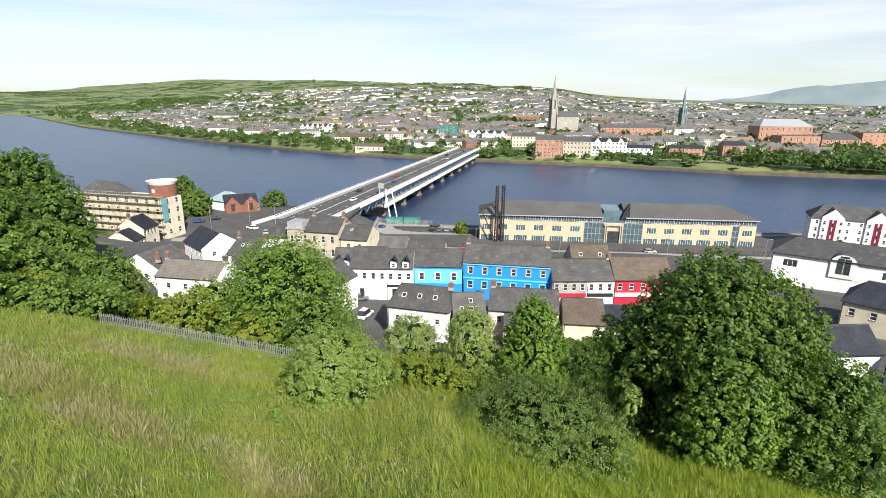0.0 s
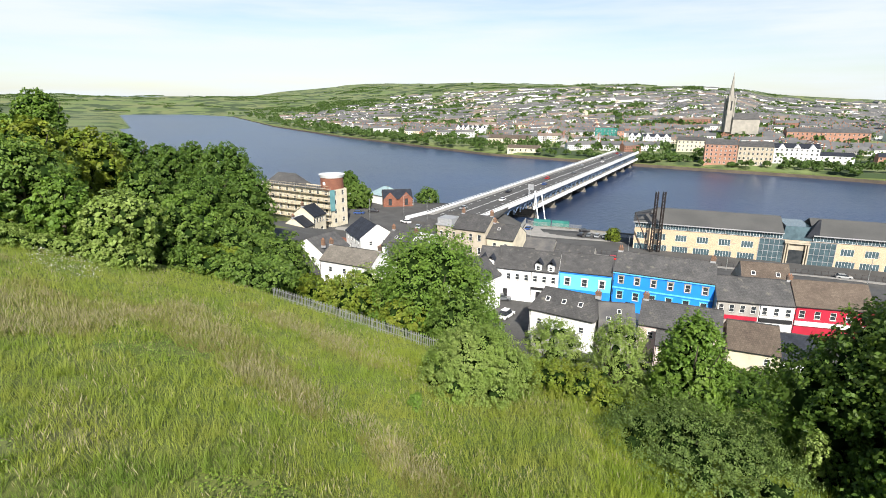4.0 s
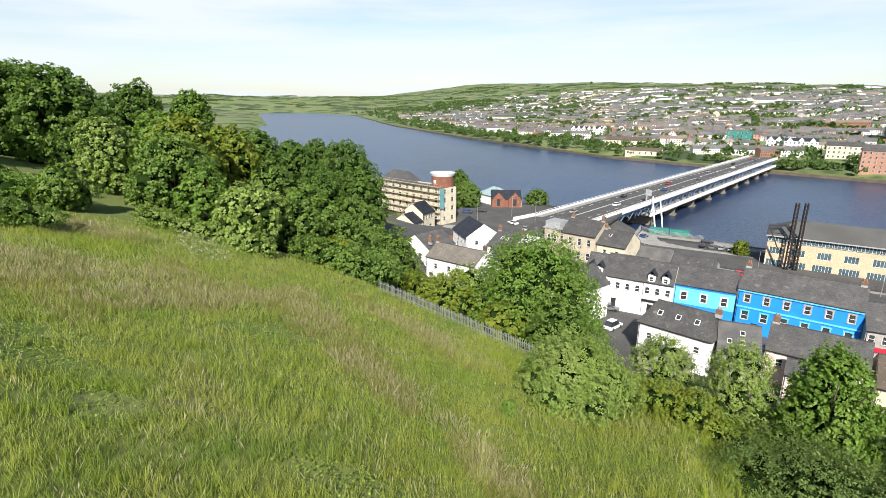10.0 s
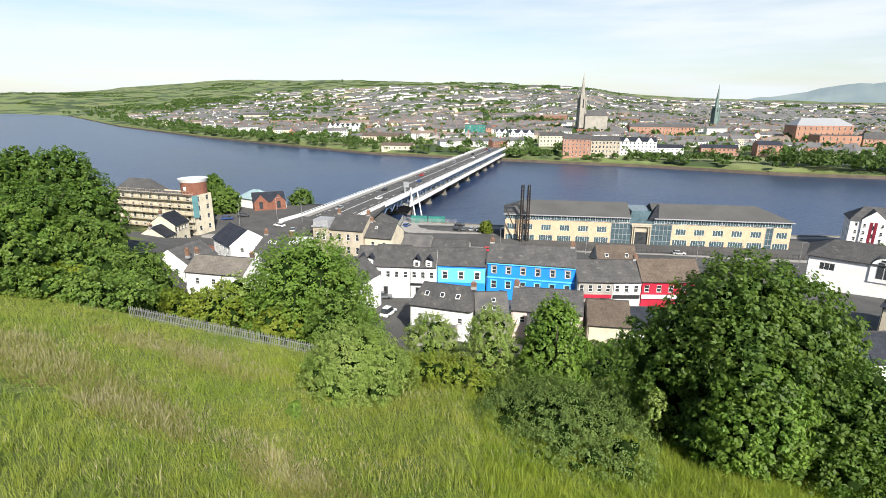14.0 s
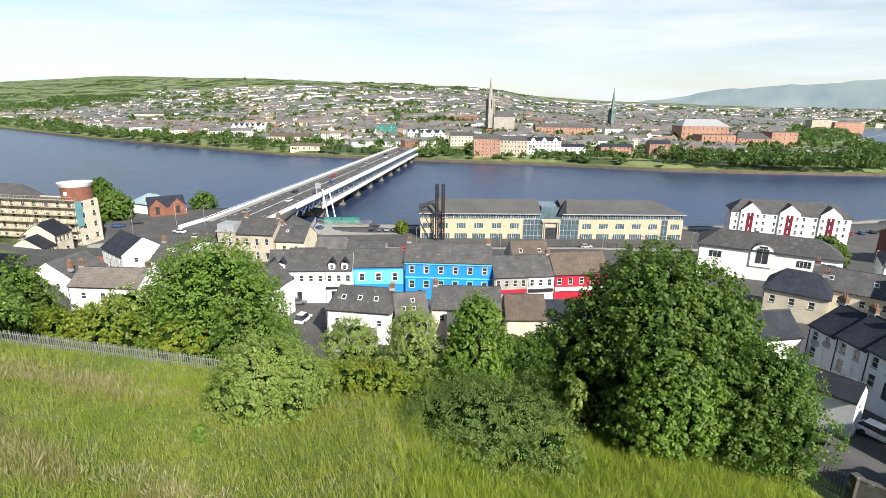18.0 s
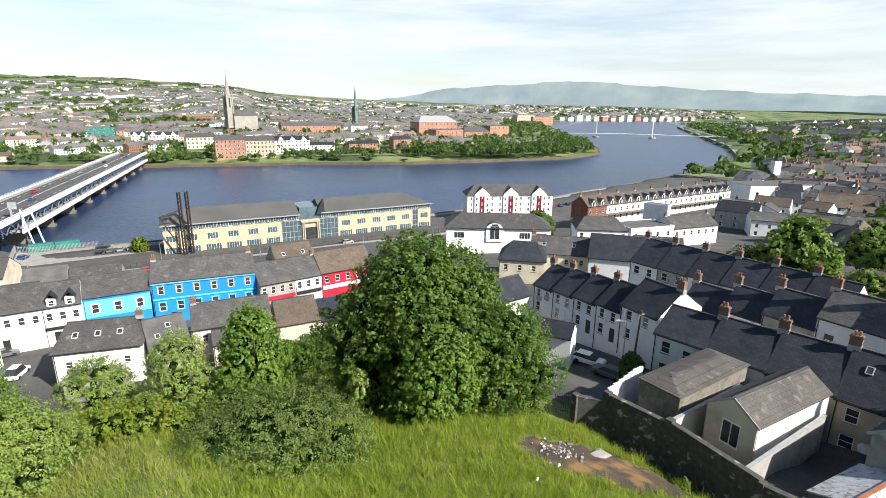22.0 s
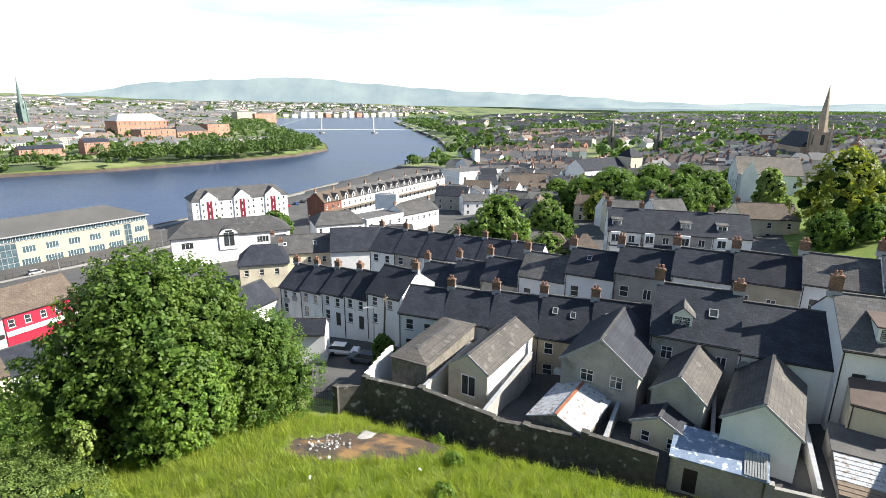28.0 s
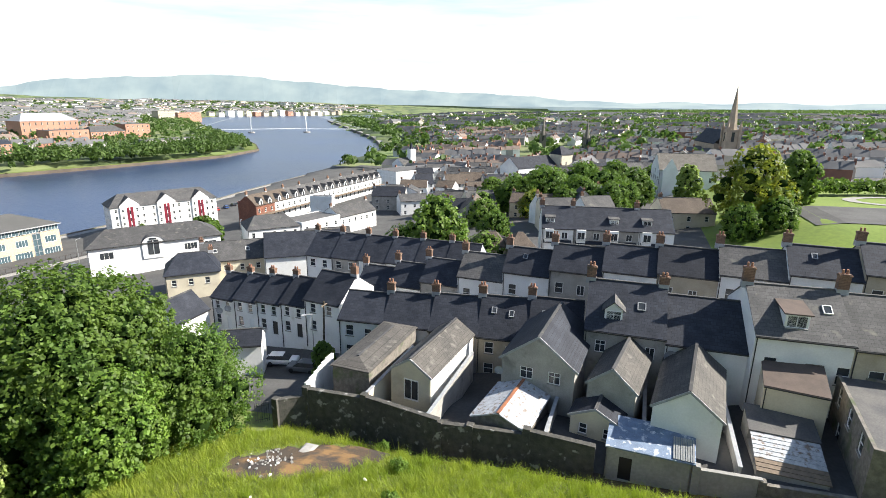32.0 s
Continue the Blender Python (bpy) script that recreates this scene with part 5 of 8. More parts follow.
part("bay_glazing", q, GLASS, bay)


# ---- riverside terrace with white dormers ----
def riverside_terrace():
    A, B, n = Vector((157, 136)), Vector((250, 131)), 9
    for i in range(n):
        p, r = A.lerp(B, i / n), A.lerp(B, (i + 1) / n)
        w = (r - p).length
        end = i == 0
        t = house(p, r, 9, 7.0, 10.6, 9.5, BRICK if end else WHITE, TILE_BROWN if i < 2 else SLATE_GREY, wins=row_windows("f", w, 3, 4.0, 1.1, 1.5) + row_windows("f", w, 3, 0.9, 1.1, 1.6), chims=((0.2, 4.5, 1.3),),
                  label="red brick end house of the riverside terrace" if end else "white riverside terrace house with an arched dormer", group="riverside terrace")
        for u in (w * 0.28, w * 0.74):
            g = MB()
            g.box(u - 0.9, u + 0.9, -0.1, 3.0, 6.6, 8.4)
            g.face([(u - 0.9, -0.1, 8.4), (u + 0.9, -0.1, 8.4), (u, -0.1, 9.6)])
            dm = part("dormer", g, WHITE, t)
            g = MB()
            gable_roof(g, 2.2, 4.2, 8.3, 9.7, 0.1, 0.1, "y")
            part("dormer_roof", g, SLATE_GREY, dm, m=pose(u - 1.1, -0.25, 0))
            g = MB()
            g.box(u - 0.45, u + 0.45, -0.16, -0.105, 6.9, 8.6)
            part("dormer_window", g, GLASS, dm)
        g = MB()
        g.box(0, w, -2.2, -0.02, 3.1, 3.3)
        for k in range(7):
            u = w * k / 6
            g.box(u - 0.04, u + 0.04, -2.2, -2.12, 3.3, 4.3)
        g.box(0, w, -2.2, -2.12, 4.28, 4.36)
        part("balcony", g, WOOD, t)


riverside_terrace()

# ---- shops and houses on the hill road ----
house((116, 104), (127.5, 94.5), 12, 6.4, 9.2, 12.6, WHITE, SLATE_GREY, hip=3, wins=row_windows("f", 15, 5, 3.9, 0.9, 1.5), doors=[("f", 3, 2.0, 2.4, BLACK), ("f", 9, 2.0, 2.4, BLACK)], label="white corner restaurant with arched windows", category="shop", name="shop")
house((128, 94), (143, 90), 10, 7.2, 7.0, 12.6, WHITE, FELT, flat=True, wins=row_windows("f", 15.5, 4, 4.2, 1.0, 1.4), doors=[("f", 8, 4.0, 2.6, BLACK)], label="white flat-roofed shop with dark shutters", category="shop", name="shop")
house((143, 90), (160, 86), 9, 6.2, 9.0, 12.6, WHITE, SLATE_GREY, wins=row_windows("f", 17, 6, 3.8, 0.9, 1.3), chims=((0.4, 4.5, 1.1), (17, 4.5, 1.1)), label="white two-storey shop row with grey slates", category="shop", name="shop")
t = house((158, 112), (160, 104), 3, 12, 11.8, 10, WHITE, FELT, flat=True, label="white rendered stair tower by the terrace", category="tower", name="stair_tower")
house((79, 84), (88.5, 74), 9, 4.6, 7.6, 17.6, CREAM, SLATE_GREY, wins=row_windows("f", 13, 4, 2.2, 0.9, 1.3), skylights=((3, 0.4, 0.8, 1.0), (9.5, 0.4, 0.8, 1.0)), label="cream house with roof windows in grey slates", chims=((0.4, 4.5, 1.0),))
house((70, 84), (77, 77), 9, 4.4, 7.4, 17.6, CREAM, SLATE, hip=2.5, wins=row_windows("f", 9, 3, 2.0, 0.9, 1.3), label="cream hipped house beside the big tree", chims=((8.6, 4.5, 1.0),))
house((84.5, 72), (95, 58.5), 12, 4.2, 8.0, 19.0, WHITE, SLATE, along="x", label="white hall with a long dark slate roof", category="hall", wins=[("r", 6, 1.5, 1, 1.2)], name="hall")
house((97, 70), (104, 62), 10, 4.6, 7.6, 18.0, WHITE, SLATE_GREY, label="white gabled house behind the hall", wins=[("f", 3, 2, 1, 1.2)])

# ---- terraces above the boundary wall ----
def dormer(t, u, v, z, w, h, roof_m, style="pair", rise=0.8):
    g = MB()
    g.box(u - w / 2, u + w / 2, v, v + 2.6, z, z + h)
    if rise:
        g.face([(u - w / 2, v, z + h), (u + w / 2, v, z + h), (u, v, z + h + rise)])
    d = part("dormer", g, PVC, t, "white boarded dormer")
    g = MB()
    if rise:
        gable_roof(g, w + 0.3, 3.2, z + h - 0.05, z + h + rise, 0.12, 0.1, "y")
        part("dormer_roof", g, roof_m, d, m=pose(u - w / 2 - 0.15, v - 0.2, 0))
    else:
        g.hexa([(u - w / 2 - 0.2, v - 0.25, z + h), (u + w / 2 + 0.2, v - 0.25, z + h), (u + w / 2 + 0.2, v + 2.8, z + h + 0.35), (u - w / 2 - 0.2, v + 2.8, z + h + 0.35),
                (u - w / 2 - 0.2, v - 0.25, z + h + 0.12), (u + w / 2 + 0.2, v - 0.25, z + h + 0.12), (u + w / 2 + 0.2, v + 2.8, z + h + 0.47), (u - w / 2 - 0.2, v + 2.8, z + h + 0.47)])
        part("dormer_roof", g, roof_m, d)
    add_window(d, pose(u, v - 0.1, z + 0.15), w - 0.25, h - 0.25, style, PVC, GLASS, CONCRETE)
    return d


NEAR_ROW = "dark slate terrace house backing on to the field"
pts = [(49.2, 31.6), (50.0, 26.2), (50.8, 20.6), (51.6, 15.0), (52.4, 9.4), (53.1, 3.6)]
for i, (a, b) in enumerate(zip(pts[:-1], pts[1:])):
    sky = ((1.6, 0.55, 0.6, 0.8), (3.6, 0.5, 0.6, 0.8)) if i in (3, 4) else ()
    house(a, b, 7.6, 5.3, 7.5 + 0.42 * i, 24.7 - 0.1 * i, (WHITE, WHITE, GREY, SAND, GREY)[i], SLATE, wins=[("f", 1.4, 3.2, 1.0, 1.4, "sash"), ("f", 3.7, 3.0, 0.9, 1.3, "sash"), ("f", 1.4, 0.7, 1.1, 1.3, "sash")],
          doors=[("f", 3.7, 0.85, 2.0, WOOD)], chims=((0.0, 3.8, 1.25),) if i else (), skylights=sky, label=NEAR_ROW, group="near terrace")
t = house((49.3, 3.2), (49.7, -4.3), 9.4, 5.6, 9.2, 28.0, GREY, SLATE, wins=[("f", 1.6, 3.2, 1.0, 1.3, "grid"), ("f", 6.2, 3.2, 0.9, 1.2, "pair")], chims=((0.1, 4.7, 1.5), (7.2, 4.7, 1.1)), skylights=((5.2, 0.45, 0.8, 0.9),), label=NEAR_ROW, group="near terrace")
dormer(t, 2.6, 1.0, 6.1, 1.7, 1.35, SLATE_GREY, "grid")
house((49.7, -4.3), (50.2, -11.6), 9.4, 5.5, 8.7, 27.7, WHITE, SLATE, wins=[("f", 1.6, 3.3, 1.0, 1.1, "pair"), ("f", 1.8, 0.8, 1.0, 1.2, "sash")], label=NEAR_ROW, group="near terrace")
t = house((49.2, -11.4), (50.0, -19.0), 10.0, 7.3, 10.4, 28.2, WHITE, SLATE_GREY, wins=[("f", 1.5, 3.4, 1.1, 1.9, "sash"), ("f", 1.4, 0.9, 0.9, 1.7, "sash"), ("f", 7.2, 3.4, 1.1, 1.7, "sash")], chims=((0.1, 5, 1.7), (7.9, 5, 1.7)), skylights=((6.2, 0.5, 0.75, 0.95),), label="white rear terrace house with a flat dormer", group="near terrace")
dormer(t, 3.3, 0.9, 7.8, 1.9, 1.4, BROWN_FELT, "pair", 0)
house((50.0, -19.0), (50.8, -27.0), 10.0, 7.0, 10.2, 28.2, SAND, SLATE_GREY, wins=[("f", 2, 3.4, 1.2, 1.7, "sash"), ("f", 5, 3.4, 1.2, 1.7, "sash"), ("f", 2, 0.6, 1.2, 1.8, "sash")], chims=((7.9, 5, 1.6),), label="sand rendered rear terrace house", group="near terrace")

# rear returns and sheds in the yards
YARD = 27.3
TIN = mat("whitewashed_tin", (0.46, 0.48, 0.51), 0.75, (0.33, 0.35, 0.38), 2.5, 0.6, 0.2, 20, stains=((0.19, 0.15, 0.12), 0.54, 0.66, 2.6))
TINBLUE = mat("blue_painted_felt", (0.19, 0.25, 0.35), 0.85, (0.13, 0.175, 0.25), 1.2, 0.4, 0.2, 20, stains=((0.55, 0.57, 0.6), 0.56, 0.66, 2.0))
def shed_roof(t, pts, th, m, name="roof"):
    q = MB()
    q.hexa([(x, y, z) for x, y, z in pts] + [(x, y, z + th) for x, y, z in pts])
    return part(name, q, m, t)


house((38.9, 25.8), (38.9, 21.8), 11.0, 2.8, 3.3, YARD, STONE, WORN_SLATE, over=0.15, hip=1.6, along="y", label="rubble return with a shallow worn felt roof", category="extension", name="extension", gutter=False)
t = house((40.2, 20.1), (39.9, 15.9), 10.8, 2.9, 4.3, YARD, CREAM, WORN_SLATE, over=0.2, along="y", doors=[("f", 2.2, 1.6, 2.3, PVC)], verge=LEAD, label="cream extension with white patio doors", category="extension", name="extension")
g = MB()
g.box(1.52, 2.14, 0.02, 0.06, 0.2, 2.1)
g.box(2.26, 2.88, 0.02, 0.06, 0.2, 2.1)
part("door_glazing", g, GLASS, t)
g = MB()
g.box(4.215, 4.26, 0.1, 10.6, -1.0, 2.85)
part("side_wall", g, WHITE, t, "white painted side wall")
house((37.2, 11.0), (36.6, 6.1), 6.4, 1.7, 2.7, YARD, STONE, TIN, over=0.15, along="y", cap_m=RUST, label="outhouse with a whitewashed tin roof", category="shed", name="shed")
t = house((43.4, 10.0), (43.0, 3.2), 9.6, 4.6, 7.2, YARD, GREY, SLATE, over=0.3, along="y", wins=[("f", 2.4, 2.9, 1.2, 1.2, "grid"), ("f", 5.0, 2.9, 1.1, 1.2, "grid")], verge=LEAD, label="grey rendered two-storey gabled return", category="extension", name="extension")
house((42.4, 2.0), (41.8, -2.0), 7.8, 4.2, 5.9, YARD, GREY, WORN_SLATE, over=0.2, along="y", wins=[("r", 3, 2.4, 0.9, 1.1, "sash")], verge=LEAD, label="grey return with a pale tiled roof", category="extension", name="extension")
house((40.0, 3.0), (39.5, -1.0), 2.6, 2.2, 3.2, YARD, CREAM, SLATE, over=0.25, along="y", wins=[("f", 1.1, 0.7, 0.7, 1.0, "sash"), ("f", 3.1, 0.7, 0.7, 1.0, "sash")], verge=LEAD, label="small cream outhouse with two windows", category="shed", name="shed")
house((40.4, -3.3), (39.8, -8.3), 9.6, 4.3, 6.2, YARD, WHITE, WORN_SLATE, over=0.2, along="y", verge=LEAD, label="whitewashed gabled return with bleached slates", category="extension", name="extension")
t = thing("outhouse", pose(36.9, -0.3, 26.6), "low outhouse with flaking blue roof and open doorway", "shed")
q = MB()
wall_sheet(q, (0, 0, 0), (0.03, -1, 0), 5.9, -1, 2.75, [(0.9, 1.85, 0.0, 2.05)], (1, 0, 0))
q.box(0.35, 0.55, -5.85, -0.05, -1, 2.7)
q.box(0.3, 3.9, -6.1, -5.9, -1, 2.75)
q.box(0.3, 3.9, -0.1, 0.1, -1, 2.75)
part("wall", q, CONCRETE, t, "stained whitewashed wall")
# black slab fills the opening, standing in for the unlit interior
q = MB()
q.box(0.16, 0.3, -1.85, -0.9, 0, 2.05)
part("doorway", q, BLACK, t)
q = MB()
q.hexa([(-0.15, 0.2, 2.76), (-0.05, -6.2, 2.76), (4.0, -6.4, 3.1), (4.0, 0.1, 3.1), (-0.15, 0.2, 2.88), (-0.05, -6.2, 2.88), (4.0, -6.4, 3.22), (4.0, 0.1, 3.22)])
part("roof", q, TINBLUE, t)
q = MB()
for k in range(9):
    q.bar((0.0, -4.7 - 0.17 * k, 2.96), (2.6, -4.8 - 0.17 * k, 3.2), 0.12, 0.05)
part("corrugated_sheet", q, STEEL, t)
house((46.0, -12.0), (45.6, -16.6), 4.2, 4.7, 5.5, 27.6, CREAM, BROWN_FELT, mid=0.97, over=0.15, cap_m=BROWN_FELT, label="cream box return with a brown felt roof", category="extension", name="extension")
t = thing("lean_to", pose(43.6, -10.9, 27.3), "lean-to with felt and flaking striped roof", "shed")
q = MB()
q.box(-4.3, 2.6, -4.7, 0, -1, 1.2)
q.hexa([(0, -4.7, 1.2), (2.6, -4.7, 1.2), (2.6, 0, 1.2), (0, 0, 1.2), (0, -4.7, 2.5), (2.6, -4.7, 2.8), (2.6, 0, 2.8), (0, 0, 2.5)])
part("wall", q, GREY, t)
q = MB()
q.hexa([(-0.6, -4.9, 2.3), (2.7, -4.9, 2.85), (2.7, 0.1, 2.85), (-0.6, 0.1, 2.3), (-0.6, -4.9, 2.4), (2.7, -4.9, 2.95), (2.7, 0.1, 2.95), (-0.6, 0.1, 2.4)])
part("felt_roof", q, FELT, t)
for k in range(9):
    q = MB()
    x0 = -4.4 + k * 0.42
    q.hexa([(x0, -4.8, 1.25 + k * 0.11), (x0 + 0.43, -4.8, 1.36 + k * 0.11), (x0 + 0.43, 0, 1.36 + k * 0.11), (x0, 0, 1.25 + k * 0.11),
            (x0, -4.8, 1.33 + k * 0.11), (x0 + 0.43, -4.8, 1.40 + k * 0.11), (x0 + 0.43, 0, 1.40 + k * 0.11), (x0, 0, 1.33 + k * 0.11)])
    part("plank", q, TIN if k > 2 else WOOD, t)
t = house((38.6, -17.2), (38.0, -24), 12, 5.0, 4.8, 27.6, STONE, FELT, flat=True, wins=[("l", 2.5, 3.0, 1.0, 1.6, "sash"), ("l", 6, 3.0, 1.0, 1.6, "sash"), ("l", 9.5, 3.0, 1.0, 1.6, "sash"), ("l", 4, 0.5, 1.0, 1.6, "sash")], label="tall rough-cast return with white windows", category="extension", name="extension")


def satellite_dish(x, y, z, yaw, r=0.42):
    t = thing("satellite_dish", pose(x, y, z, 0, 0, yaw), "grey satellite dish on a wall bracket", "satellite dish")
    q = MB()
    n = 14
    for k in range(3):
        r0, r1 = r * k / 3, r * (k + 1) / 3
        for i in range(n):
            a0, a1 = 2 * math.pi * i / n, 2 * math.pi * (i + 1) / n
            p = [(r0 * math.cos(a0), r0 * r0 * 0.5, r0 * math.sin(a0)), (r1 * math.cos(a0), r1 * r1 * 0.5, r1 * math.sin(a0)), (r1 * math.cos(a1), r1 * r1 * 0.5, r1 * math.sin(a1)), (r0 * math.cos(a1), r0 * r0 * 0.5, r0 * math.sin(a1))]
            p = [(a, -b, c) for a, b, c in p]
            q.face(p)
    part("dish", q, LEAD, t)
    q = MB()
    q.bar((0, 0.02, -r * 0.9), (0, -0.5, 0), 0.04)
    q.bar((0, 0.02, 0), (0, 0.5, -0.1), 0.05)
    part("arm", q, STEEL, t)


satellite_dish(43.2, 10.2, 30.6, -80)
satellite_dish(43.8, 16.2 - 0.55, 29.2, 150)
satellite_dish(49.5, -4.8, 32.0, -80, 0.6)
satellite_dish(49.6, -7.0, 32.4, -80)
satellite_dish(53.9, 53.0, 26.2, -70, 0.5)
satellite_dish(53.9, 54.6, 25.6, -70, 0.5)

# yard walls and down pipes behind the near terrace
for x0, x1, y, z, wm, lab in ((36.4, 47.6, 21.1, 29.0, CREAM, "cream rendered yard wall"), (36.0, 48.9, 14.6, 28.9, GREY, "grey rendered yard wall"), (37.2, 43.2, 4.6, 29.0, CONCRETE, "stained concrete yard wall"),
                              (37.0, 49.6, -2.9, 29.1, STONE, "rubble yard wall"), (38.2, 49.4, -9.6, 29.2, CONCRETE, "stained concrete yard wall")):
    q = MB()
    q.box(x0, x1, y - 0.11, y + 0.11, 25.5, z)
    yd = thing("yard_wall", pose(0, 0, 0), lab + " between two back yards", "wall")
    part("wall_panel", q, wm, yd)
    q = MB()
    q.box(x0 - 0.03, x1 + 0.03, y - 0.16, y + 0.16, z, z + 0.08)
    part("coping", q, LEAD, yd)

# boundary wall in panels
wall_pts = [(33.8, 28.7), (35.6, 26.6), (36.2, 20.8), (35.3, 13.2), (35.8, 10.6), (36.5, 6.0), (36.4, 0.6)]
bw = thing("boundary_wall", pose(0, 0, 0), "rubble boundary wall darkened as shade, with graffiti smears", "wall")
for i, ((x0, y0), (x1, y1)) in enumerate(zip(wall_pts[:-1], wall_pts[1:])):
    d = Vector((x1 - x0, y1 - y0, 0)).normalized()
    s = Vector((d.y, -d.x, 0)) * 0.22
    p, r = Vector((x0, y0, 0)), Vector((x1, y1, 0))
    zt = (28.4, 29.1, 29.3, 29.0, 29.0, 29.4)[i]
    q = MB()
    q.hexa([p - s + Vector((0, 0, 24)), r - s + Vector((0, 0, 24)), r + s + Vector((0, 0, 24)), p + s + Vector((0, 0, 24)), p - s + Vector((0, 0, zt)), r - s + Vector((0, 0, zt)), r + s + Vector((0, 0, zt)), p + s + Vector((0, 0, zt))])
    part("wall_panel", q, SHADE_STONE, bw)
    q = MB()
    q.bar(p + Vector((0, 0, zt + 0.05)), r + Vector((0, 0, zt + 0.05)), 0.5, 0.1)
    part("coping", q, SHADE_STONE, bw)
    q = MB()
    q.box(x0 - 0.3, x0 + 0.3, y0 - 0.3, y0 + 0.3, 24, zt + 0.25)
    part("pier", q, SHADE_STONE, bw)
cw = thing("boundary_wall", pose(0, 0, 0), "stained concrete wall closing the back yards", "wall")
for (x0, y0), (x1, y1), zt, wm in (((37.2, -6.6), (37.7, -11.0), 29.0, CONCRETE), ((37.7, -11.0), (38.5, -17.0), 28.6, STONE)):
    d = Vector((x1 - x0, y1 - y0, 0)).normalized()
    c = Vector((d.y, -d.x, 0)) * 0.18
    p, r = Vector((x0, y0, 0)), Vector((x1, y1, 0))
    lo, hi = Vector((0, 0, 24)), Vector((0, 0, zt))
    q = MB()
    q.hexa([p - c + lo, r - c + lo, r + c + lo, p + c + lo, p - c + hi, r - c + hi, r + c + hi, p + c + hi])
    part("wall_panel", q, wm, cw)
    q = MB()
    q.box(x0 - 0.26, x0 + 0.26, y0 - 0.26, y0 + 0.26, 24, zt + 0.3)
    part("pier", q, wm, cw)
yw = thing("yard_wall", pose(0, 0, 0), "white stepped yard wall beside the lane", "wall")
for k in range(6):
    q = MB()
    x = 35.8 + k * 1.35
    q.box(x, x + 1.36, 26.7 + k * 0.45, 26.95 + k * 0.45, 24, 29.5 - k * 0.22)
    part("wall_step", q, WHITE, yw)
gt = thing("gate", pose(33.2, 29.9, 26.4, 0, 0, -47), "black wrought iron garden gate", "gate")
for k in range(7):
    q = MB()
    q.box(-0.6 + k * 0.2, -0.56 + k * 0.2, -0.3, -0.26, 0, 2.0)
    part("bar", q, BLACK, gt)
for z in (0.2, 1.6):
    q = MB()
    q.box(-0.62, 0.66, -0.25, -0.21, z, z + 0.06)
    part("rail", q, BLACK, gt)

# ---- the terraces behind ----
B_Y = [39.3, 33.6, 28.4, 22.6, 16.0, 9.7, 3.0, -3.5, -10.3, -17.3, -24.3, -31.3, -38.3]
B_TOP = [29.9, 31.1, 32.3, 33.9, 35.4, 36.5, 37.2, 37.7, 38.4, 39.3, 40.2, 41.0]
for i, (y0, y1) in enumerate(zip(B_Y[:-1], B_Y[1:])):
    wm = (WHITE, WHITE, GREY, WHITE, WHITE, GREY, WHITE, SAND, WHITE, WHITE, SAND, WHITE)[i]
    house((66.3, y0), (66.3, y1), 7.2, 6.5, 9.1, B_TOP[i] - 9.1, wm, SLATE if i % 5 != 3 else SLATE_GREY, wins=[("f", 1.4, 3.3, 1.1, 1.5, "sash"), ("f", 4.2, 3.3, 1.0, 1.4, "pair"), ("f", 1.5, 0.7, 1.2, 1.5, "sash")],
          doors=[("f", 4.0, 0.9, 2.1, BLACK)], chims=((0.0, 3.6, 1.35),), skylights=((2.6, 0.55, 0.6, 0.8),) if i in (4, 9) else (), label="terrace house with dark slates and a brick chimney", group="upper terrace", deep=5)
ys = [56, 50.6, 45.2, 39.8, 34.4, 29.0, 23.6]
for i, (y0, y1) in enumerate(zip(ys[:-1], ys[1:])):
    house((77 + 0.1 * i, y0), (77 + 0.1 * (i + 1), y1), 9.0, 5.4, 8.8, 22.4 + 0.12 * i, (WHITE, GREY, WHITE, WHITE, CREAM, WHITE)[i], SLATE, wins=[("f", 1.4, 3.3, 1.1, 1.4, "sash"), ("f", 3.9, 3.3, 1.0, 1.4, "sash")], chims=((0.0, 4.5, 1.2),),
          label="white back-street terrace house with slates", group="back terrace", deep=4)
ys = [57, 52.8, 48.6, 44.4, 40.2]
for i, (y0, y1) in enumerate(zip(ys[:-1], ys[1:])):
    house((54.9 - 0.1 * i, y0), (54.8 - 0.1 * i, y1), 8, 4.7, 7.3, 22.4 + 0.35 * i, WHITE, SLATE, wins=[("f", 1.1, 2.9, 0.8, 1.3), ("f", 3.0, 2.9, 0.8, 1.3), ("f", 1.1, 0.6, 0.9, 1.5)], doors=[("f", 3.1, 0.85, 2.0, BLACK if i > 1 else WHITE_STEEL)],
          chims=((0.0, 4.0, 1.0),), label="white terraced cottage with dark slates", group="lower terrace")
house((54.4, 40.2), (54.0, 34.5), 8.4, 5.0, 7.8, 24.4, WHITE, SLATE, wins=[("f", 1.4, 3.2, 0.9, 1.3), ("f", 4.0, 3.2, 0.9, 1.3), ("f", 1.4, 0.7, 0.9, 1.4)], chims=((5.4, 4.2, 1.3),), label="white end house with a cream chimney", group="lower terrace")
house((47.5, 56), (53.6, 56.4), 5.5, 3.2, 5.6, 22.6, WHITE, SLATE, along="x", label="white side building with two dishes")
house((44.0, 45.4), (46.6, 41.2), 3.5, 2.6, 3.9, 23.4, WHITE, SLATE, label="small white yard building by the lane", category="shed", name="shed")
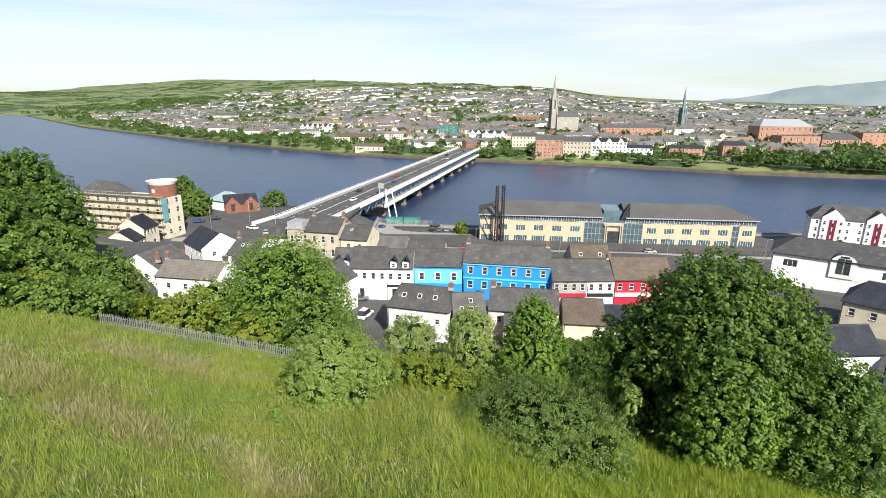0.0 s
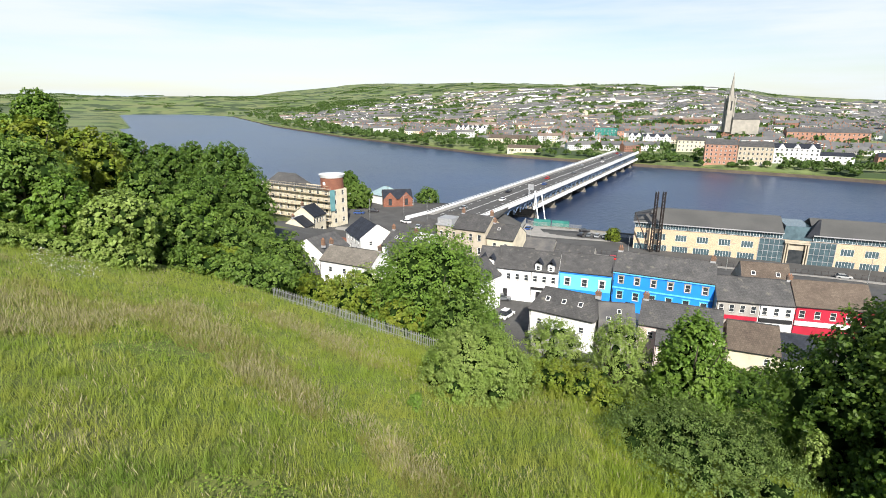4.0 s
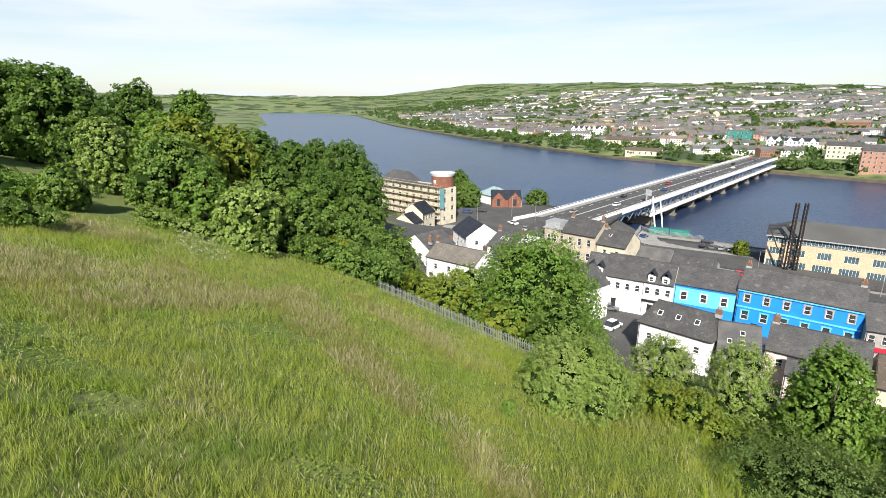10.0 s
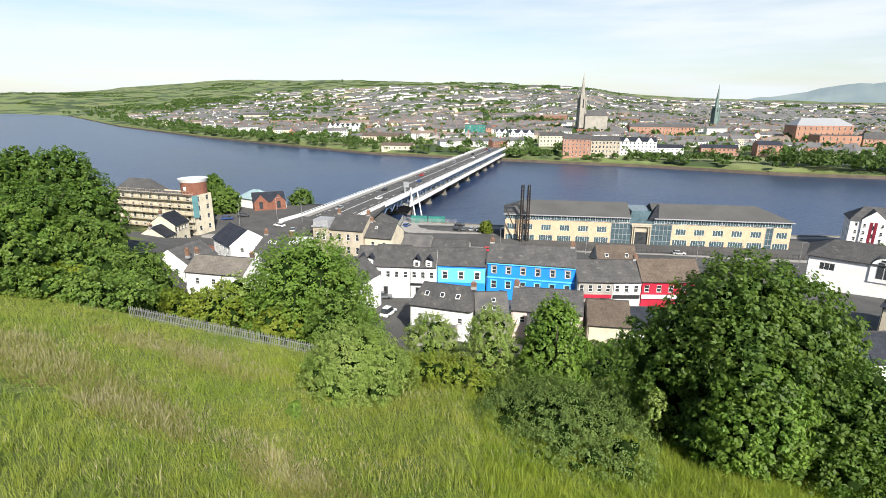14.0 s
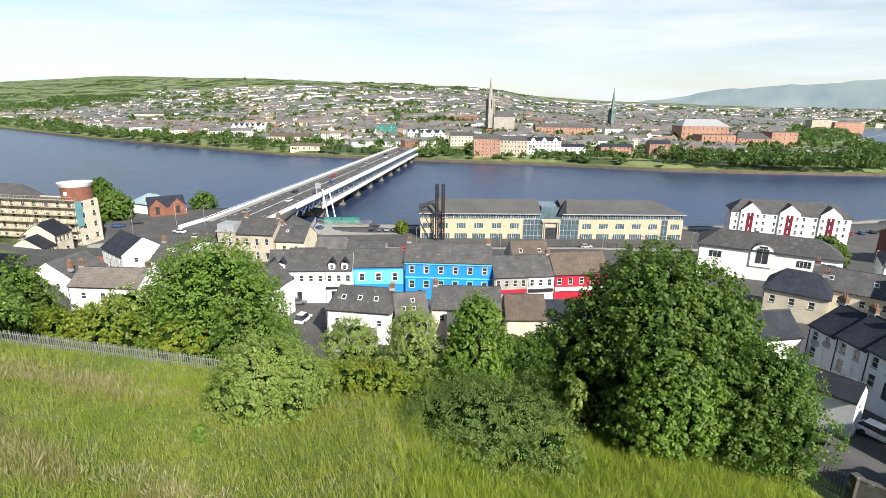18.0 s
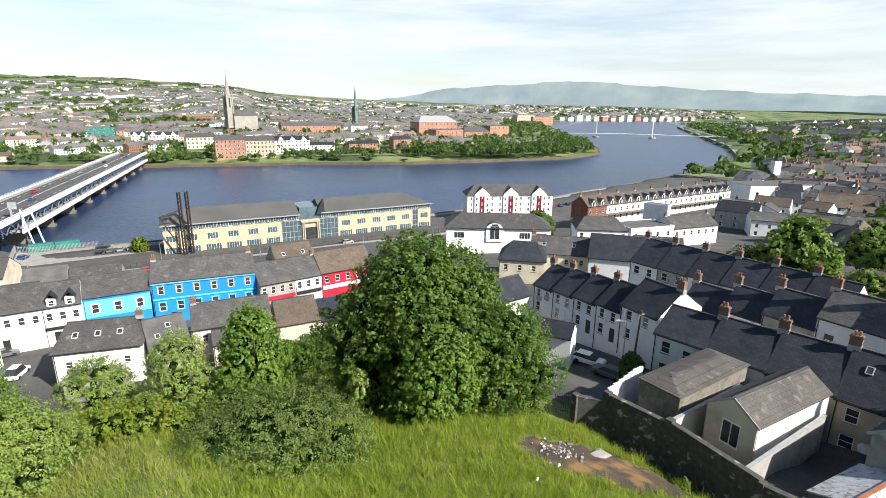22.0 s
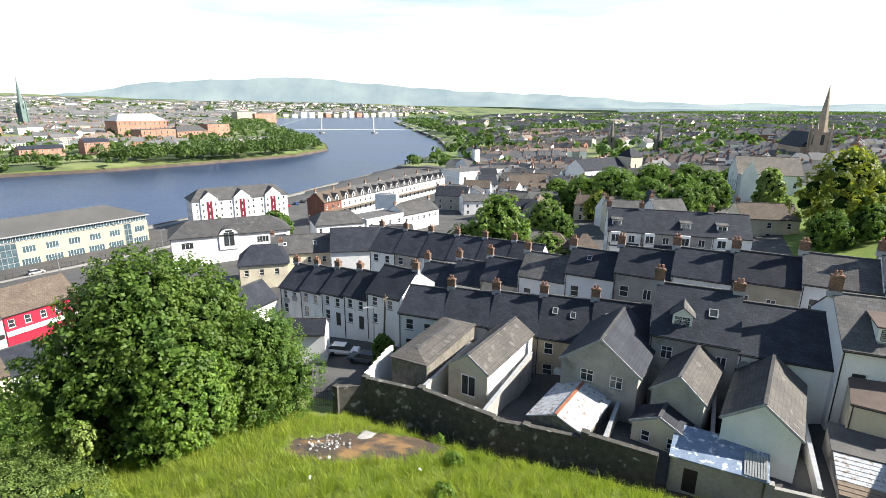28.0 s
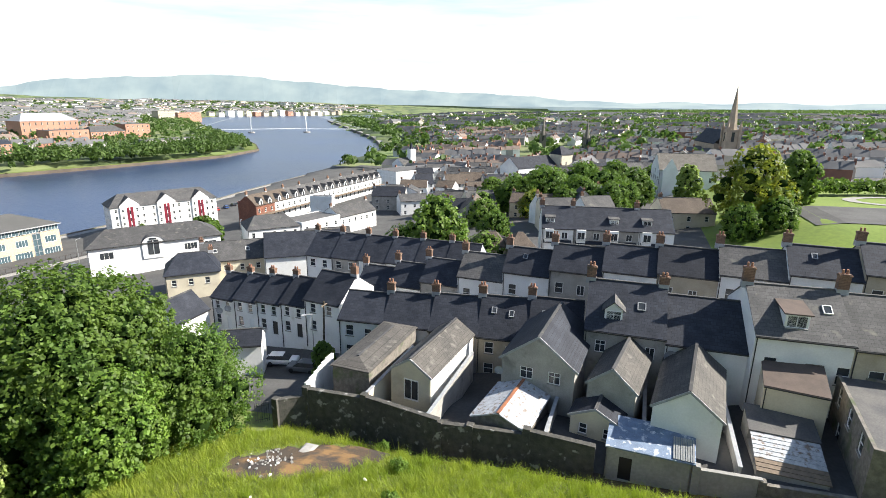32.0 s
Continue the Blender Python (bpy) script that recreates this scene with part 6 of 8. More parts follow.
# row facing the camera across the dip
ys = [17.5, 11.4, 5.2, -1.0, -7.6]
for i, (y0, y1) in enumerate(zip(ys[:-1], ys[1:])):
    t = house((103.4 + i * 1.5, y0), (103.4 + (i + 1) * 1.5, y1), 9.5, 5.4, 9.0, 25.4, (WHITE, GREY, GREY, WHITE)[i], SLATE, wins=[("f", 1.4, 0.6, 1.7, 1.6, "strip"), ("f", 4.6, 3.2, 1.2, 1.4, "pair")], doors=[("f", 3.6, 0.95, 2.1, (BLACK, WOOD, CRIMSON, CRIMSON)[i])], chims=((0.1, 4.7, 1.4),) if i != 2 else (),
              label="two-storey terrace house with a bay and dormer", group="terrace by the park")
    q = MB()
    q.box(0.6, 2.4, -0.7, -0.01, 0, 5.3)
    part("bay_window", q, PVC, t)
    q = MB()
    q.hexa([(0.4, -0.9, 2.5), (6.0, -0.9, 2.5), (6.0, -0.02, 2.9), (0.4, -0.02, 2.9), (0.4, -0.9, 2.6), (6.0, -0.9, 2.6), (6.0, -0.02, 3.0), (0.4, -0.02, 3.0)])
    part("porch_roof", q, SLATE, t)
    add_window(t, pose(1.5, -0.84, 3.4), 1.5, 1.5, "pair", PVC, GLASS, CONCRETE)
    if i != 1:
        dormer(t, 1.7, 1.2, 6.2, 1.8, 1.1, SLATE_GREY, "pair", 0)
house((96, 22), (98, 17.5), 7, 3.2, 5.6, 24.6, GREY, TILE_BROWN, hip=2.0, wins=[("f", 2.4, 1.0, 1.4, 1.3, "pair")], label="bungalow with a brown hipped roof", name="bungalow", category="house")
house((98, 30), (100, 24), 7, 3.2, 5.4, 23.8, CREAM, TILE_BROWN, hip=2.0, wins=[("f", 2.4, 1.0, 1.4, 1.3, "pair")], label="bungalow with worn brown tiles", name="bungalow", category="house")

# ---- distant town ----
TOWN_WALLS = [mat("town_white", (0.78, 0.78, 0.77), 0.9, (0.66, 0.66, 0.645), 0.05), mat("town_cream", (0.62, 0.55, 0.43), 0.9, (0.52, 0.46, 0.36), 0.05),
              mat("town_brick", (0.30, 0.15, 0.10), 0.9, (0.23, 0.115, 0.08), 0.05), mat("town_grey", (0.34, 0.33, 0.32), 0.9, (0.26, 0.25, 0.245), 0.05)]
TOWN_ROOFS = [mat("town_slate", (0.075, 0.077, 0.083), 0.85, (0.125, 0.124, 0.124), 0.05), mat("town_brown_tiles", (0.15, 0.115, 0.095), 0.9, (0.19, 0.15, 0.125), 0.05)]
TOWN_MATS = (*TOWN_WALLS, *TOWN_ROOFS, GLASS)


class Town:
    """Many small gabled houses in one mesh: walls, roofs, windows and chimneys."""

    def __init__(self):
        self.v, self.f, self.k = [], [], []

    def house(self, x, y, z, ang, w, d, eave, ridge, wall, roof, front=True):
        c, s = math.cos(ang), math.sin(ang)

        def P(u, v, h):
            return (x + u * c - v * s, y + u * s + v * c, z + h)
        i = len(self.v)
        e = -4
        self.v += [P(0, 0, e), P(w, 0, e), P(w, d, e), P(0, d, e), P(0, 0, eave), P(w, 0, eave), P(w, d, eave), P(0, d, eave), P(0, d / 2, ridge), P(w, d / 2, ridge)]
        self.f += [(i, i + 1, i + 5, i + 4), (i + 2, i + 3, i + 7, i + 6), (i + 1, i + 2, i + 6, i + 5), (i + 3, i, i + 4, i + 7), (i + 5, i + 6, i + 9), (i + 7, i + 4, i + 8)]
        self.k += [wall] * 6
        i = len(self.v)
        o = 0.35
        dz = o * (ridge - eave) / (d / 2)
        self.v += [P(-0.1, -o, eave - dz + 0.1), P(w + 0.1, -o, eave - dz + 0.1), P(w + 0.1, d / 2, ridge + 0.12), P(-0.1, d / 2, ridge + 0.12), P(w + 0.1, d + o, eave - dz + 0.1), P(-0.1, d + o, eave - dz + 0.1)]
        self.f += [(i, i + 1, i + 2, i + 3), (i + 4, i + 5, i + 3, i + 2)]
        self.k += [roof] * 2
        if front:
            n = max(1, round(w / 2.6))
            for row in range(max(1, round(eave / 3))):
                for j in range(n):
                    u = w * (j + 0.5) / n
                    h = 0.9 + row * (eave - 0.8) / max(1, round(eave / 3))
                    i = len(self.v)
                    self.v += [P(u - 0.5, -0.06, h), P(u + 0.5, -0.06, h), P(u + 0.5, -0.06, h + 1.4), P(u - 0.5, -0.06, h + 1.4)]
                    self.f.append((i, i + 1, i + 2, i + 3))
                    self.k.append(6)

    def chimney(self, x, y, z, h, wall=2):
        i = len(self.v)
        for dz in (0, h):
            self.v += [(x - 0.5, y - 0.5, z + dz), (x + 0.5, y - 0.5, z + dz), (x + 0.5, y + 0.5, z + dz), (x - 0.5, y + 0.5, z + dz)]
        self.f += [(i + 4, i + 5, i + 6, i + 7), (i, i + 1, i + 5, i + 4), (i + 1, i + 2, i + 6, i + 5), (i + 2, i + 3, i + 7, i + 6), (i + 3, i, i + 4, i + 7)]
        self.k += [wall] * 5

    def done(self, name, label):
        me = bpy.data.meshes.new(name)
        me.from_pydata(self.v, [], self.f)
        for m in TOWN_MATS:
            me.materials.append(m)
        me.polygons.foreach_set("material_index", self.k)
        me.update()
        return tagged(new(name, me), label, "houses", kind="stuff")


FAR_LANDMARKS = []


def keep_out(x, y, r):
    FAR_LANDMARKS.append((x, y, r))


def wooded(x, y):
    """Where parks, gardens and woods keep houses away."""
    return waves(x, y, 420, 21) + 0.5 * waves(x, y, 160, 22)


def block(a, b, d, eave, wall, roof, label, floors=3, cols=None, ridge=None, flat=False, category="building", hip=0.0, name="building", gables=0):
    """A larger building on the far bank, storey by storey."""
    zz = max(5.3, ground((a[0] + b[0]) / 2, (a[1] + b[1]) / 2))
    w = math.hypot(b[0] - a[0], b[1] - a[1])
    cols = cols or max(2, round(w / 4.2))
    fh = eave / floors
    wins = []
    for k in range(floors):
        wins += row_windows("f", w, cols, k * fh + fh * 0.28, min(1.5, w / cols * 0.5), fh * 0.5, "sash")
    t = house(a, b, d, eave, ridge or (eave + (0.5 if flat else d * 0.28)), zz, wall, roof, wins=wins, label=label, category=category, name=name, flat=flat, hip=hip, gutter=False, deep=6, sill=None)
    for i in range(gables):
        u = w * (i + 0.5) / gables
        g = MB()
        g.face([(u - 3, -0.08, eave - 0.3), (u + 3, -0.08, eave - 0.3), (u, -0.08, eave + 3.4)])
        g.face([(u - 3, -0.08, eave - 0.3), (u, -0.08, eave + 3.4), (u, d * 0.4, eave + 3.4)])
        g.face([(u + 3, -0.08, eave - 0.3), (u, d * 0.4, eave + 3.4), (u, -0.08, eave + 3.4)])
        part("gable", g, (wall), t)
    keep_out((a[0] + b[0]) / 2, (a[1] + b[1]) / 2, w / 2 + 8)
    return t


RB = "red brick waterside building with many windows"
block((88, 498), (112.5, 495), 14, 16.6, FAR_BRICK, SLATE_GREY, "tall red brick quayside warehouse with rows of windows", 5, 7)
block((113, 495), (138.5, 492), 14, 15.5, SAND, SLATE_GREY, "tan brick quayside block of four storeys", 4, 8)
block((145, 514), (178, 511), 13, 13.0, WHITE, SLATE, "white quayside block with three gables", 4, 9, gables=3)
block((181, 519), (206, 517), 10, 6.5, WHITE, SLATE, "low white quayside house row", 2, 6)
block((78, 592), (105, 590), 12, 11.6, CREAM, SLATE_GREY, "cream rendered block above the quay", 3, 7)
block((48, 639), (77, 638), 11, 11.0, WHITE, SLATE, "white terrace of tall townhouses", 3, 8, gables=3)
block((33, 650), (47.5, 649), 11, 11.0, WHITE, SLATE, "white townhouse with dark gables", 3, 4, gables=2)
GREEN_NET = mat("green_debris_netting", (0.03, 0.20, 0.17), 0.8, (0.02, 0.15, 0.13), 0.3, 0.3)
t = block((-5, 711), (22, 710), 16, 15.0, GREEN_NET, FELT, "building site wrapped in green netting", 4, 6, flat=True)
block((22, 708), (30, 708), 12, 12, FAR_BRICK, SLATE_GREY, "narrow brick tower beside the site", 3, 2)
block((221, 514), (254, 510), 10, 6.8, FAR_BRICK, SLATE, RB, 2, 9)
block((267, 503), (288, 501), 12, 10.5, FAR_BRICK, SLATE, RB, 3, 6)
block((365, 572), (405, 569), 22, 13, FAR_BRICK, SLATE_GREY, "red brick shopping centre with a dark glass front", 2, 6, flat=True)
block((424, 593), (465, 590), 22, 9.5, FAR_BRICK, SLATE_GREY, "pale-roofed brick shopping arcade", 2, 10, hip=6)
block((488, 618), (522, 616), 22, 16, FAR_BRICK, SLATE_GREY, "brick shopping centre with corner towers", 3, 5, flat=True)
block((380, 640), (440, 634), 30, 20, FAR_BRICK, LEAD, "brick centre block with a pale metal roof", 3, 10, hip=10)
block((207, 700), (289, 699), 14, 13, FAR_BRICK, SLATE_GREY, "long red brick mill with even windows", 3, 18)
block((-128, 632), (-77, 628), 14, 8.0, CREAM, TILE_BROWN, "cream school building with a brown roof", 2, 12)
block((-92, 557), (-58, 554), 10, 4.6, CREAM, TILE_BROWN, "low brick boathouse by the river", 1, 6)
block((-214, 802), (-168, 802), 11, 10, WHITE, SLATE, "white gabled terrace above the park", 3, 12, gables=6)
block((410, 492), (497, 483), 22, 6.2, CONCRETE, FELT, "low grey riverside car park", 2, 22, flat=True)
block((934, 1070), (983, 1072), 20, 24, SAND, FELT, "tall tan office block", 6, 9, flat=True)
block((1014, 1097), (1093, 1101), 24, 20, FAR_BRICK, FELT, "wide dark red office block", 4, 14, flat=True)
block((-516, 1206), (-463, 1221), 16, 11, CREAM, SLATE_GREY, "cream stone institution on the hillside", 3, 12)
qb = random.Random(31)
for k in range(17):
    x = 1462 + 33 * k
    block((x, 1436 - 12 * k), (x + qb.uniform(22, 31), 1433 - 12 * k), 16, qb.uniform(9, 19), qb.choice((WHITE, WHITE, SAND, CREAM, FAR_BRICK)), SLATE_GREY, "pale apartment block on the far quay", 4, 7, flat=k % 3 > 0)


def spire(x, y, z, tower, top, w, m, label, name="church"):
    t = thing(name, pose(x, y, z, 0, 0, 15), label, "church")
    q = MB()
    h = tower
    q.box(-w / 2, w / 2, -w / 2, w / 2, -8, h)
    tw = part("tower", q, m, t)
    q = MB()
    for sx in (-1, 1):
        for sy in (-1, 1):
            q.box(sx * w * 0.52 - w * 0.1, sx * w * 0.52 + w * 0.1, sy * w * 0.52 - w * 0.1, sy * w * 0.52 + w * 0.1, -8, h + w * 0.25)
            q.tube(sx * w * 0.52, sy * w * 0.52, h + w * 0.25, h + w * 0.75, w * 0.12, 0.05, 6)
    part("buttress", q, m, tw)
    q = MB()
    q.tube(0, 0, h, top, w * 0.46, 0.06, 8)
    part("spire", q, m, t)
    for a in range(4):
        q = MB()
        q.box(-w * 0.12, w * 0.12, -w / 2 - 0.1, -w / 2 - 0.01, h * 0.55, h * 0.9)
        part("louvre", q, GLASS, tw, m=pose(0, 0, 0, 0, 0, 90 * a))
    keep_out(x, y, w * 2)
    return t


STONE_PALE = mat("grey_spire_stone", (0.33, 0.31, 0.27), 0.9, (0.25, 0.235, 0.21), 0.2, 0.3)
t = spire(153, 745, 30, 33, 64, 7.5, STONE_PALE, "tall grey stone cathedral spire above the town")
q = MB()
q.box(3, 36, -7, 7, -10, 8)
part("nave", q, STONE_PALE, t)
q = MB()
gable_roof(q, 33, 14, 8, 15, 0.4, 0.3)
part("nave_roof", q, SLATE_GREY, t, m=pose(3, -7, 0))
COPPER = mat("green_copper", (0.14, 0.20, 0.185), 0.7, (0.10, 0.15, 0.14), 0.3, 0.2)
spire(367, 823, 34, 16, 49, 7, COPPER, "slim green copper spire in the old town")
t = spire(416, -54, 22, 18, 47, 8, SANDSTONE, "sandstone church with a tall sharp spire")
q = MB()
q.box(5, 45, -8, 8, -10, 8)
part("nave", q, SANDSTONE, t)
q = MB()
gable_roof(q, 40, 16, 8, 17, 0.4, 0.3)
part("nave_roof", q, SLATE, t, m=pose(5, -8, 0))
spire(520, 95, 14, 13, 30, 5, STONE, "dark small church spire in the valley town")
spire(470, 48, 16, 12, 28, 5, STONE, "dark stone church spire among terraces")

town = Town()
rng = random.Random(5)


def terrace(x, y, ang, n, w, d, eave, wall, roof, near=True):
    c, s = math.cos(ang), math.sin(ang)
    zs = land(np.array([x + i * w * c for i in range(n)]), np.array([y + i * w * s for i in range(n)]))
    for i in range(n):
        wl = wall if rng.random() < 0.75 else rng.choice((0, 0, 1, 3))
        town.house(x + i * w * c, y + i * w * s, float(zs[i]), ang, w, d, eave, eave + d * rng.uniform(0.3, 0.42), wl, roof, near)
        if near and i % 2 == 0:
            town.chimney(x + i * w * c - d / 2 * s, y + i * w * s + d / 2 * c, float(zs[i]) + eave + d * 0.2, 3.0)


def fill_town(xs, ys, gap_x, gap_y, keep, wall_mix, big=1.0, ang0=0.0):
    for yy in np.arange(ys[0], ys[1], gap_y):
        for xx in np.arange(xs[0], xs[1], gap_x):
            x, y = xx + rng.uniform(-0.3, 0.3) * gap_x, yy + rng.uniform(-0.3, 0.3) * gap_y
            if not keep(x, y) or any((x - a) ** 2 + (y - b) ** 2 < (r + 14) ** 2 for a, b, r in FAR_LANDMARKS):
                continue
            ang = ang0 + rng.choice((0, 0, 0, 0.25, -0.25, 1.57, 0.5)) + rng.uniform(-0.1, 0.1)
            n = rng.randint(3, 9)
            w = rng.uniform(5.0, 7.0) * big
            terrace(x, y, ang, n, w, rng.uniform(7.5, 10) * big, rng.choice((5.0, 5.6, 6.0, 8.0)), rng.choice(wall_mix), rng.choice((4, 4, 4, 4, 4, 4, 5)), math.hypot(x, y) < 1150)


def far_keep(x, y):
    d, far = bank_dist(np.array([x]), np.array([y]), FAR_BANK)
    if not far[0] or d[0] < 55:
        return False
    az = math.degrees(math.atan2(-x, y))
    if az > 42 or az < -62:
        return False
    if 22 < az and d[0] > 500 and rng.random() < 0.6:
        return False
    if 30 < az and rng.random() < 0.7:
        return False
    if d[0] > 1500 and rng.random() < 0.75:
        return False
    if az < -36 and d[0] < 150:
        return False
    return float(wooded(x, y)) < 0.55


fill_town((-900, 1050), (480, 1000), 36, 28, far_keep, (0, 0, 0, 0, 1, 2, 3))
fill_town((-1000, 1500), (1000, 1700), 52, 36, far_keep, (0, 0, 0, 1, 3), 1.15)
fill_town((1050, 2700), (700, 1700), 66, 44, far_keep, (0, 0, 1, 3), 1.3)
fill_town((-1100, 3000), (1700, 2900), 95, 62, far_keep, (0, 0, 1, 3), 1.4)


def east_keep(x, y):
    d, nf = bank_dist(np.array([x]), np.array([y]), NEAR_BANK)
    if nf[0] or d[0] < 70:
        return False
    if x < 330 and y > -40 and x < 290:
        return False
    if x < 300:
        return False
    return float(wooded(x + 300, y)) < 0.2


fill_town((300, 760), (-330, 300), 36, 24, east_keep, (0, 0, 1, 3, 2, 0), 1.0, 1.45)
fill_town((760, 1800), (-900, 700), 66, 52, east_keep, (0, 0, 1, 3, 3), 1.3, 1.3)
town.done("town_houses", "close-packed pale terraces with grey and brown roofs")

# near town to the right: single houses
rng = random.Random(11)
spots = []
for yy in np.arange(-6, 126, 15.5):
    for xx in np.arange(118, 330, 17):
        x, y = xx + rng.uniform(-4, 4), yy + rng.uniform(-3, 3)
        if (x < 176 and y > 70) or (x < 262 and y > 106) or (x < 132 and y < 34) or (112 < x < 150 and 26 < y < 70) or (170 < x < 232 and -16 < y < 44) or (y < 6 and x > 150):
            continue
        d, nf = bank_dist(np.array([x]), np.array([y]), NEAR_BANK)
        if nf[0] or d[0] < 60:
            continue
        spots.append((x, y))
for i, (x, y) in enumerate(spots):
    a = -1.25 + rng.choice((0, 0, 0.3, -0.3, 1.5))
    w = rng.uniform(8, 14)
    zz = ground(x, y)
    wm = rng.choice((WHITE, WHITE, WHITE, CREAM, GREY))
    house((x, y), (x + w * math.cos(a), y + w * math.sin(a)), rng.uniform(8, 10), rng.uniform(4.8, 6.4), rng.uniform(8.0, 9.6), zz - 0.3, wm, rng.choice((SLATE, SLATE_GREY, SLATE_GREY, TILE_BROWN)),
          wins=row_windows("f", w, 3, 3.4, 0.95, 1.3) + row_windows("f", w, 3, 0.8, 1.0, 1.4), chims=((0.4, 4.4, 1.1),),
          label={"white_render": "white rendered house in the hill town", "cream_render": "cream rendered house in the hill town", "grey_render": "grey rendered house in the hill town", "sand_render": "sand rendered house in the hill town"}[wm.name], sill=None)
t = house((262, 128), (300, 110), 18, 6, 9, 9, WHITE, FELT, flat=True, label="low white modern hall with a flat roof", category="hall", name="hall")
t = house((318, 150), (334, 140), 14, 7, 11, 8, WHITE, SLATE_GREY, label="old white station building", category="station", name="station", wins=row_windows("f", 18, 5, 3.5, 1, 1.6))
q = MB()
q.box(8, 12, 3, 7, 7, 17)
ct = part("clock_tower", q, WHITE, t)
q = MB()
q.tube(10, 5, 17, 21, 1.6, 0.4, 8)
part("cupola", q, SLATE, ct)
t = house((266, 60), (290, 44), 14, 9, 14, 14, WHITE, SLATE, label="large white gabled house with dormers", wins=row_windows("f", 28, 8, 5, 1, 1.6) + row_windows("f", 28, 8, 1.5, 1, 1.6))
t = house((290, 42), (297, 37), 9, 15, 19, 14, CREAM, SLATE, hip=3, label="cream stair tower with a pointed roof", category="tower", name="stair_tower", wins=[("f", 4, 4, 1, 2), ("f", 4, 9, 1, 2)])
t = house((212, -6), (216, -26), 14, 10, 15.5, 22, WHITE, TILE_PALE, label="white and stone villa with a pale gabled roof", category="villa", name="villa", wins=row_windows("f", 20, 6, 5.6, 1.1, 1.8) + row_windows("f", 20, 6, 1.5, 1.1, 2.0) + row_windows("l", 14, 4, 5.6, 1.1, 1.8) + row_windows("l", 14, 4, 1.5, 1.1, 2.0) + [("l", 7, 8.3, 1.2, 1.5)])
q = MB()
q.box(1, 6, -2, 0, 0, 10)
q.face([(1, -2, 10), (6, -2, 10), (3.5, -2, 14.5)])
part("gabled_bay", q, WHITE, t)

# ---- suspension footbridge down the river ----
fb = thing("footbridge", pose(0, 0, 0), "slender white suspension footbridge with leaning masts", "bridge")
for (x, y), lean in (((757, 652), -4), ((816, 578), 4)):
    q = MB()
    q.tube(x, y, -3, 3.5, 6, 6, 12)
    part("pier", q, CONCRETE, fb)
    q = MB()
    q.bar((x, y, 3), (x + lean, y + lean, 38), 1.5, 1.2)
    part("mast", q, WHITE_STEEL, fb)
q = MB()
q.bar((690, 720, 7), (790, 612, 8.5), 4.5, 0.8)
q.bar((790, 612, 8.5), (900, 480, 7), 4.5, 0.8)
part("deck", q, WHITE_STEEL, fb)
q = MB()
q.bar((753, 648, 37), (694, 716, 9), 0.5)
q.bar((820, 582, 37), (880, 504, 9), 0.5)
part("cable", q, WHITE_STEEL, fb)

# ---- far hills and mountains ----
# haze of distance put into the colour: the mountains glow pale blue-grey
HAZE_HILL = bpy.data.materials.new("mountain_haze_glow")
HAZE_HILL.use_nodes = True
_n, _l = HAZE_HILL.node_tree.nodes, HAZE_HILL.node_tree.links
_b = _n["Principled BSDF"]
_b.inputs["Base Color"].default_value = (0.03, 0.042, 0.045, 1)
_b.inputs["Roughness"].default_value = 1.0
_t = _n.new("ShaderNodeTexNoise")
_t.inputs["Scale"].default_value, _t.inputs["Detail"].default_value = 0.004, 9
_g = _n.new("ShaderNodeNewGeometry")
_l.new(_g.outputs["Position"], _t.inputs["Vector"])
_r = _n.new("ShaderNodeValToRGB")
_r.color_ramp.elements[0].color, _r.color_ramp.elements[1].color = (0.235, 0.31, 0.345, 1), (0.36, 0.43, 0.43, 1)
_r.color_ramp.elements[0].position, _r.color_ramp.elements[1].position = 0.35, 0.65
_l.new(_t.outputs["Fac"], _r.inputs["Fac"])
_l.new(_r.outputs["Color"], _b.inputs["Emission Color"])
_b.inputs["Emission Strength"].default_value = 0.58


def ridge_line(az):
    """Height of the mountains along the horizon."""
    e = float(np.interp(-az, [8, 20, 28, 34, 40, 47, 53, 63, 76, 87, 104], [0.1, 0.4, 1.3, 2.4, 2.75, 3.2, 2.75, 2.1, 1.65, 0.8, 0.4]))
    return e - 0.68 + 0.06 * math.sin(az * 1.1) + 0.04 * math.sin(az * 2.7)


def backdrop_hills():
    b = MB()
    prev = None
    for i in range(200):
        az = 60 - i * 0.9
        e = ridge_line(az) if az < 0 else float(np.interp(az, [5, 20, 32, 60], [0, 0.3, 0.5, 0.6]))
        e = max(e, 0.35 + 0.1 * math.sin(az * 0.8))
        r = 4700
        a = radians(az)
        x, y = -math.sin(a), math.cos(a)
        top = 54 + r * math.tan(radians(e))
        row = [(x * r, y * r, -30), (x * (r - 260), y * (r - 260), 40), (x * r, y * r, top), (x * (r + 200), y * (r + 200), -30)]
        if prev:
            b.face([prev[1], row[1], row[2], prev[2]])
            b.face([prev[2], row[2], row[3], prev[3]])
        prev = row
    ob = solid("backdrop", b, HAZE_HILL, "blue hazy mountains along the horizon", "mountains", kind="structure")


backdrop_hills()

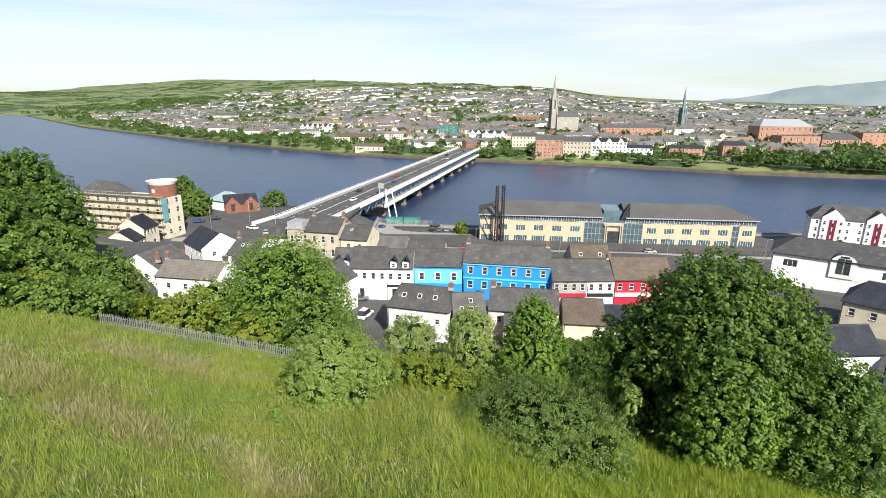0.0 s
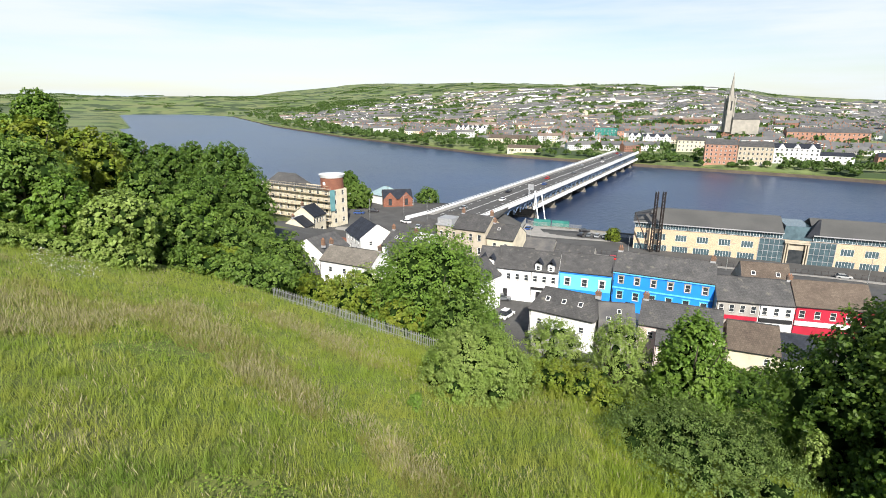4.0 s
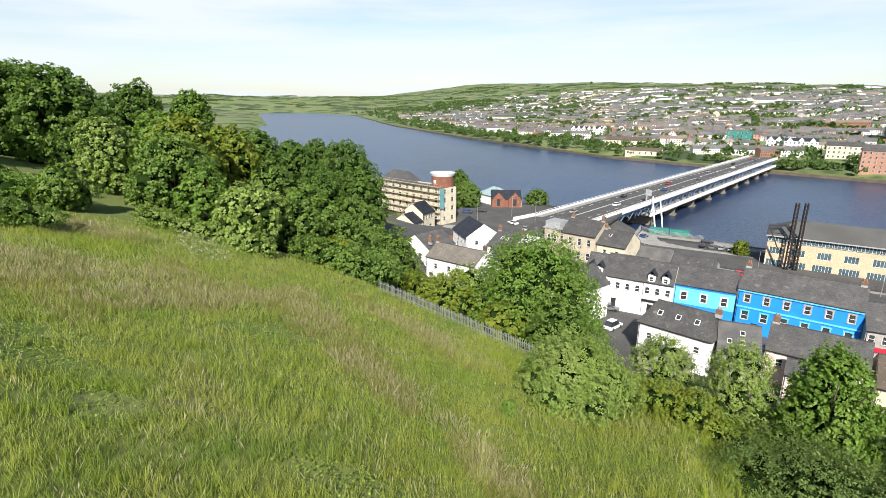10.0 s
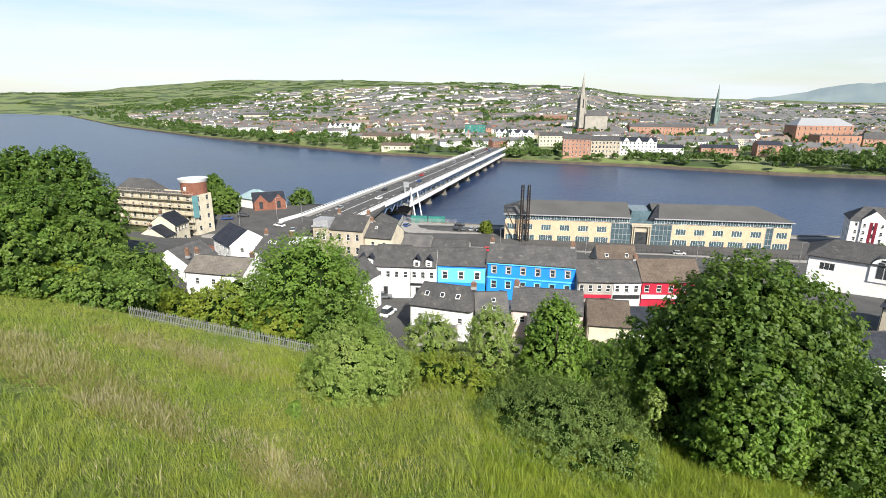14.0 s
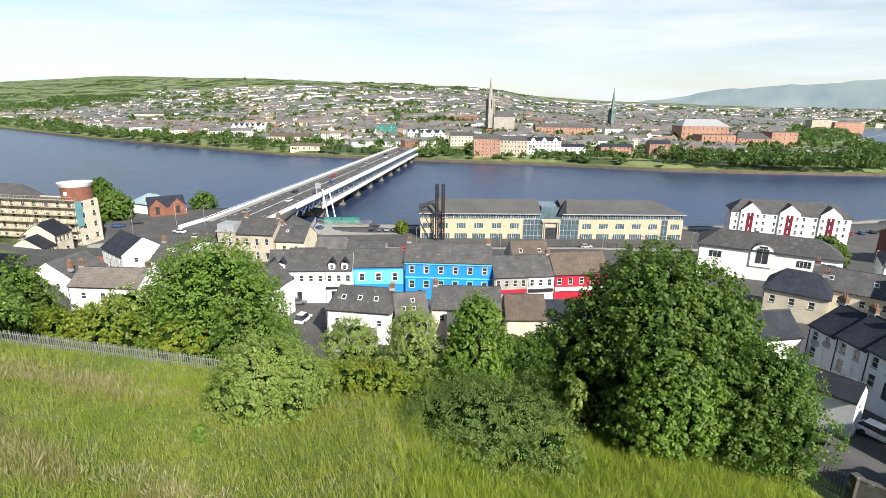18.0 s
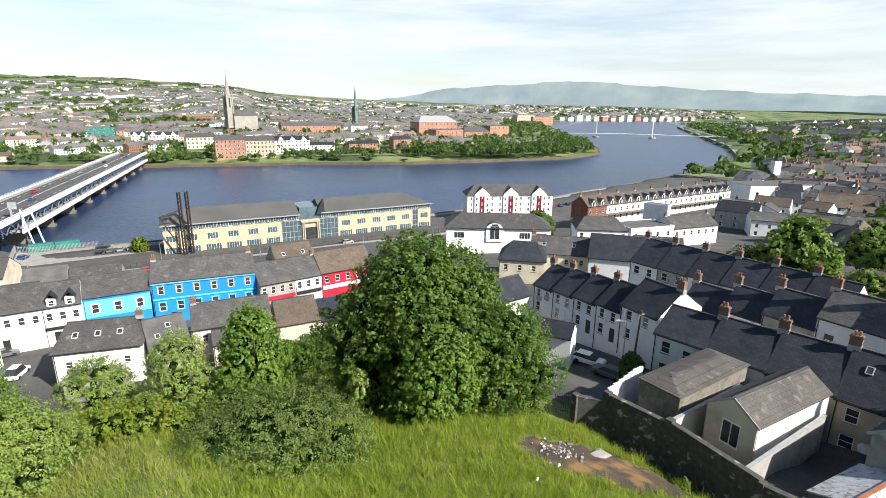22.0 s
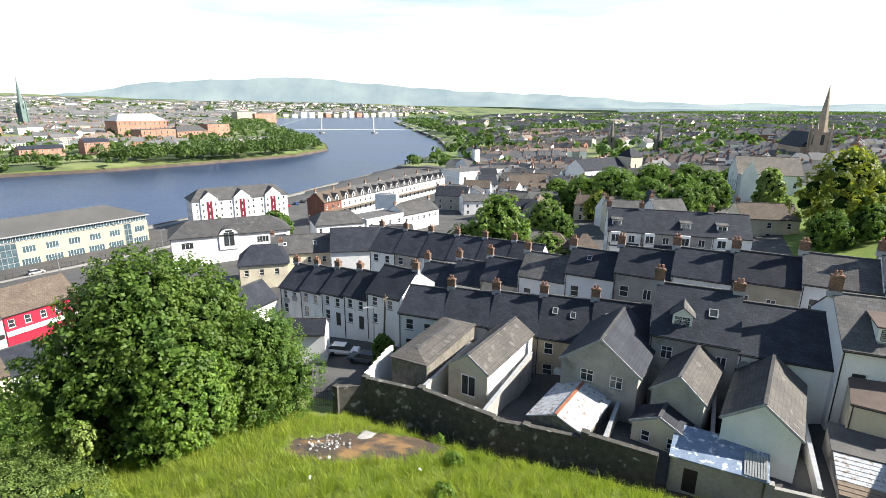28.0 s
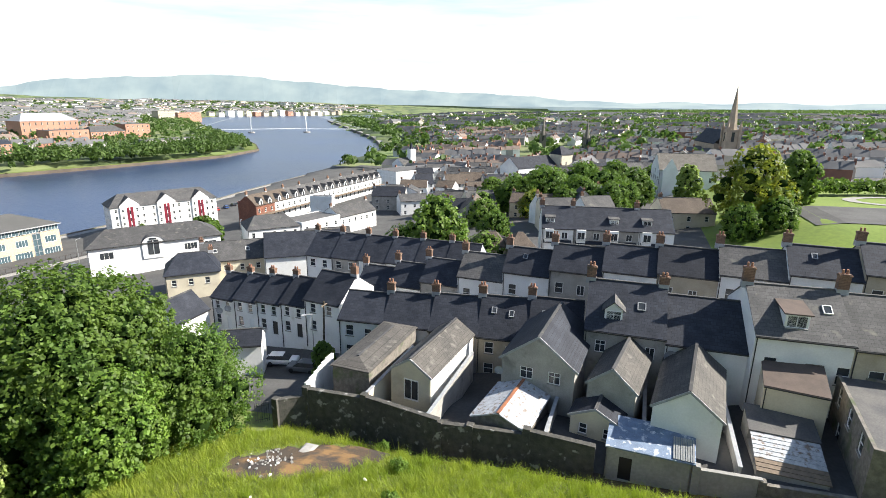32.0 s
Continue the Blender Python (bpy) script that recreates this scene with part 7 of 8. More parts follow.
# ---- woods and trees far off ----
def far_trees(name, spots, label, seed, m, size=1.3, leaves=46):
    rs = np.random.RandomState(seed)
    P = np.array(spots, float)
    z = np.maximum(land(P[:, 0], P[:, 1]), 5.2)
    pts, nrm = [], []
    for (x, y, w, h), zz in zip(P, z):
        k = int(leaves * 2)
        d = rs.normal(0, 1, (k, 3))
        d /= np.linalg.norm(d, axis=1, keepdims=True)
        d[:, 2] = np.abs(d[:, 2]) * 1.1 - 0.25
        lump = 1 + 0.25 * np.sin(d[:, 0] * 5 + x) * np.cos(d[:, 1] * 6 + y)
        pts.append(np.array([x, y, zz + h * 0.45]) + d * np.array([w / 2, w / 2, h * 0.52]) * (lump * rs.uniform(0.75, 1.0, k))[:, None])
        nrm.append(d)
    V, Q = leaf_quads(np.concatenate(pts), np.concatenate(nrm), size, rs)
    return tagged(new(name, array_mesh(name, V, Q, (m,))), label, "trees", kind="stuff")


rng = random.Random(9)
lines = []
for k in range(64):
    f = k / 63
    lines.append((255 + 250 * f + rng.uniform(-3, 3), 438 - 60 * math.sin(f * 2.4) + 55 * f * f + rng.uniform(-3, 8), rng.uniform(10, 15), rng.uniform(11, 16)))
    lines.append((262 + 235 * f + rng.uniform(-3, 3), 452 - 50 * math.sin(f * 2.4) + 55 * f * f + rng.uniform(-3, 8), rng.uniform(10, 15), rng.uniform(11, 17)))
for k in range(26):
    lines.append((150 + k * 5 + rng.uniform(-2, 2), 487 - k * 1.7 + rng.uniform(-3, 3), rng.uniform(5, 9), rng.uniform(6, 9)))
for k in range(30):
    lines.append((20 + k * 2.2 + rng.uniform(-2, 2), 512 + rng.uniform(-6, 14), rng.uniform(4, 7), rng.uniform(4, 6)))
for k in range(70):
    f = k / 69
    lines.append((-60 - 560 * f + rng.uniform(-6, 6), 545 + 190 * f + 330 * f * f + rng.uniform(18, 46), rng.uniform(9, 15), rng.uniform(9, 14)))
for (x0, y0), (x1, y1) in zip(FAR_BANK[3:15], FAR_BANK[4:16]):
    n = int(math.hypot(x1 - x0, y1 - y0) / 6)
    ux, uy = (x1 - x0) / max(n, 1), (y1 - y0) / max(n, 1)
    dl = math.hypot(ux, uy)
    for k in range(n):
        if rng.random() < 0.62:
            off = rng.uniform(9, 24)
            lines.append((x0 + ux * k - uy / dl * off, y0 + uy * k + ux / dl * off, rng.uniform(4, 9), rng.uniform(3.5, 8)))
far_trees("waterside_trees", lines, "leafy trees along the far promenade", 1, LEAF_FAR, 1.1, 60)
woods = []
while len(woods) < 4300:
    x, y = rng.uniform(-1500, 3200), rng.uniform(470, 2700)
    d, far = bank_dist(np.array([x]), np.array([y]), FAR_BANK)
    az = math.degrees(math.atan2(-x, y))
    if not far[0] or d[0] < 30 or az > 46 or az < -62:
        continue
    wv = float(wooded(x, y))
    if wv > 0.5 or rng.random() < 0.22 or (12 < az < 40 and 260 < d[0] < 1000 and wv > -0.25) or (az > 24 and d[0] > 350 and rng.random() < 0.5):
        s = 1 + d[0] / 1500
        woods.append((x, y, rng.uniform(8, 14) * s, rng.uniform(7, 12)))
far_trees("far_woods", woods, "scattered woods and garden trees across the hill", 2, LEAF_FAR, 2.7, 13)
gardens = []
while len(gardens) < 3600:
    x, y = rng.uniform(-900, 1150), rng.uniform(485, 1500)
    d, far = bank_dist(np.array([x]), np.array([y]), FAR_BANK)
    if far[0] and d[0] > 22:
        gardens.append((x, y, rng.uniform(6, 11), rng.uniform(6, 12)))
far_trees("garden_trees", gardens, "small garden and street trees among the terraces", 4, LEAF_FAR, 1.5, 12)
hedges = []
while len(hedges) < 3000:
    x, y = rng.uniform(-3700, 900), rng.uniform(1100, 3900)
    d, far = bank_dist(np.array([x]), np.array([y]), FAR_BANK)
    if (not far[0] or d[0] < 300) and not (x < -1300 and math.hypot(x, y) > 2900):
        continue
    a = rng.choice((0.3, 0.3, 1.8, 1.2))
    for k in range(rng.randint(5, 14)):
        hedges.append((x + 13 * k * math.cos(a), y + 13 * k * math.sin(a), rng.uniform(12, 19), rng.uniform(5, 10)))
far_trees("field_hedges", hedges, "dark hedgerows between the hill fields", 5, LEAF_FAR, 3.2, 7)
woods = []
while len(woods) < 4600:
    x, y = rng.choice((rng.uniform(300, 1300), rng.uniform(240, 4300))), rng.uniform(-1700, 1900)
    d, nf = bank_dist(np.array([x]), np.array([y]), NEAR_BANK)
    if nf[0] or d[0] < 14 or math.hypot(x, y) < 330:
        continue
    wv = float(wooded(x + 300, y))
    if math.degrees(math.atan2(-x, y)) > -56 and x < 1500:
        continue
    if x > 1300 and rng.random() < 0.2:
        continue
    if wv > 0.18 or rng.random() < 0.3 or d[0] < 90 or x > 1200:
        s = 1 + max(0, x - 600) / 700
        woods.append((x, y, rng.uniform(9, 14) * s, rng.uniform(9, 14)))
far_trees("valley_woods", woods, "broad-leaved woods between the valley streets", 3, LEAF_FAR, 2.6, 12)

# ---- trees near the field ----
def shrub_row(a, b, w, h, m, seed, label, count, leaf, name="hedge"):
    """A ragged hedge from a to b."""
    rs = random.Random(seed)
    a, b = Vector((a[0], a[1], 0)), Vector((b[0], b[1], 0))
    c = (a + b) / 2
    z0 = ground(c.x, c.y)
    bl = []
    n = max(4, int((b - a).length / (w * 0.35)))
    for i in range(n + 1):
        p = a.lerp(b, i / n)
        z = ground(p.x, p.y) - z0
        k = rs.uniform(0.75, 1.15)
        bl.append((p.x - c.x + rs.uniform(-0.3, 0.3), p.y - c.y + rs.uniform(-0.3, 0.3), z + h * 0.42 * k + 0.3, w * 0.5 * k, w * 0.5 * k, h * 0.52 * k))
    t = thing(name, pose(c.x, c.y, z0), label, "hedge")
    low = min(q[2] for q in bl)
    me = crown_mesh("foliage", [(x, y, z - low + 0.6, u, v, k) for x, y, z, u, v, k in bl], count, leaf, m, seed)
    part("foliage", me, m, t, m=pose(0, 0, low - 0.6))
    q = MB()
    for i in range(5):
        p = a.lerp(b, (i + 0.5) / 5) - c
        zz = ground(p.x + c.x, p.y + c.y) - z0
        q.tube(p.x, p.y, zz - 0.4, zz + h * 0.5, 0.06, 0.03, 6)
    part("stems", q, BARK, t)
    return t


tree(24.4, 40.2, 19.8, 16.6, LEAF_BROAD, 1, "big broad-crowned green walnut tree", 105000, 0.155, n=52, low=0.03, small=0.8)
tree(21.8, 33.8, 8.0, 8.0, LEAF_LIGHT, 7, "bright green sycamore in front of the big tree", 32000, 0.125, n=22, low=0.04)
tree(29.4, 33.8, 10.2, 10.2, LEAF_DARK, 8, "dense small-leaved dark tree beside the wall", 34000, 0.10, n=24, low=0.04)
tree(16.4, 38.0, 3.0, 5.4, LEAF_SILVER, 9, "upright young shrub in the shade", 5000, 0.09, name="bush", n=12, low=0.05, cone=0.3)
tree(7.4, 32.3, 14.0, 2.8, LEAF_OLIVE, 2, "low round grey-green willow bush", 92000, 0.066, name="bush", n=60, low=0.03, small=0.66, shoots=0.35, slim=0.8, droop=-0.5)
tree(-7.6, 35.4, 8.8, 4.8, LEAF_SILVER, 3, "silvery willow bush with pale shoots", 72000, 0.085, name="bush", n=48, low=0.03, small=0.66, shoots=0.6, slim=0.6, droop=-1.1)
tree(8.6, 42.2, 7.4, 13.8, LEAF_LIGHT, 4, "bright green young ash tree", 30000, 0.115, n=34, low=0.06, cone=0.25, small=0.75)
tree(3.2, 44.0, 7.2, 10.8, LEAF_SILVER, 10, "grey-green young poplar tree", 30000, 0.105, n=34, low=0.06, small=0.75, shoots=0.5, slim=0.5, droop=-0.9)
tree(-2.6, 47.0, 7.4, 8.8, LEAF_SILVER, 11, "grey-leaved willow shrub on the slope", 26000, 0.105, name="bush", n=32, low=0.05, small=0.75, shoots=0.5, slim=0.5, droop=-0.9)
shrub_row((-5.0, 38.5), (8.5, 38.8), 3.2, 3.0, LEAF_YELLOW, 12, "tangled bramble hedge along the field's edge", 16000, 0.09)
tree(-18.8, 58.6, 17.6, 15.2, LEAF_LIGHT, 5, "spreading light green ash tree", 70000, 0.135, n=46, low=0.06, small=0.82, shoots=0.5)
tree(-13.6, 51.5, 8.6, 8.0, LEAF_MID, 14, "dark hawthorn bush beside the fence", 15000, 0.11, name="bush", n=18, low=0.04)
tree(-27.0, 57.5, 9.6, 8.0, LEAF_SILVER, 15, "grey elder bush below the field", 11000, 0.13, name="bush", n=16, low=0.04)
tree(-20.0, 52.0, 6.5, 4.6, LEAF_YELLOW, 16, "yellow-green bush behind the fence", 9000, 0.12, name="bush", n=14, low=0.04)
WOOD_TREES = [(-124, 40, 15, 18.5, LEAF_DARK), (-107, 33, 11, 13.5, LEAF_SILVER), (-125, 51, 17, 18.5, LEAF_DARK), (-115, 57, 18, 20, LEAF_DARK), (-128, 80, 16, 22.5, LEAF_DARK), (-127, 95, 14, 25, LEAF_LIGHT),
              (-88, 49, 9.5, 12.5, LEAF_SILVER), (-80, 57.5, 13, 16, LEAF_YELLOW), (-68, 47, 12.3, 12.5, LEAF_MID), (-87, 72, 14, 16.5, LEAF_YELLOW), (-96, 88, 13.5, 17.6, LEAF_DARK), (-105, 108, 14, 18, LEAF_DARK),
              (-104, 129, 20, 22, LEAF_DARK), (-117, 131, 12, 21, LEAF_DARK), (-78, 89, 15, 12, LEAF_DARK), (-79, 75, 11.5, 11, LEAF_MID), (-75, 97, 14.5, 14.5, LEAF_DARK), (-61, 46, 7, 9.2, LEAF_LIGHT),
              (-53.4, 46.6, 9.4, 8.6, LEAF_SILVER), (-53.3, 55, 10, 9, LEAF_MID), (-50.4, 63, 13, 9.5, LEAF_MID), (-51, 75, 13, 12, LEAF_MID), (-70.8, 33.8, 5.8, 5.2, LEAF_MID), (-41.2, 57.5, 9.5, 6.5, LEAF_MID),
              (-45.1, 53.0, 8.4, 4.6, LEAF_YELLOW), (-62, 66, 12, 11, LEAF_LIGHT), (-95, 64, 13, 16, LEAF_LIGHT), (-64, 82, 12, 12, LEAF_MID), (-140, 62, 16, 20, LEAF_DARK), (-138, 30, 15, 17, LEAF_DARK)]
for i, (x, y, w, h, m) in enumerate(WOOD_TREES):
    small = h < 7
    tree(x, y, w * 1.06, h, m, 40 + i, {LEAF_DARK.name: "tall dark broad-leaved tree in the wood", LEAF_MID.name: "rounded green tree in the hillside wood", LEAF_LIGHT.name: "bright green tree in the hillside wood",
         LEAF_SILVER.name: "pale silvery tree in the hillside wood", LEAF_YELLOW.name: "yellow-green tree in the hillside wood"}[m.name], int(min(15000, 7000 + 45 * w * h)), 0.29 if h > 14 else 0.2, name="bush" if small else "tree", n=34, small=0.8, low=0.04, rot=i * 40,
         droop=0.8 if i == 3 else 0.0)
shrub_row((-36, 58), (-26, 53.5), 5.0, 5.2, LEAF_YELLOW, 17, "yellow-green thicket behind the fence", 13000, 0.14, name="thicket")
shrub_row((-47, 49.5), (-36, 51.5), 4.5, 4.2, LEAF_MID, 18, "green thicket at the field's edge", 12000, 0.14, name="thicket")
shrub_row((-64, 40), (-48, 44.5), 3.6, 2.4, LEAF_SILVER, 19, "flowering bramble bank below the wood", 12000, 0.12, name="thicket")
shrub_row((-104, 24), (-72, 29), 6.0, 3.6, LEAF_LIGHT, 20, "bright bracken thicket below the wood", 15000, 0.16, name="thicket")
shrub_row((-66, 16), (-58, 26), 4.0, 2.6, LEAF_MID, 21, "dark bramble patch beside the path", 9000, 0.13, name="thicket")
shrub_row((-82, 30), (-72, 36.5), 4.0, 3.0, LEAF_MID, 22, "bramble thicket by the small tree", 8000, 0.13, name="thicket")
# two rows of dark scrub added to stand in for the hollow's shade
shrub_row((14, 66), (34, 66), 6, 3.6, LEAF_DARK, 28, "added dark scrub standing in for shade below the yards", 10000, 0.17, name="thicket")
shrub_row((10, 56), (30, 55), 7, 3.8, LEAF_DARK, 24, "added dark scrub standing in for shade behind the yards", 12000, 0.16, name="thicket")
shrub_row((-14, 66), (8, 62), 6, 3.6, LEAF_DARK, 25, "dark scrub below the young trees", 12000, 0.16, name="thicket")
# trees among the streets
STREET_TREES = [(-101, 202, 11, 15, LEAF_DARK), (-93.5, 196, 12, 10.5, LEAF_MID), (-70.5, 218, 12, 7, LEAF_MID), (-104, 197, 9.6, 13, LEAF_MID), (104, 40.5, 15, 15.5, LEAF_MID), (92, 31.4, 5.5, 9.6, LEAF_LIGHT),
                (99.4, 28, 9, 7.5, LEAF_MID), (103.5, 48.4, 11.5, 8.5, LEAF_DARK), (184, 30, 22, 14.5, LEAF_DARK), (184.6, 42, 15, 13, LEAF_MID), (182, 12, 20, 13, LEAF_DARK), (206, 21, 17, 14, LEAF_DARK), (173, 4, 13, 9, LEAF_DARK),
                (133, -24, 17, 19, LEAF_YELLOW), (122, -21, 9, 8, LEAF_DARK), (125, -28, 9, 7, LEAF_DARK), (141, -30, 9, 8, LEAF_MID), (230, 40, 15, 13, LEAF_DARK), (222, 10, 15, 13, LEAF_DARK), (240, 24, 16, 13, LEAF_DARK), (236, -4, 13, 11, LEAF_MID), (252, 12, 14, 12, LEAF_DARK), (178, 40, 14, 13, LEAF_DARK), (193, 36, 14, 14, LEAF_DARK), (150, -36, 10, 14, LEAF_MID), (179, -14, 9, 14, LEAF_SILVER), (83.7, 90, 4, 7, LEAF_YELLOW), (117, 121, 11, 11, LEAF_DARK), (166, 32, 11, 9, LEAF_YELLOW), (172, 51, 12, 9, LEAF_MID), (156, 20, 13, 10, LEAF_DARK),
                (196, 2, 15, 12, LEAF_DARK), (170, 18, 16, 12, LEAF_DARK), (160, 8, 13, 10, LEAF_DARK), (190, 52, 14, 12, LEAF_MID), (150, 44, 12, 9, LEAF_MID), (215, 34, 16, 13, LEAF_DARK), (142, 12, 9, 7, LEAF_MID), (128, 34, 10, 8, LEAF_DARK), (122, 50, 10, 8, LEAF_MID), (119, 8, 8, 6, LEAF_MID), (25, 196, 4.5, 5, LEAF_MID), (8, 199, 6, 5, LEAF_YELLOW), (140, 176, 4, 4.5, LEAF_DARK), (48.5, 33.4, 3.6, 4.2, LEAF_DARK), (127, 128, 8, 8, LEAF_DARK), (158, 173, 5, 6, LEAF_MID)]
for i, (x, y, w, h, m) in enumerate(STREET_TREES):
    tree(x, y, w, h, m, 90 + i, {LEAF_DARK.name: "dark green tree between the houses", LEAF_MID.name: "green garden tree between the houses", LEAF_LIGHT.name: "bright green garden tree", LEAF_SILVER.name: "pale leafy tree by the villa", LEAF_YELLOW.name: "golden green tree near the park"}[m.name] + (" in leaf" if m is LEAF_LIGHT else ""),
         int(min(9500, 3400 + 36 * w * h)), 0.32 if h > 9 else 0.2, n=30, small=0.8, low=0.05, rot=i * 50)
# two more dark rows added where the hollow lies in shade
shrub_row((12, 74), (36, 75), 8, 4.6, LEAF_DARK, 29, "added dark scrub filling the shaded hollow below the yards", 12000, 0.2, name="thicket")
shrub_row((16, 81), (36, 80), 6, 3.6, LEAF_DARK, 30, "added dark thicket standing in for shade behind the houses", 9000, 0.2, name="thicket")
shrub_row((168, -42), (182, -80), 5, 4, LEAF_MID, 26, "clipped hedge along the park", 12000, 0.3)
shrub_row((37.2, 17.0), (36.6, 14.4), 1.6, 2.2, LEAF_LIGHT, 27, "green elder seedling against the wall", 3000, 0.08, name="seedling")

# ---- grass ----
def oval(x, y, cx, cy, a, b, turn):
    c, k = math.cos(radians(turn)), math.sin(radians(turn))
    u, v = (x - cx) * c + (y - cy) * k, -(x - cx) * k + (y - cy) * c
    return (u / a) ** 2 + (v / b) ** 2


def drift(x, y):
    """High where the grass has gone to seed: long pinkish drifts across the slope."""
    f = np.minimum.reduce([oval(x, y, -47, 18, 13, 5, 60), oval(x, y, -37, 25, 8, 4.5, 70), oval(x, y, -31, 33, 8, 2.6, 145), oval(x, y, -19, 26, 6, 2.0, 160), oval(x, y, -60, 30, 7, 4, 60), oval(x, y, -22, 38, 9, 2.2, 165), oval(x, y, -9, 22, 5, 1.6, 150)])
    return 1.25 - f + 0.45 * waves(x, y, 7, 45)


def scatter(x, y):
    v = np.sin(x * 127.1 + y * 311.7) * 43758.5
    return v - np.floor(v)


def nettles(x, y):
    """High in the dark green beds of nettle and bramble."""
    f = np.minimum.reduce([oval(x, y, -33, 11, 8, 4.2, 20), oval(x, y, -27.5, 26, 5, 3, 40), oval(x, y, -23, 11.5, 3, 1.6, 0), oval(x, y, -12, 15, 4, 1.8, 10), oval(x, y, -52, 38.5, 6, 2.4, 160), oval(x, y, -3, 19, 3.5, 1.4, 0)])
    return 1.15 - f + 0.5 * waves(x, y, 4, 46)


def grass(name, count, seed, m, label, tall, width, where, reach=(9, 74), seeded=False, bend=0.42):
    rs = np.random.RandomState(seed)
    P = np.zeros((0, 3))
    while len(P) < count:
        n = count
        r = reach[0] + (reach[1] - reach[0]) * rs.rand(n) ** 0.75
        a = np.radians(rs.uniform(-116, 80, n))
        x, y = -np.sin(a) * r, np.cos(a) * r
        # tufts: blades draw together
        x, y = x + 0.12 * np.sin(x * 9 + 3 * np.sin(y * 5)), y + 0.12 * np.sin(y * 8 + 3 * np.sin(x * 6))
        ok = where(x, y) & (x < 35.8) & ~((x > 31.5) & (y > 28)) & (bare_patch(x, y) > 0.85 + 0.5 * rs.rand(n)) & (wall_shade_strip(x, y) < 0.35 + 0.75 * rs.rand(n) ** 3)
        ok &= y < np.interp(x, [-60, -42, -32, -15, -10, 0, 36], [44, 49, 47.5, 44, 46, 44, 46])
        x, y = x[ok], y[ok]
        z = land(x, y) + (0.16 * waves(x, y, 9, 5) + 0.07 * waves(x, y, 3, 6)) * (x < 31)
        P = np.concatenate([P, np.stack([x, y, z], 1)])
    P = P[:count]
    n = len(P)
    lump = 1 + 0.3 * waves(P[:, 0], P[:, 1], 4.0, 31) + 0.4 * waves(P[:, 0], P[:, 1], 1.5, 32)
    h = tall * rs.uniform(0.5, 1.2, n) * np.clip(lump, 0.35, 1.7)
    way = np.stack([waves(P[:, 0], P[:, 1], 2.2, 33), waves(P[:, 0], P[:, 1], 2.2, 34)], 1)
    lean = rs.normal(0, bend, (n, 2)) + 0.4 * way + np.array([-0.12, 0.1])
    b = rs.uniform(0, 6.28, n)
    s = np.stack([np.cos(b), np.sin(b), 0 * b], 1) * (width * rs.uniform(0.6, 1.3, n))[:, None]
    tip = P + np.stack([lean[:, 0] * h, lean[:, 1] * h, h], 1)
    low = P - np.array([0, 0, 0.08])
    if seeded:
        mid = low + (tip - low) * 0.72
        V = np.stack([low + (tip - low) * 0.5, mid + s, tip, mid - s], 1).reshape(-1, 3)
    else:
        V = np.stack([low - s, low + s, tip], 1).reshape(-1, 3)
    return tagged(new(name, array_mesh(name, V, np.arange(len(V)).reshape(n, -1), (m,))), label, "grass", kind="stuff")


GRASS = leaf_mat("meadow_blades", (0.185, 0.25, 0.036), (0.27, 0.295, 0.06), (0.32, 0.42, 0.045), 0.45, 0.22, stains=((0.125, 0.20, 0.034), 0.56, 0.7, 0.12))
GRASS_LUSH = leaf_mat("lush_blades", (0.175, 0.25, 0.026), (0.26, 0.305, 0.04), (0.33, 0.43, 0.035), 0.5, 0.35)
GRASS_SEED = leaf_mat("seed_heads", (0.35, 0.305, 0.19), (0.29, 0.28, 0.13), (0.36, 0.33, 0.17), 0.4)
GRASS_STRAW = leaf_mat("straw_blades", (0.255, 0.235, 0.085), (0.20, 0.205, 0.06), (0.30, 0.28, 0.08), 0.4)
everywhere = lambda x, y: np.ones(len(x), bool)
grass("meadow_grass", 330000, 61, GRASS, "long green meadow grass on the slope", 0.46, 0.0165, lambda x, y: nettles(x, y) < 0.6)
grass("straw_grass", 80000, 62, GRASS_STRAW, "straw-yellow grass stalks among the green", 0.5, 0.014, lambda x, y: waves(x, y, 14, 41) + 0.5 * drift(x, y) > 0.1)
grass("seed_grass", 26000, 63, GRASS_SEED, "pinkish brown seeding grass in drifts", 0.62, 0.018, lambda x, y: drift(x, y) > 0.1 + 1.3 * scatter(x, y), seeded=True)
grass("seed_grass", 9000, 65, GRASS_SEED, "pale seed heads scattered through the meadow", 0.62, 0.02, lambda x, y: (x < 4) & (waves(x, y, 9, 47) > 0.1), seeded=True)
grass("lush_grass", 165000, 64, GRASS_LUSH, "lush bright grass near the bushes", 0.56, 0.018, lambda x, y: (x > 2) | (oval(x, y, -54, 27, 5, 2.5, 40) < 1) | (oval(x, y, -14, 37, 6, 3, 160) < 1))
grass("tufted_grass", 42000, 66, GRASS_LUSH, "tall coarse grass tufts on the slope", 0.95, 0.02, lambda x, y: (x > 1) & (waves(x, y, 2.6, 51) + 0.6 * waves(x, y, 1.1, 52) > 0.42), bend=0.3)
grass("tufted_grass", 40000, 67, GRASS, "knee-high grass tufts in the meadow", 0.72, 0.018, lambda x, y: (x <= 1) & (waves(x, y, 3.4, 53) + 0.6 * waves(x, y, 1.3, 54) > 0.45), bend=0.3)
DOCK = leaf_mat("weed_leaves", (0.14, 0.215, 0.032), (0.185, 0.25, 0.038), (0.19, 0.34, 0.04))
PALE_FLOWER = leaf_mat("bramble_flower", (0.55, 0.55, 0.47), (0.45, 0.46, 0.36), (0.4, 0.4, 0.3), 0.3)


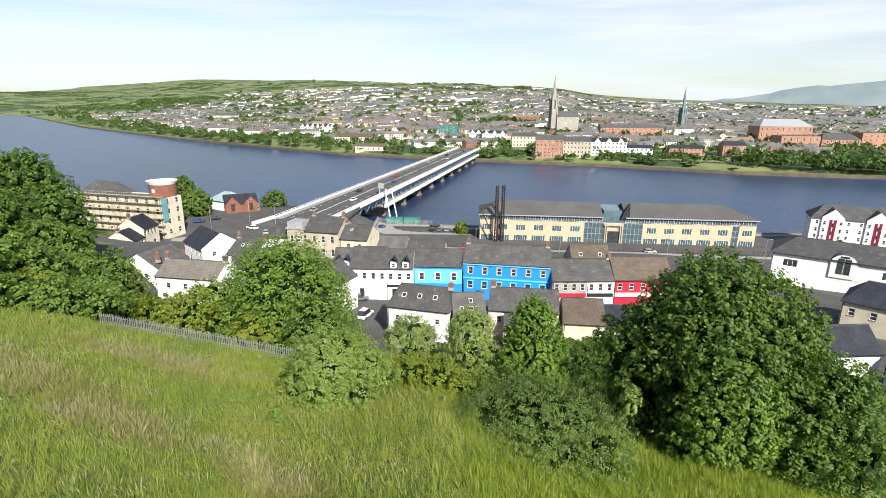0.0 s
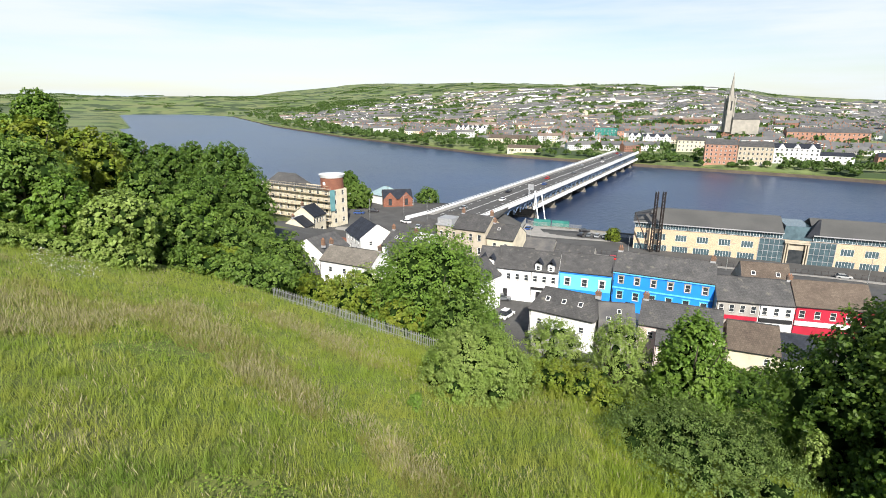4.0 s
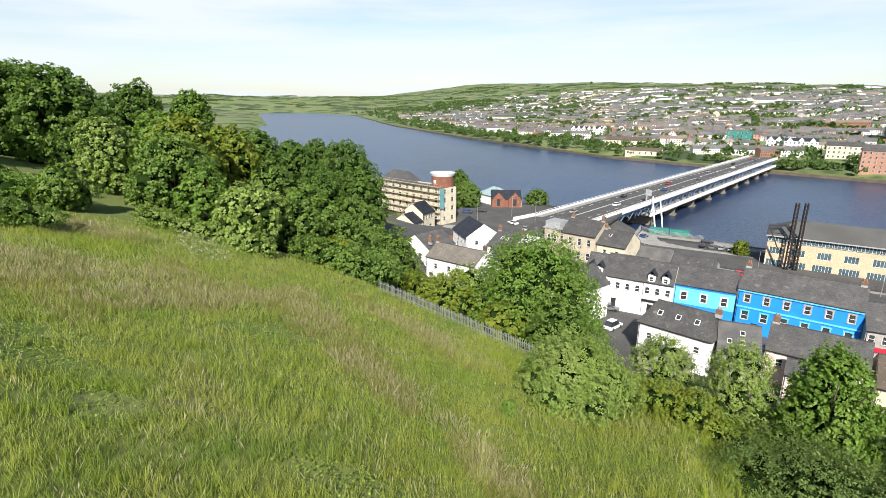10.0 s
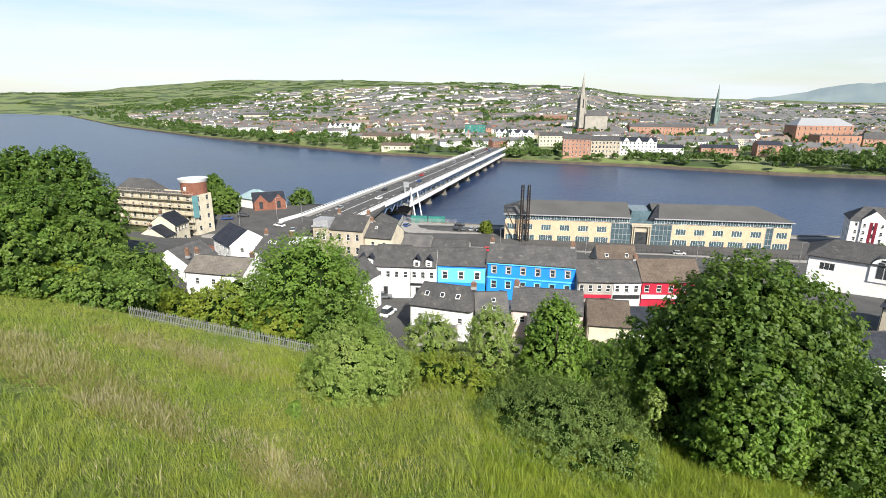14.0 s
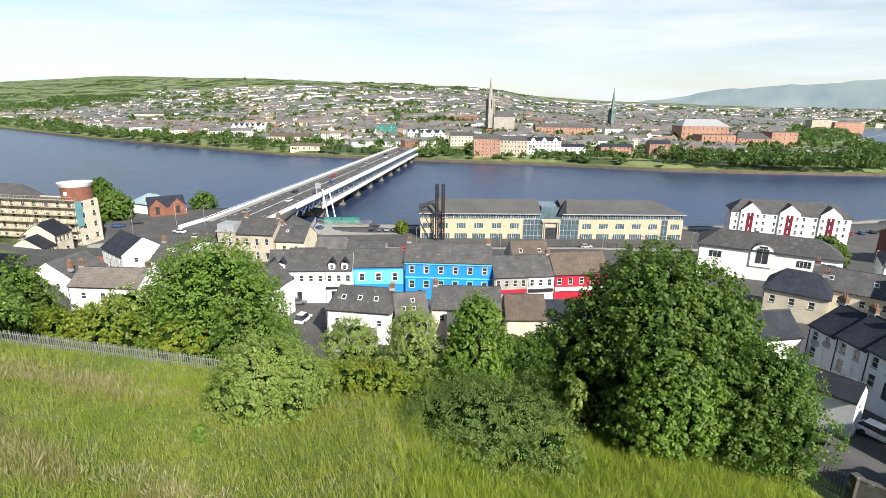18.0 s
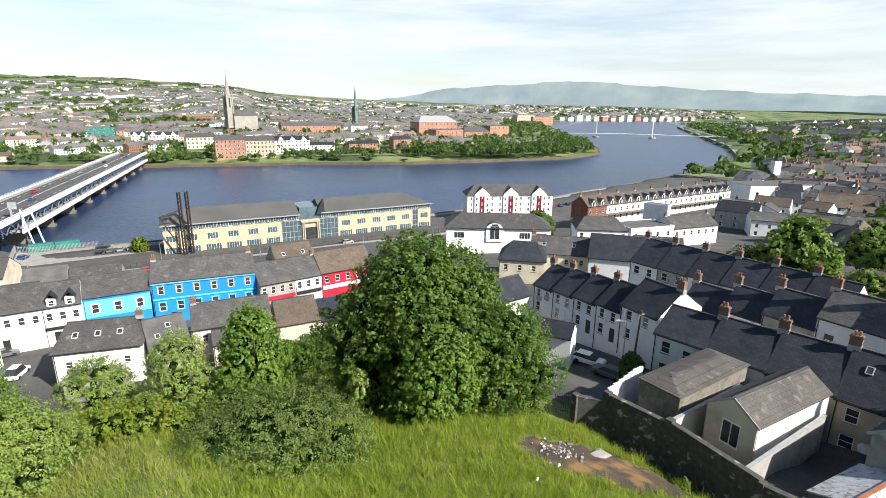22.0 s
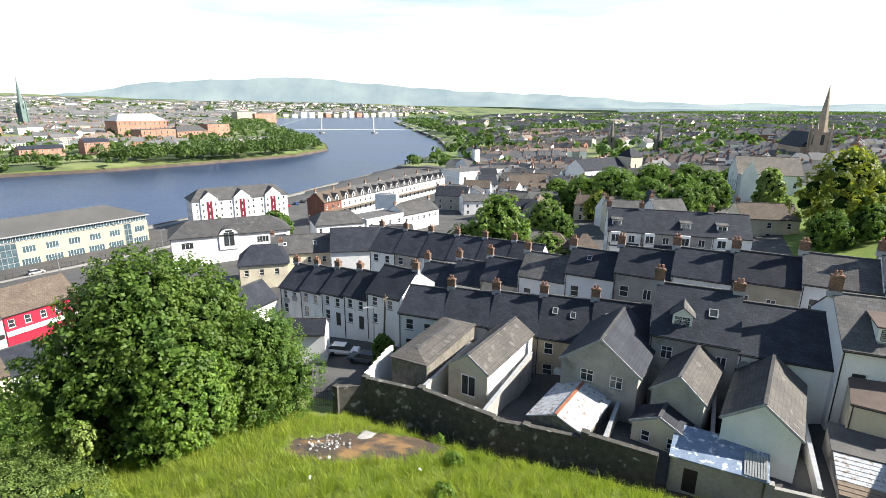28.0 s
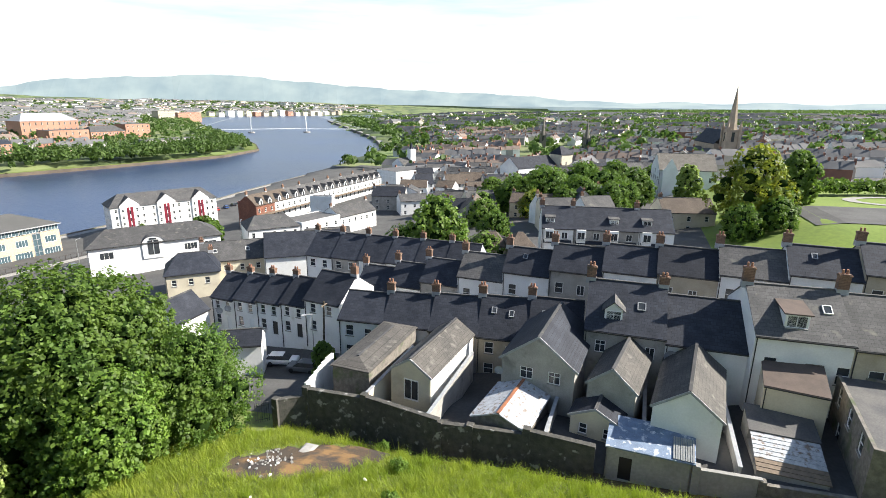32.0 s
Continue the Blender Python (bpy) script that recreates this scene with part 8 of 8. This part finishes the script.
def leaf_bed(name, count, seed, m, label, size, tall, where):
    """A knee-high bed of broad leaves, uneven like a cushion."""
    rs = np.random.RandomState(seed)
    x, y = rs.uniform(-66, 36.4, count * 14), rs.uniform(2, 46, count * 14)
    ok = where(x, y)
    x, y = x[ok][:count], y[ok][:count]
    n = len(x)
    top = tall * (0.75 + 0.5 * waves(x, y, 1.7, 35) + 0.3 * waves(x, y, 0.7, 36))
    P = np.stack([x, y, land(x, y) + 0.16 * waves(x, y, 9, 5) + np.clip(top, 0.15, 2) * rs.rand(n) ** 0.4], 1)
    V, Q = leaf_quads(P, np.tile([0.0, -0.2, 1.0], (n, 1)), size, rs)
    return tagged(new(name, array_mesh(name, V, Q, (m,))), label, "weeds", kind="stuff")


leaf_bed("nettle_bed", 20000, 71, DOCK, "dark green nettle and bramble beds in the grass", 0.06, 0.5, lambda x, y: nettles(x, y) > 0.1 + 1.1 * scatter(x, y))
leaf_bed("bramble_flowers", 2600, 72, PALE_FLOWER, "white bramble flowers at the wood's edge", 0.075, 1.1, lambda x, y: oval(x, y, -52, 38.5, 8, 2.6, 160) + 0.3 * waves(x, y, 3, 48) < 0.9)
leaf_bed("wall_weeds", 9000, 73, DOCK, "straggling green weeds at the foot of the wall", 0.06, 0.6, lambda x, y: (wall_shade_strip(x, y) > 0.2 + 0.9 * scatter(x, y)) & (bare_patch(x, y) > 1.1))
for i, (x, y, w, h) in enumerate(((-10.1, 28.4, 1.1, 1.4), (29.1, 13.9, 1.5, 1.0), (24, 12, 1.6, 0.9), (20, 14, 1.4, 0.8), (33.5, 17.5, 1.4, 1.2))):
    tree(x, y, w, h, LEAF_LIGHT, 140 + i, "leafy green weed clump in the long grass", 2000, 0.07, name="weed_clump", n=9, low=0.02, core=False)["category"] = "weeds"

# ---- fence along the foot of the field ----
fence = thing("fence", pose(0, 0, 0), "pale galvanised paling fence at the field's foot", "fence")
line = [(-33.6, 47.4), (-32.5, 47.3), (-23.1, 45.4), (-15.2, 43.7), (-13.0, 43.2)]
q = MB()
q.box(-0.035, 0.035, -0.012, 0.012, -0.3, 1.25)
q.face([(-0.035, -0.012, 1.25), (0.035, -0.012, 1.25), (0, 0, 1.36)])
PALE = q.mesh("paling", STEEL)
for (x0, y0), (x1, y1) in zip(line[:-1], line[1:]):
    d = math.hypot(x1 - x0, y1 - y0)
    n = int(d / 0.19)
    ang = math.degrees(math.atan2(y1 - y0, x1 - x0))
    for i in range(n):
        x, y = x0 + (x1 - x0) * i / n, y0 + (y1 - y0) * i / n
        part("paling", PALE, STEEL, fence, m=pose(x, y, ground(x, y), random.uniform(-2, 2), random.uniform(-3, 3), ang))
    for k in range(max(1, int(d / 2.6))):
        f0, f1 = k / max(1, int(d / 2.6)), (k + 1) / max(1, int(d / 2.6))
        a = Vector((x0 + (x1 - x0) * f0, y0 + (y1 - y0) * f0, 0))
        b = Vector((x0 + (x1 - x0) * f1, y0 + (y1 - y0) * f1, 0))
        za, zb = ground(a.x, a.y), ground(b.x, b.y)
        q = MB()
        for h in (0.35, 1.0):
            q.bar((a.x, a.y + 0.05, za + h), (b.x, b.y + 0.05, zb + h), 0.05)
        part("rail", q, STEEL, fence)

# ---- vehicles ----
PAINTS = [mat("car_silver", (0.45, 0.46, 0.47), 0.3, metal=0.5), mat("car_white", (0.8, 0.8, 0.8), 0.3), mat("car_black", (0.02, 0.02, 0.025), 0.25), mat("car_blue", (0.03, 0.07, 0.22), 0.3), mat("car_red", (0.45, 0.02, 0.02), 0.3), mat("car_grey", (0.12, 0.13, 0.14), 0.3)]
PAINT_NAMES = ["silver", "white", "black", "blue", "red", "grey"]


def car(k, m, van=False):
    t = thing("van" if van else "car", m, f"{PAINT_NAMES[k]} {'van' if van else 'hatchback car'} on the grey road", "van" if van else "car")
    q = MB()
    h = 1.9 if van else 1.42
    w = 0.86
    q.hexa([(-2.05, -w, 0.28), (2.05, -w, 0.28), (2.05, w, 0.28), (-2.05, w, 0.28), (-2.1, -w, 0.62), (2.1, -w, 0.62), (2.1, w, 0.62), (-2.1, w, 0.62)])
    q.hexa([(-2.1, -w, 0.62), (2.1, -w, 0.62), (2.1, w, 0.62), (-2.1, w, 0.62), (-2.0, -w * 0.94, 0.92), (1.95, -w * 0.94, 0.80), (1.95, w * 0.94, 0.80), (-2.0, w * 0.94, 0.92)])
    q.hexa([(-1.5, -w * 0.76, h - 0.06), (0.35, -w * 0.76, h - 0.06), (0.35, w * 0.76, h - 0.06), (-1.5, w * 0.76, h - 0.06), (-1.4, -w * 0.7, h), (0.25, -w * 0.7, h), (0.25, w * 0.7, h), (-1.4, w * 0.7, h)])
    part("body", q, PAINTS[k], t)
    q = MB()
    q.hexa([(-1.95, -w * 0.92, 0.88), (1.15, -w * 0.92, 0.84), (1.15, w * 0.92, 0.84), (-1.95, w * 0.92, 0.88), (-1.5, -w * 0.75, h - 0.05), (0.35, -w * 0.75, h - 0.05), (0.35, w * 0.75, h - 0.05), (-1.5, w * 0.75, h - 0.05)])
    part("glasshouse", q, GLASS, t)
    for x in (-1.3, 1.3):
        for y in (-0.8, 0.8):
            q = MB()
            q.tube(0, 0, -0.1, 0.1, 0.31, 0.31, 12)
            part("wheel", q, BLACK, t, m=pose(x, y, 0.31, 90))
    return t


def on_bridge(s, side):
    A, B = Vector((-50.5, 187)), Vector((24, 503))
    d = (B - A).normalized()
    n = Vector((-d.y, d.x))
    p = A + d * s + n * side
    return pose(p.x, p.y, 13.02, 0, 0, math.degrees(math.atan2(d.y, d.x)) + (180 if side > 0 else 0))


for i, (s, side) in enumerate(((14, 3), (40, -3), (62, 3.4), (95, -3.2), (118, 3), (150, -3), (190, 3), (225, -3), (250, 3.2), (290, -3), (305, 3))):
    car(i % 6, on_bridge(s, side))
for i, (x, y, a, k) in enumerate(((-17.8, 108.0, 8, 5), (-47, 183, 60, 2), (-88, 184, 10, 3), (-39, 176.5, 30, 1), (-65, 174.5, 150, 1), (-84, 189, 20, 2), (-58, 168, 100, 0), (-33, 170, 120, 0),
                                 (-3.6, 203.4, 80, 2), (-0.6, 203.2, 80, 5), (2.4, 203.0, 80, 0), (5.4, 202.8, 80, 0), (-2.5, 211, 10, 2), (-24, 205, 70, 3), (8, 171, -5, 4), (72, 172, -4, 0), (100, 158, 175, 5), (50.0, 41.0, -70, 1), (48.6, 36.6, 100, 5),
                                 (188, 186, 60, 4), (194, 186, 60, 3), (200, 187, 60, 2), (206, 188, 60, 4), (140, 112, 40, 0), (132, 118, 40, 2))):
    car(k, pose(x, y, ground(x, y) + 0.03, 0, 0, a))
car(1, pose(-15.2, 98.6, ground(-15.2, 98.6) + 0.03, 0, 0, 70), van=True)


# ---- street furniture ----
def street_lamp(x, y, h=8.0, yaw=0.0, m=STEEL):
    t = thing("street_lamp", pose(x, y, ground(x, y), 0, 0, yaw), "grey steel street lamp with one arm", "street lamp")
    q = MB()
    q.tube(0, 0, -0.4, h, 0.1, 0.06, 8)
    part("pole", q, m, t)
    q = MB()
    q.bar((0, 0, h), (1.0, 0, h + 0.25), 0.07)
    part("arm", q, m, t)
    q = MB()
    q.hexa([(0.9, -0.14, h + 0.18), (1.6, -0.1, h + 0.24), (1.6, 0.1, h + 0.24), (0.9, 0.14, h + 0.18), (0.9, -0.14, h + 0.3), (1.6, -0.1, h + 0.34), (1.6, 0.1, h + 0.34), (0.9, 0.14, h + 0.3)])
    part("lamp_head", q, LEAD, t)


for x, y, a in ((-70, 186, 0), (-58, 178, 40), (-92, 182, 10), (-45, 160, 90), (-78, 172, 120), (-20, 176, 30), (12, 172, 20), (40, 168, 10), (74, 163, 0), (104, 160, 0), (51.5, 37.0, 160), (122, 112, 30), (150, 96, 30), (-30, 150, 60)):
    street_lamp(x, y, 8.0 if x < 45 or x > 60 else 6.5, a)
tp = thing("telegraph_pole", pose(51.0, 35.2, ground(51, 35.2), 3, 0, 0), "dark wooden telegraph pole in the lane", "pole")
q = MB()
q.tube(0, 0, -0.5, 8.6, 0.15, 0.1, 8)
part("pole", q, BARK, tp)
q = MB()
q.box(-0.6, 0.6, -0.06, 0.06, 8.0, 8.12)
part("crossarm", q, WOOD, tp)
hd = MB()
hd.box(-23.4, -16.4, 215.6, 218.0, 4.2, 7.5)
hd.box(-15.9, -8.9, 215.4, 217.8, 4.2, 7.5)
solid("site_container", hd, GREEN_NET, "two dark green site containers beside the river", "container")
q = MB()
for i in range(12):
    x0, x1 = -26 + 3.2 * i, -22.8 + 3.2 * i
    q.hexa([(x0, 197, ground(x0, 197) - 0.5), (x1, 197, ground(x1, 197) - 0.5), (x1, 213, ground(x1, 213) - 0.5), (x0, 213, ground(x0, 213) - 0.5), (x0, 197, ground(x0, 197) + 0.08), (x1, 197, ground(x1, 197) + 0.08), (x1, 213, ground(x1, 213) + 0.08), (x0, 213, ground(x0, 213) + 0.08)])
solid("car_park", q, PAVING, "pale worn concrete car park beside the river", "car park", kind="structure")
pf = thing("palisade_fence", pose(0, 0, 0), "pale steel palisade fence round the car park", "fence")
q = MB()
q.box(-0.06, 0.06, -0.02, 0.02, -0.2, 2.3)
SPIKE = q.mesh("paling", STEEL)
for i in range(100):
    x = -26 + i * 0.38
    part("paling", SPIKE, STEEL, pf, m=pose(x, 214.4, ground(x, 214.4)))
for i in range(42):
    y = 197 + i * 0.42
    part("paling", SPIKE, STEEL, pf, m=pose(-26.4, y, ground(-26.4, y), 0, 0, 90))
for h in (0.5, 1.9):
    q = MB()
    q.bar((-26, 214.45, ground(-26, 214.4) + h), (12, 214.45, ground(12, 214.4) + h), 0.08)
    part("rail", q, STEEL, pf)
q = MB()
for i in range(40):
    x0, x1 = -36 + 4 * i, -32 + 4 * i
    y0, y1 = 174.2 - 0.085 * (x0 - 15), 174.2 - 0.085 * (x1 - 15)
    q.hexa([(x0, y0, ground(x0, y0) - 0.4), (x1, y1, ground(x1, y1) - 0.4), (x1, y1 + 2.6, ground(x1, y1 + 2.6) - 0.4), (x0, y0 + 2.6, ground(x0, y0 + 2.6) - 0.4), (x0, y0, ground(x0, y0) + 0.13), (x1, y1, ground(x1, y1) + 0.13), (x1, y1 + 2.6, ground(x1, y1 + 2.6) + 0.13), (x0, y0 + 2.6, ground(x0, y0 + 2.6) + 0.13)])
solid("pavement", q, PAVING, "grey paved footway along the quay road", "pavement", kind="structure")
rl = thing("railing", pose(0, 0, 0), "dark steel railing along the quay road", "railing")
q = MB()
q.box(-0.04, 0.04, -0.04, 0.04, -0.3, 1.6)
POST = q.mesh("post", DARK_METAL)
for i in range(90):
    x = -34 + i * 1.65
    y = 177.5 - 0.085 * (x - 15)
    part("post", POST, DARK_METAL, rl, m=pose(x, y, ground(x, y)))
for k in range(18):
    x0, x1 = -34 + k * 8.2, -34 + (k + 1) * 8.2
    y0, y1 = 177.5 - 0.085 * (x0 - 15), 177.5 - 0.085 * (x1 - 15)
    q = MB()
    for h in (0.3, 1.5):
        q.bar((x0, y0, ground(x0, y0) + h), (x1, y1, ground(x1, y1) + h), 0.06)
    part("rail", q, DARK_METAL, rl)
# rubble and litter on the bare patch
rs = random.Random(77)
heap = thing("rubble_heap", pose(26.4, 23.4, ground(26.4, 23.4)), "scattered pale rubble and ash on bare soil", "rubble")
for i in range(60):
    x, y = rs.gauss(0, 1.1), rs.gauss(0, 0.8)
    s = rs.uniform(0.03, 0.1)
    q = MB()
    q.hexa([(a * s * rs.uniform(0.7, 1.2), b * s * rs.uniform(0.7, 1.2), c * s * rs.uniform(0.4, 0.8)) for a, b, c in ((-1, -1, -1), (1, -1, -1), (1, 1, -1), (-1, 1, -1), (-1, -1, 1), (1, -1, 1), (1, 1, 1), (-1, 1, 1))])
    part("stone", q, CONCRETE if i % 4 else PVC, heap, m=pose(x, y, ground(26.4 + x, 23.4 + y) - ground(26.4, 23.4) + 0.04, rs.uniform(-30, 30), rs.uniform(-30, 30), rs.uniform(0, 360)))
q = MB()
q.hexa([(-0.9, -0.5, 0), (0.9, -0.6, 0), (0.8, 0.6, 0), (-0.7, 0.5, 0), (-0.6, -0.3, 0.16), (0.5, -0.4, 0.1), (0.6, 0.3, 0.14), (-0.5, 0.35, 0.18)])
solid("tarpaulin", q, CONCRETE, "crumpled grey sheet on the bare soil", "litter", m=pose(29.3, 22.2, ground(29.3, 22.2)))
for i, (x, y) in enumerate(((23.6, 21.0), (20.6, 20.0), (26.0, 15.0))):
    q = MB()
    q.hexa([(-0.2, -0.12, 0), (0.2, -0.14, 0), (0.22, 0.12, 0), (-0.18, 0.1, 0), (-0.15, -0.1, 0.22), (0.13, -0.1, 0.26), (0.16, 0.1, 0.2), (-0.12, 0.08, 0.24)])
    solid("litter", q, PVC, "white scrap of litter in the grass", "litter", m=pose(x, y, ground(x, y) + 0.3, 10, 5, 40 * i) @ Matrix.Scale(0.6, 4))
# park paths and a play area
q = MB()
def on_park(pts):
    return [(x, y, ground(x, y) + 0.12) for x, y in pts]
for i in range(12):
    for j in range(4):
        y0, y1 = -34 - 5 * i, -39 - 5 * i
        x0, x1 = 122 + 6 * j, 128 + 6 * j
        q.face(on_park([(x0, y1), (x1, y1), (x1, y0), (x0, y0)]))
solid("pitch", q, ASPHALT, "dark tarmac play pitch in the park", "pitch")
q = MB()
n = 28
for i in range(n):
    a0, a1 = 2 * math.pi * i / n, 2 * math.pi * (i + 1) / n
    q.face(on_park([(160 + 9 * math.cos(a0), -68 + 16 * math.sin(a0)), (160 + 11.5 * math.cos(a0), -68 + 19 * math.sin(a0)), (160 + 11.5 * math.cos(a1), -68 + 19 * math.sin(a1)), (160 + 9 * math.cos(a1), -68 + 16 * math.sin(a1))]))
solid("path", q, PAVING, "curving tarmac path across the lawn", "path")
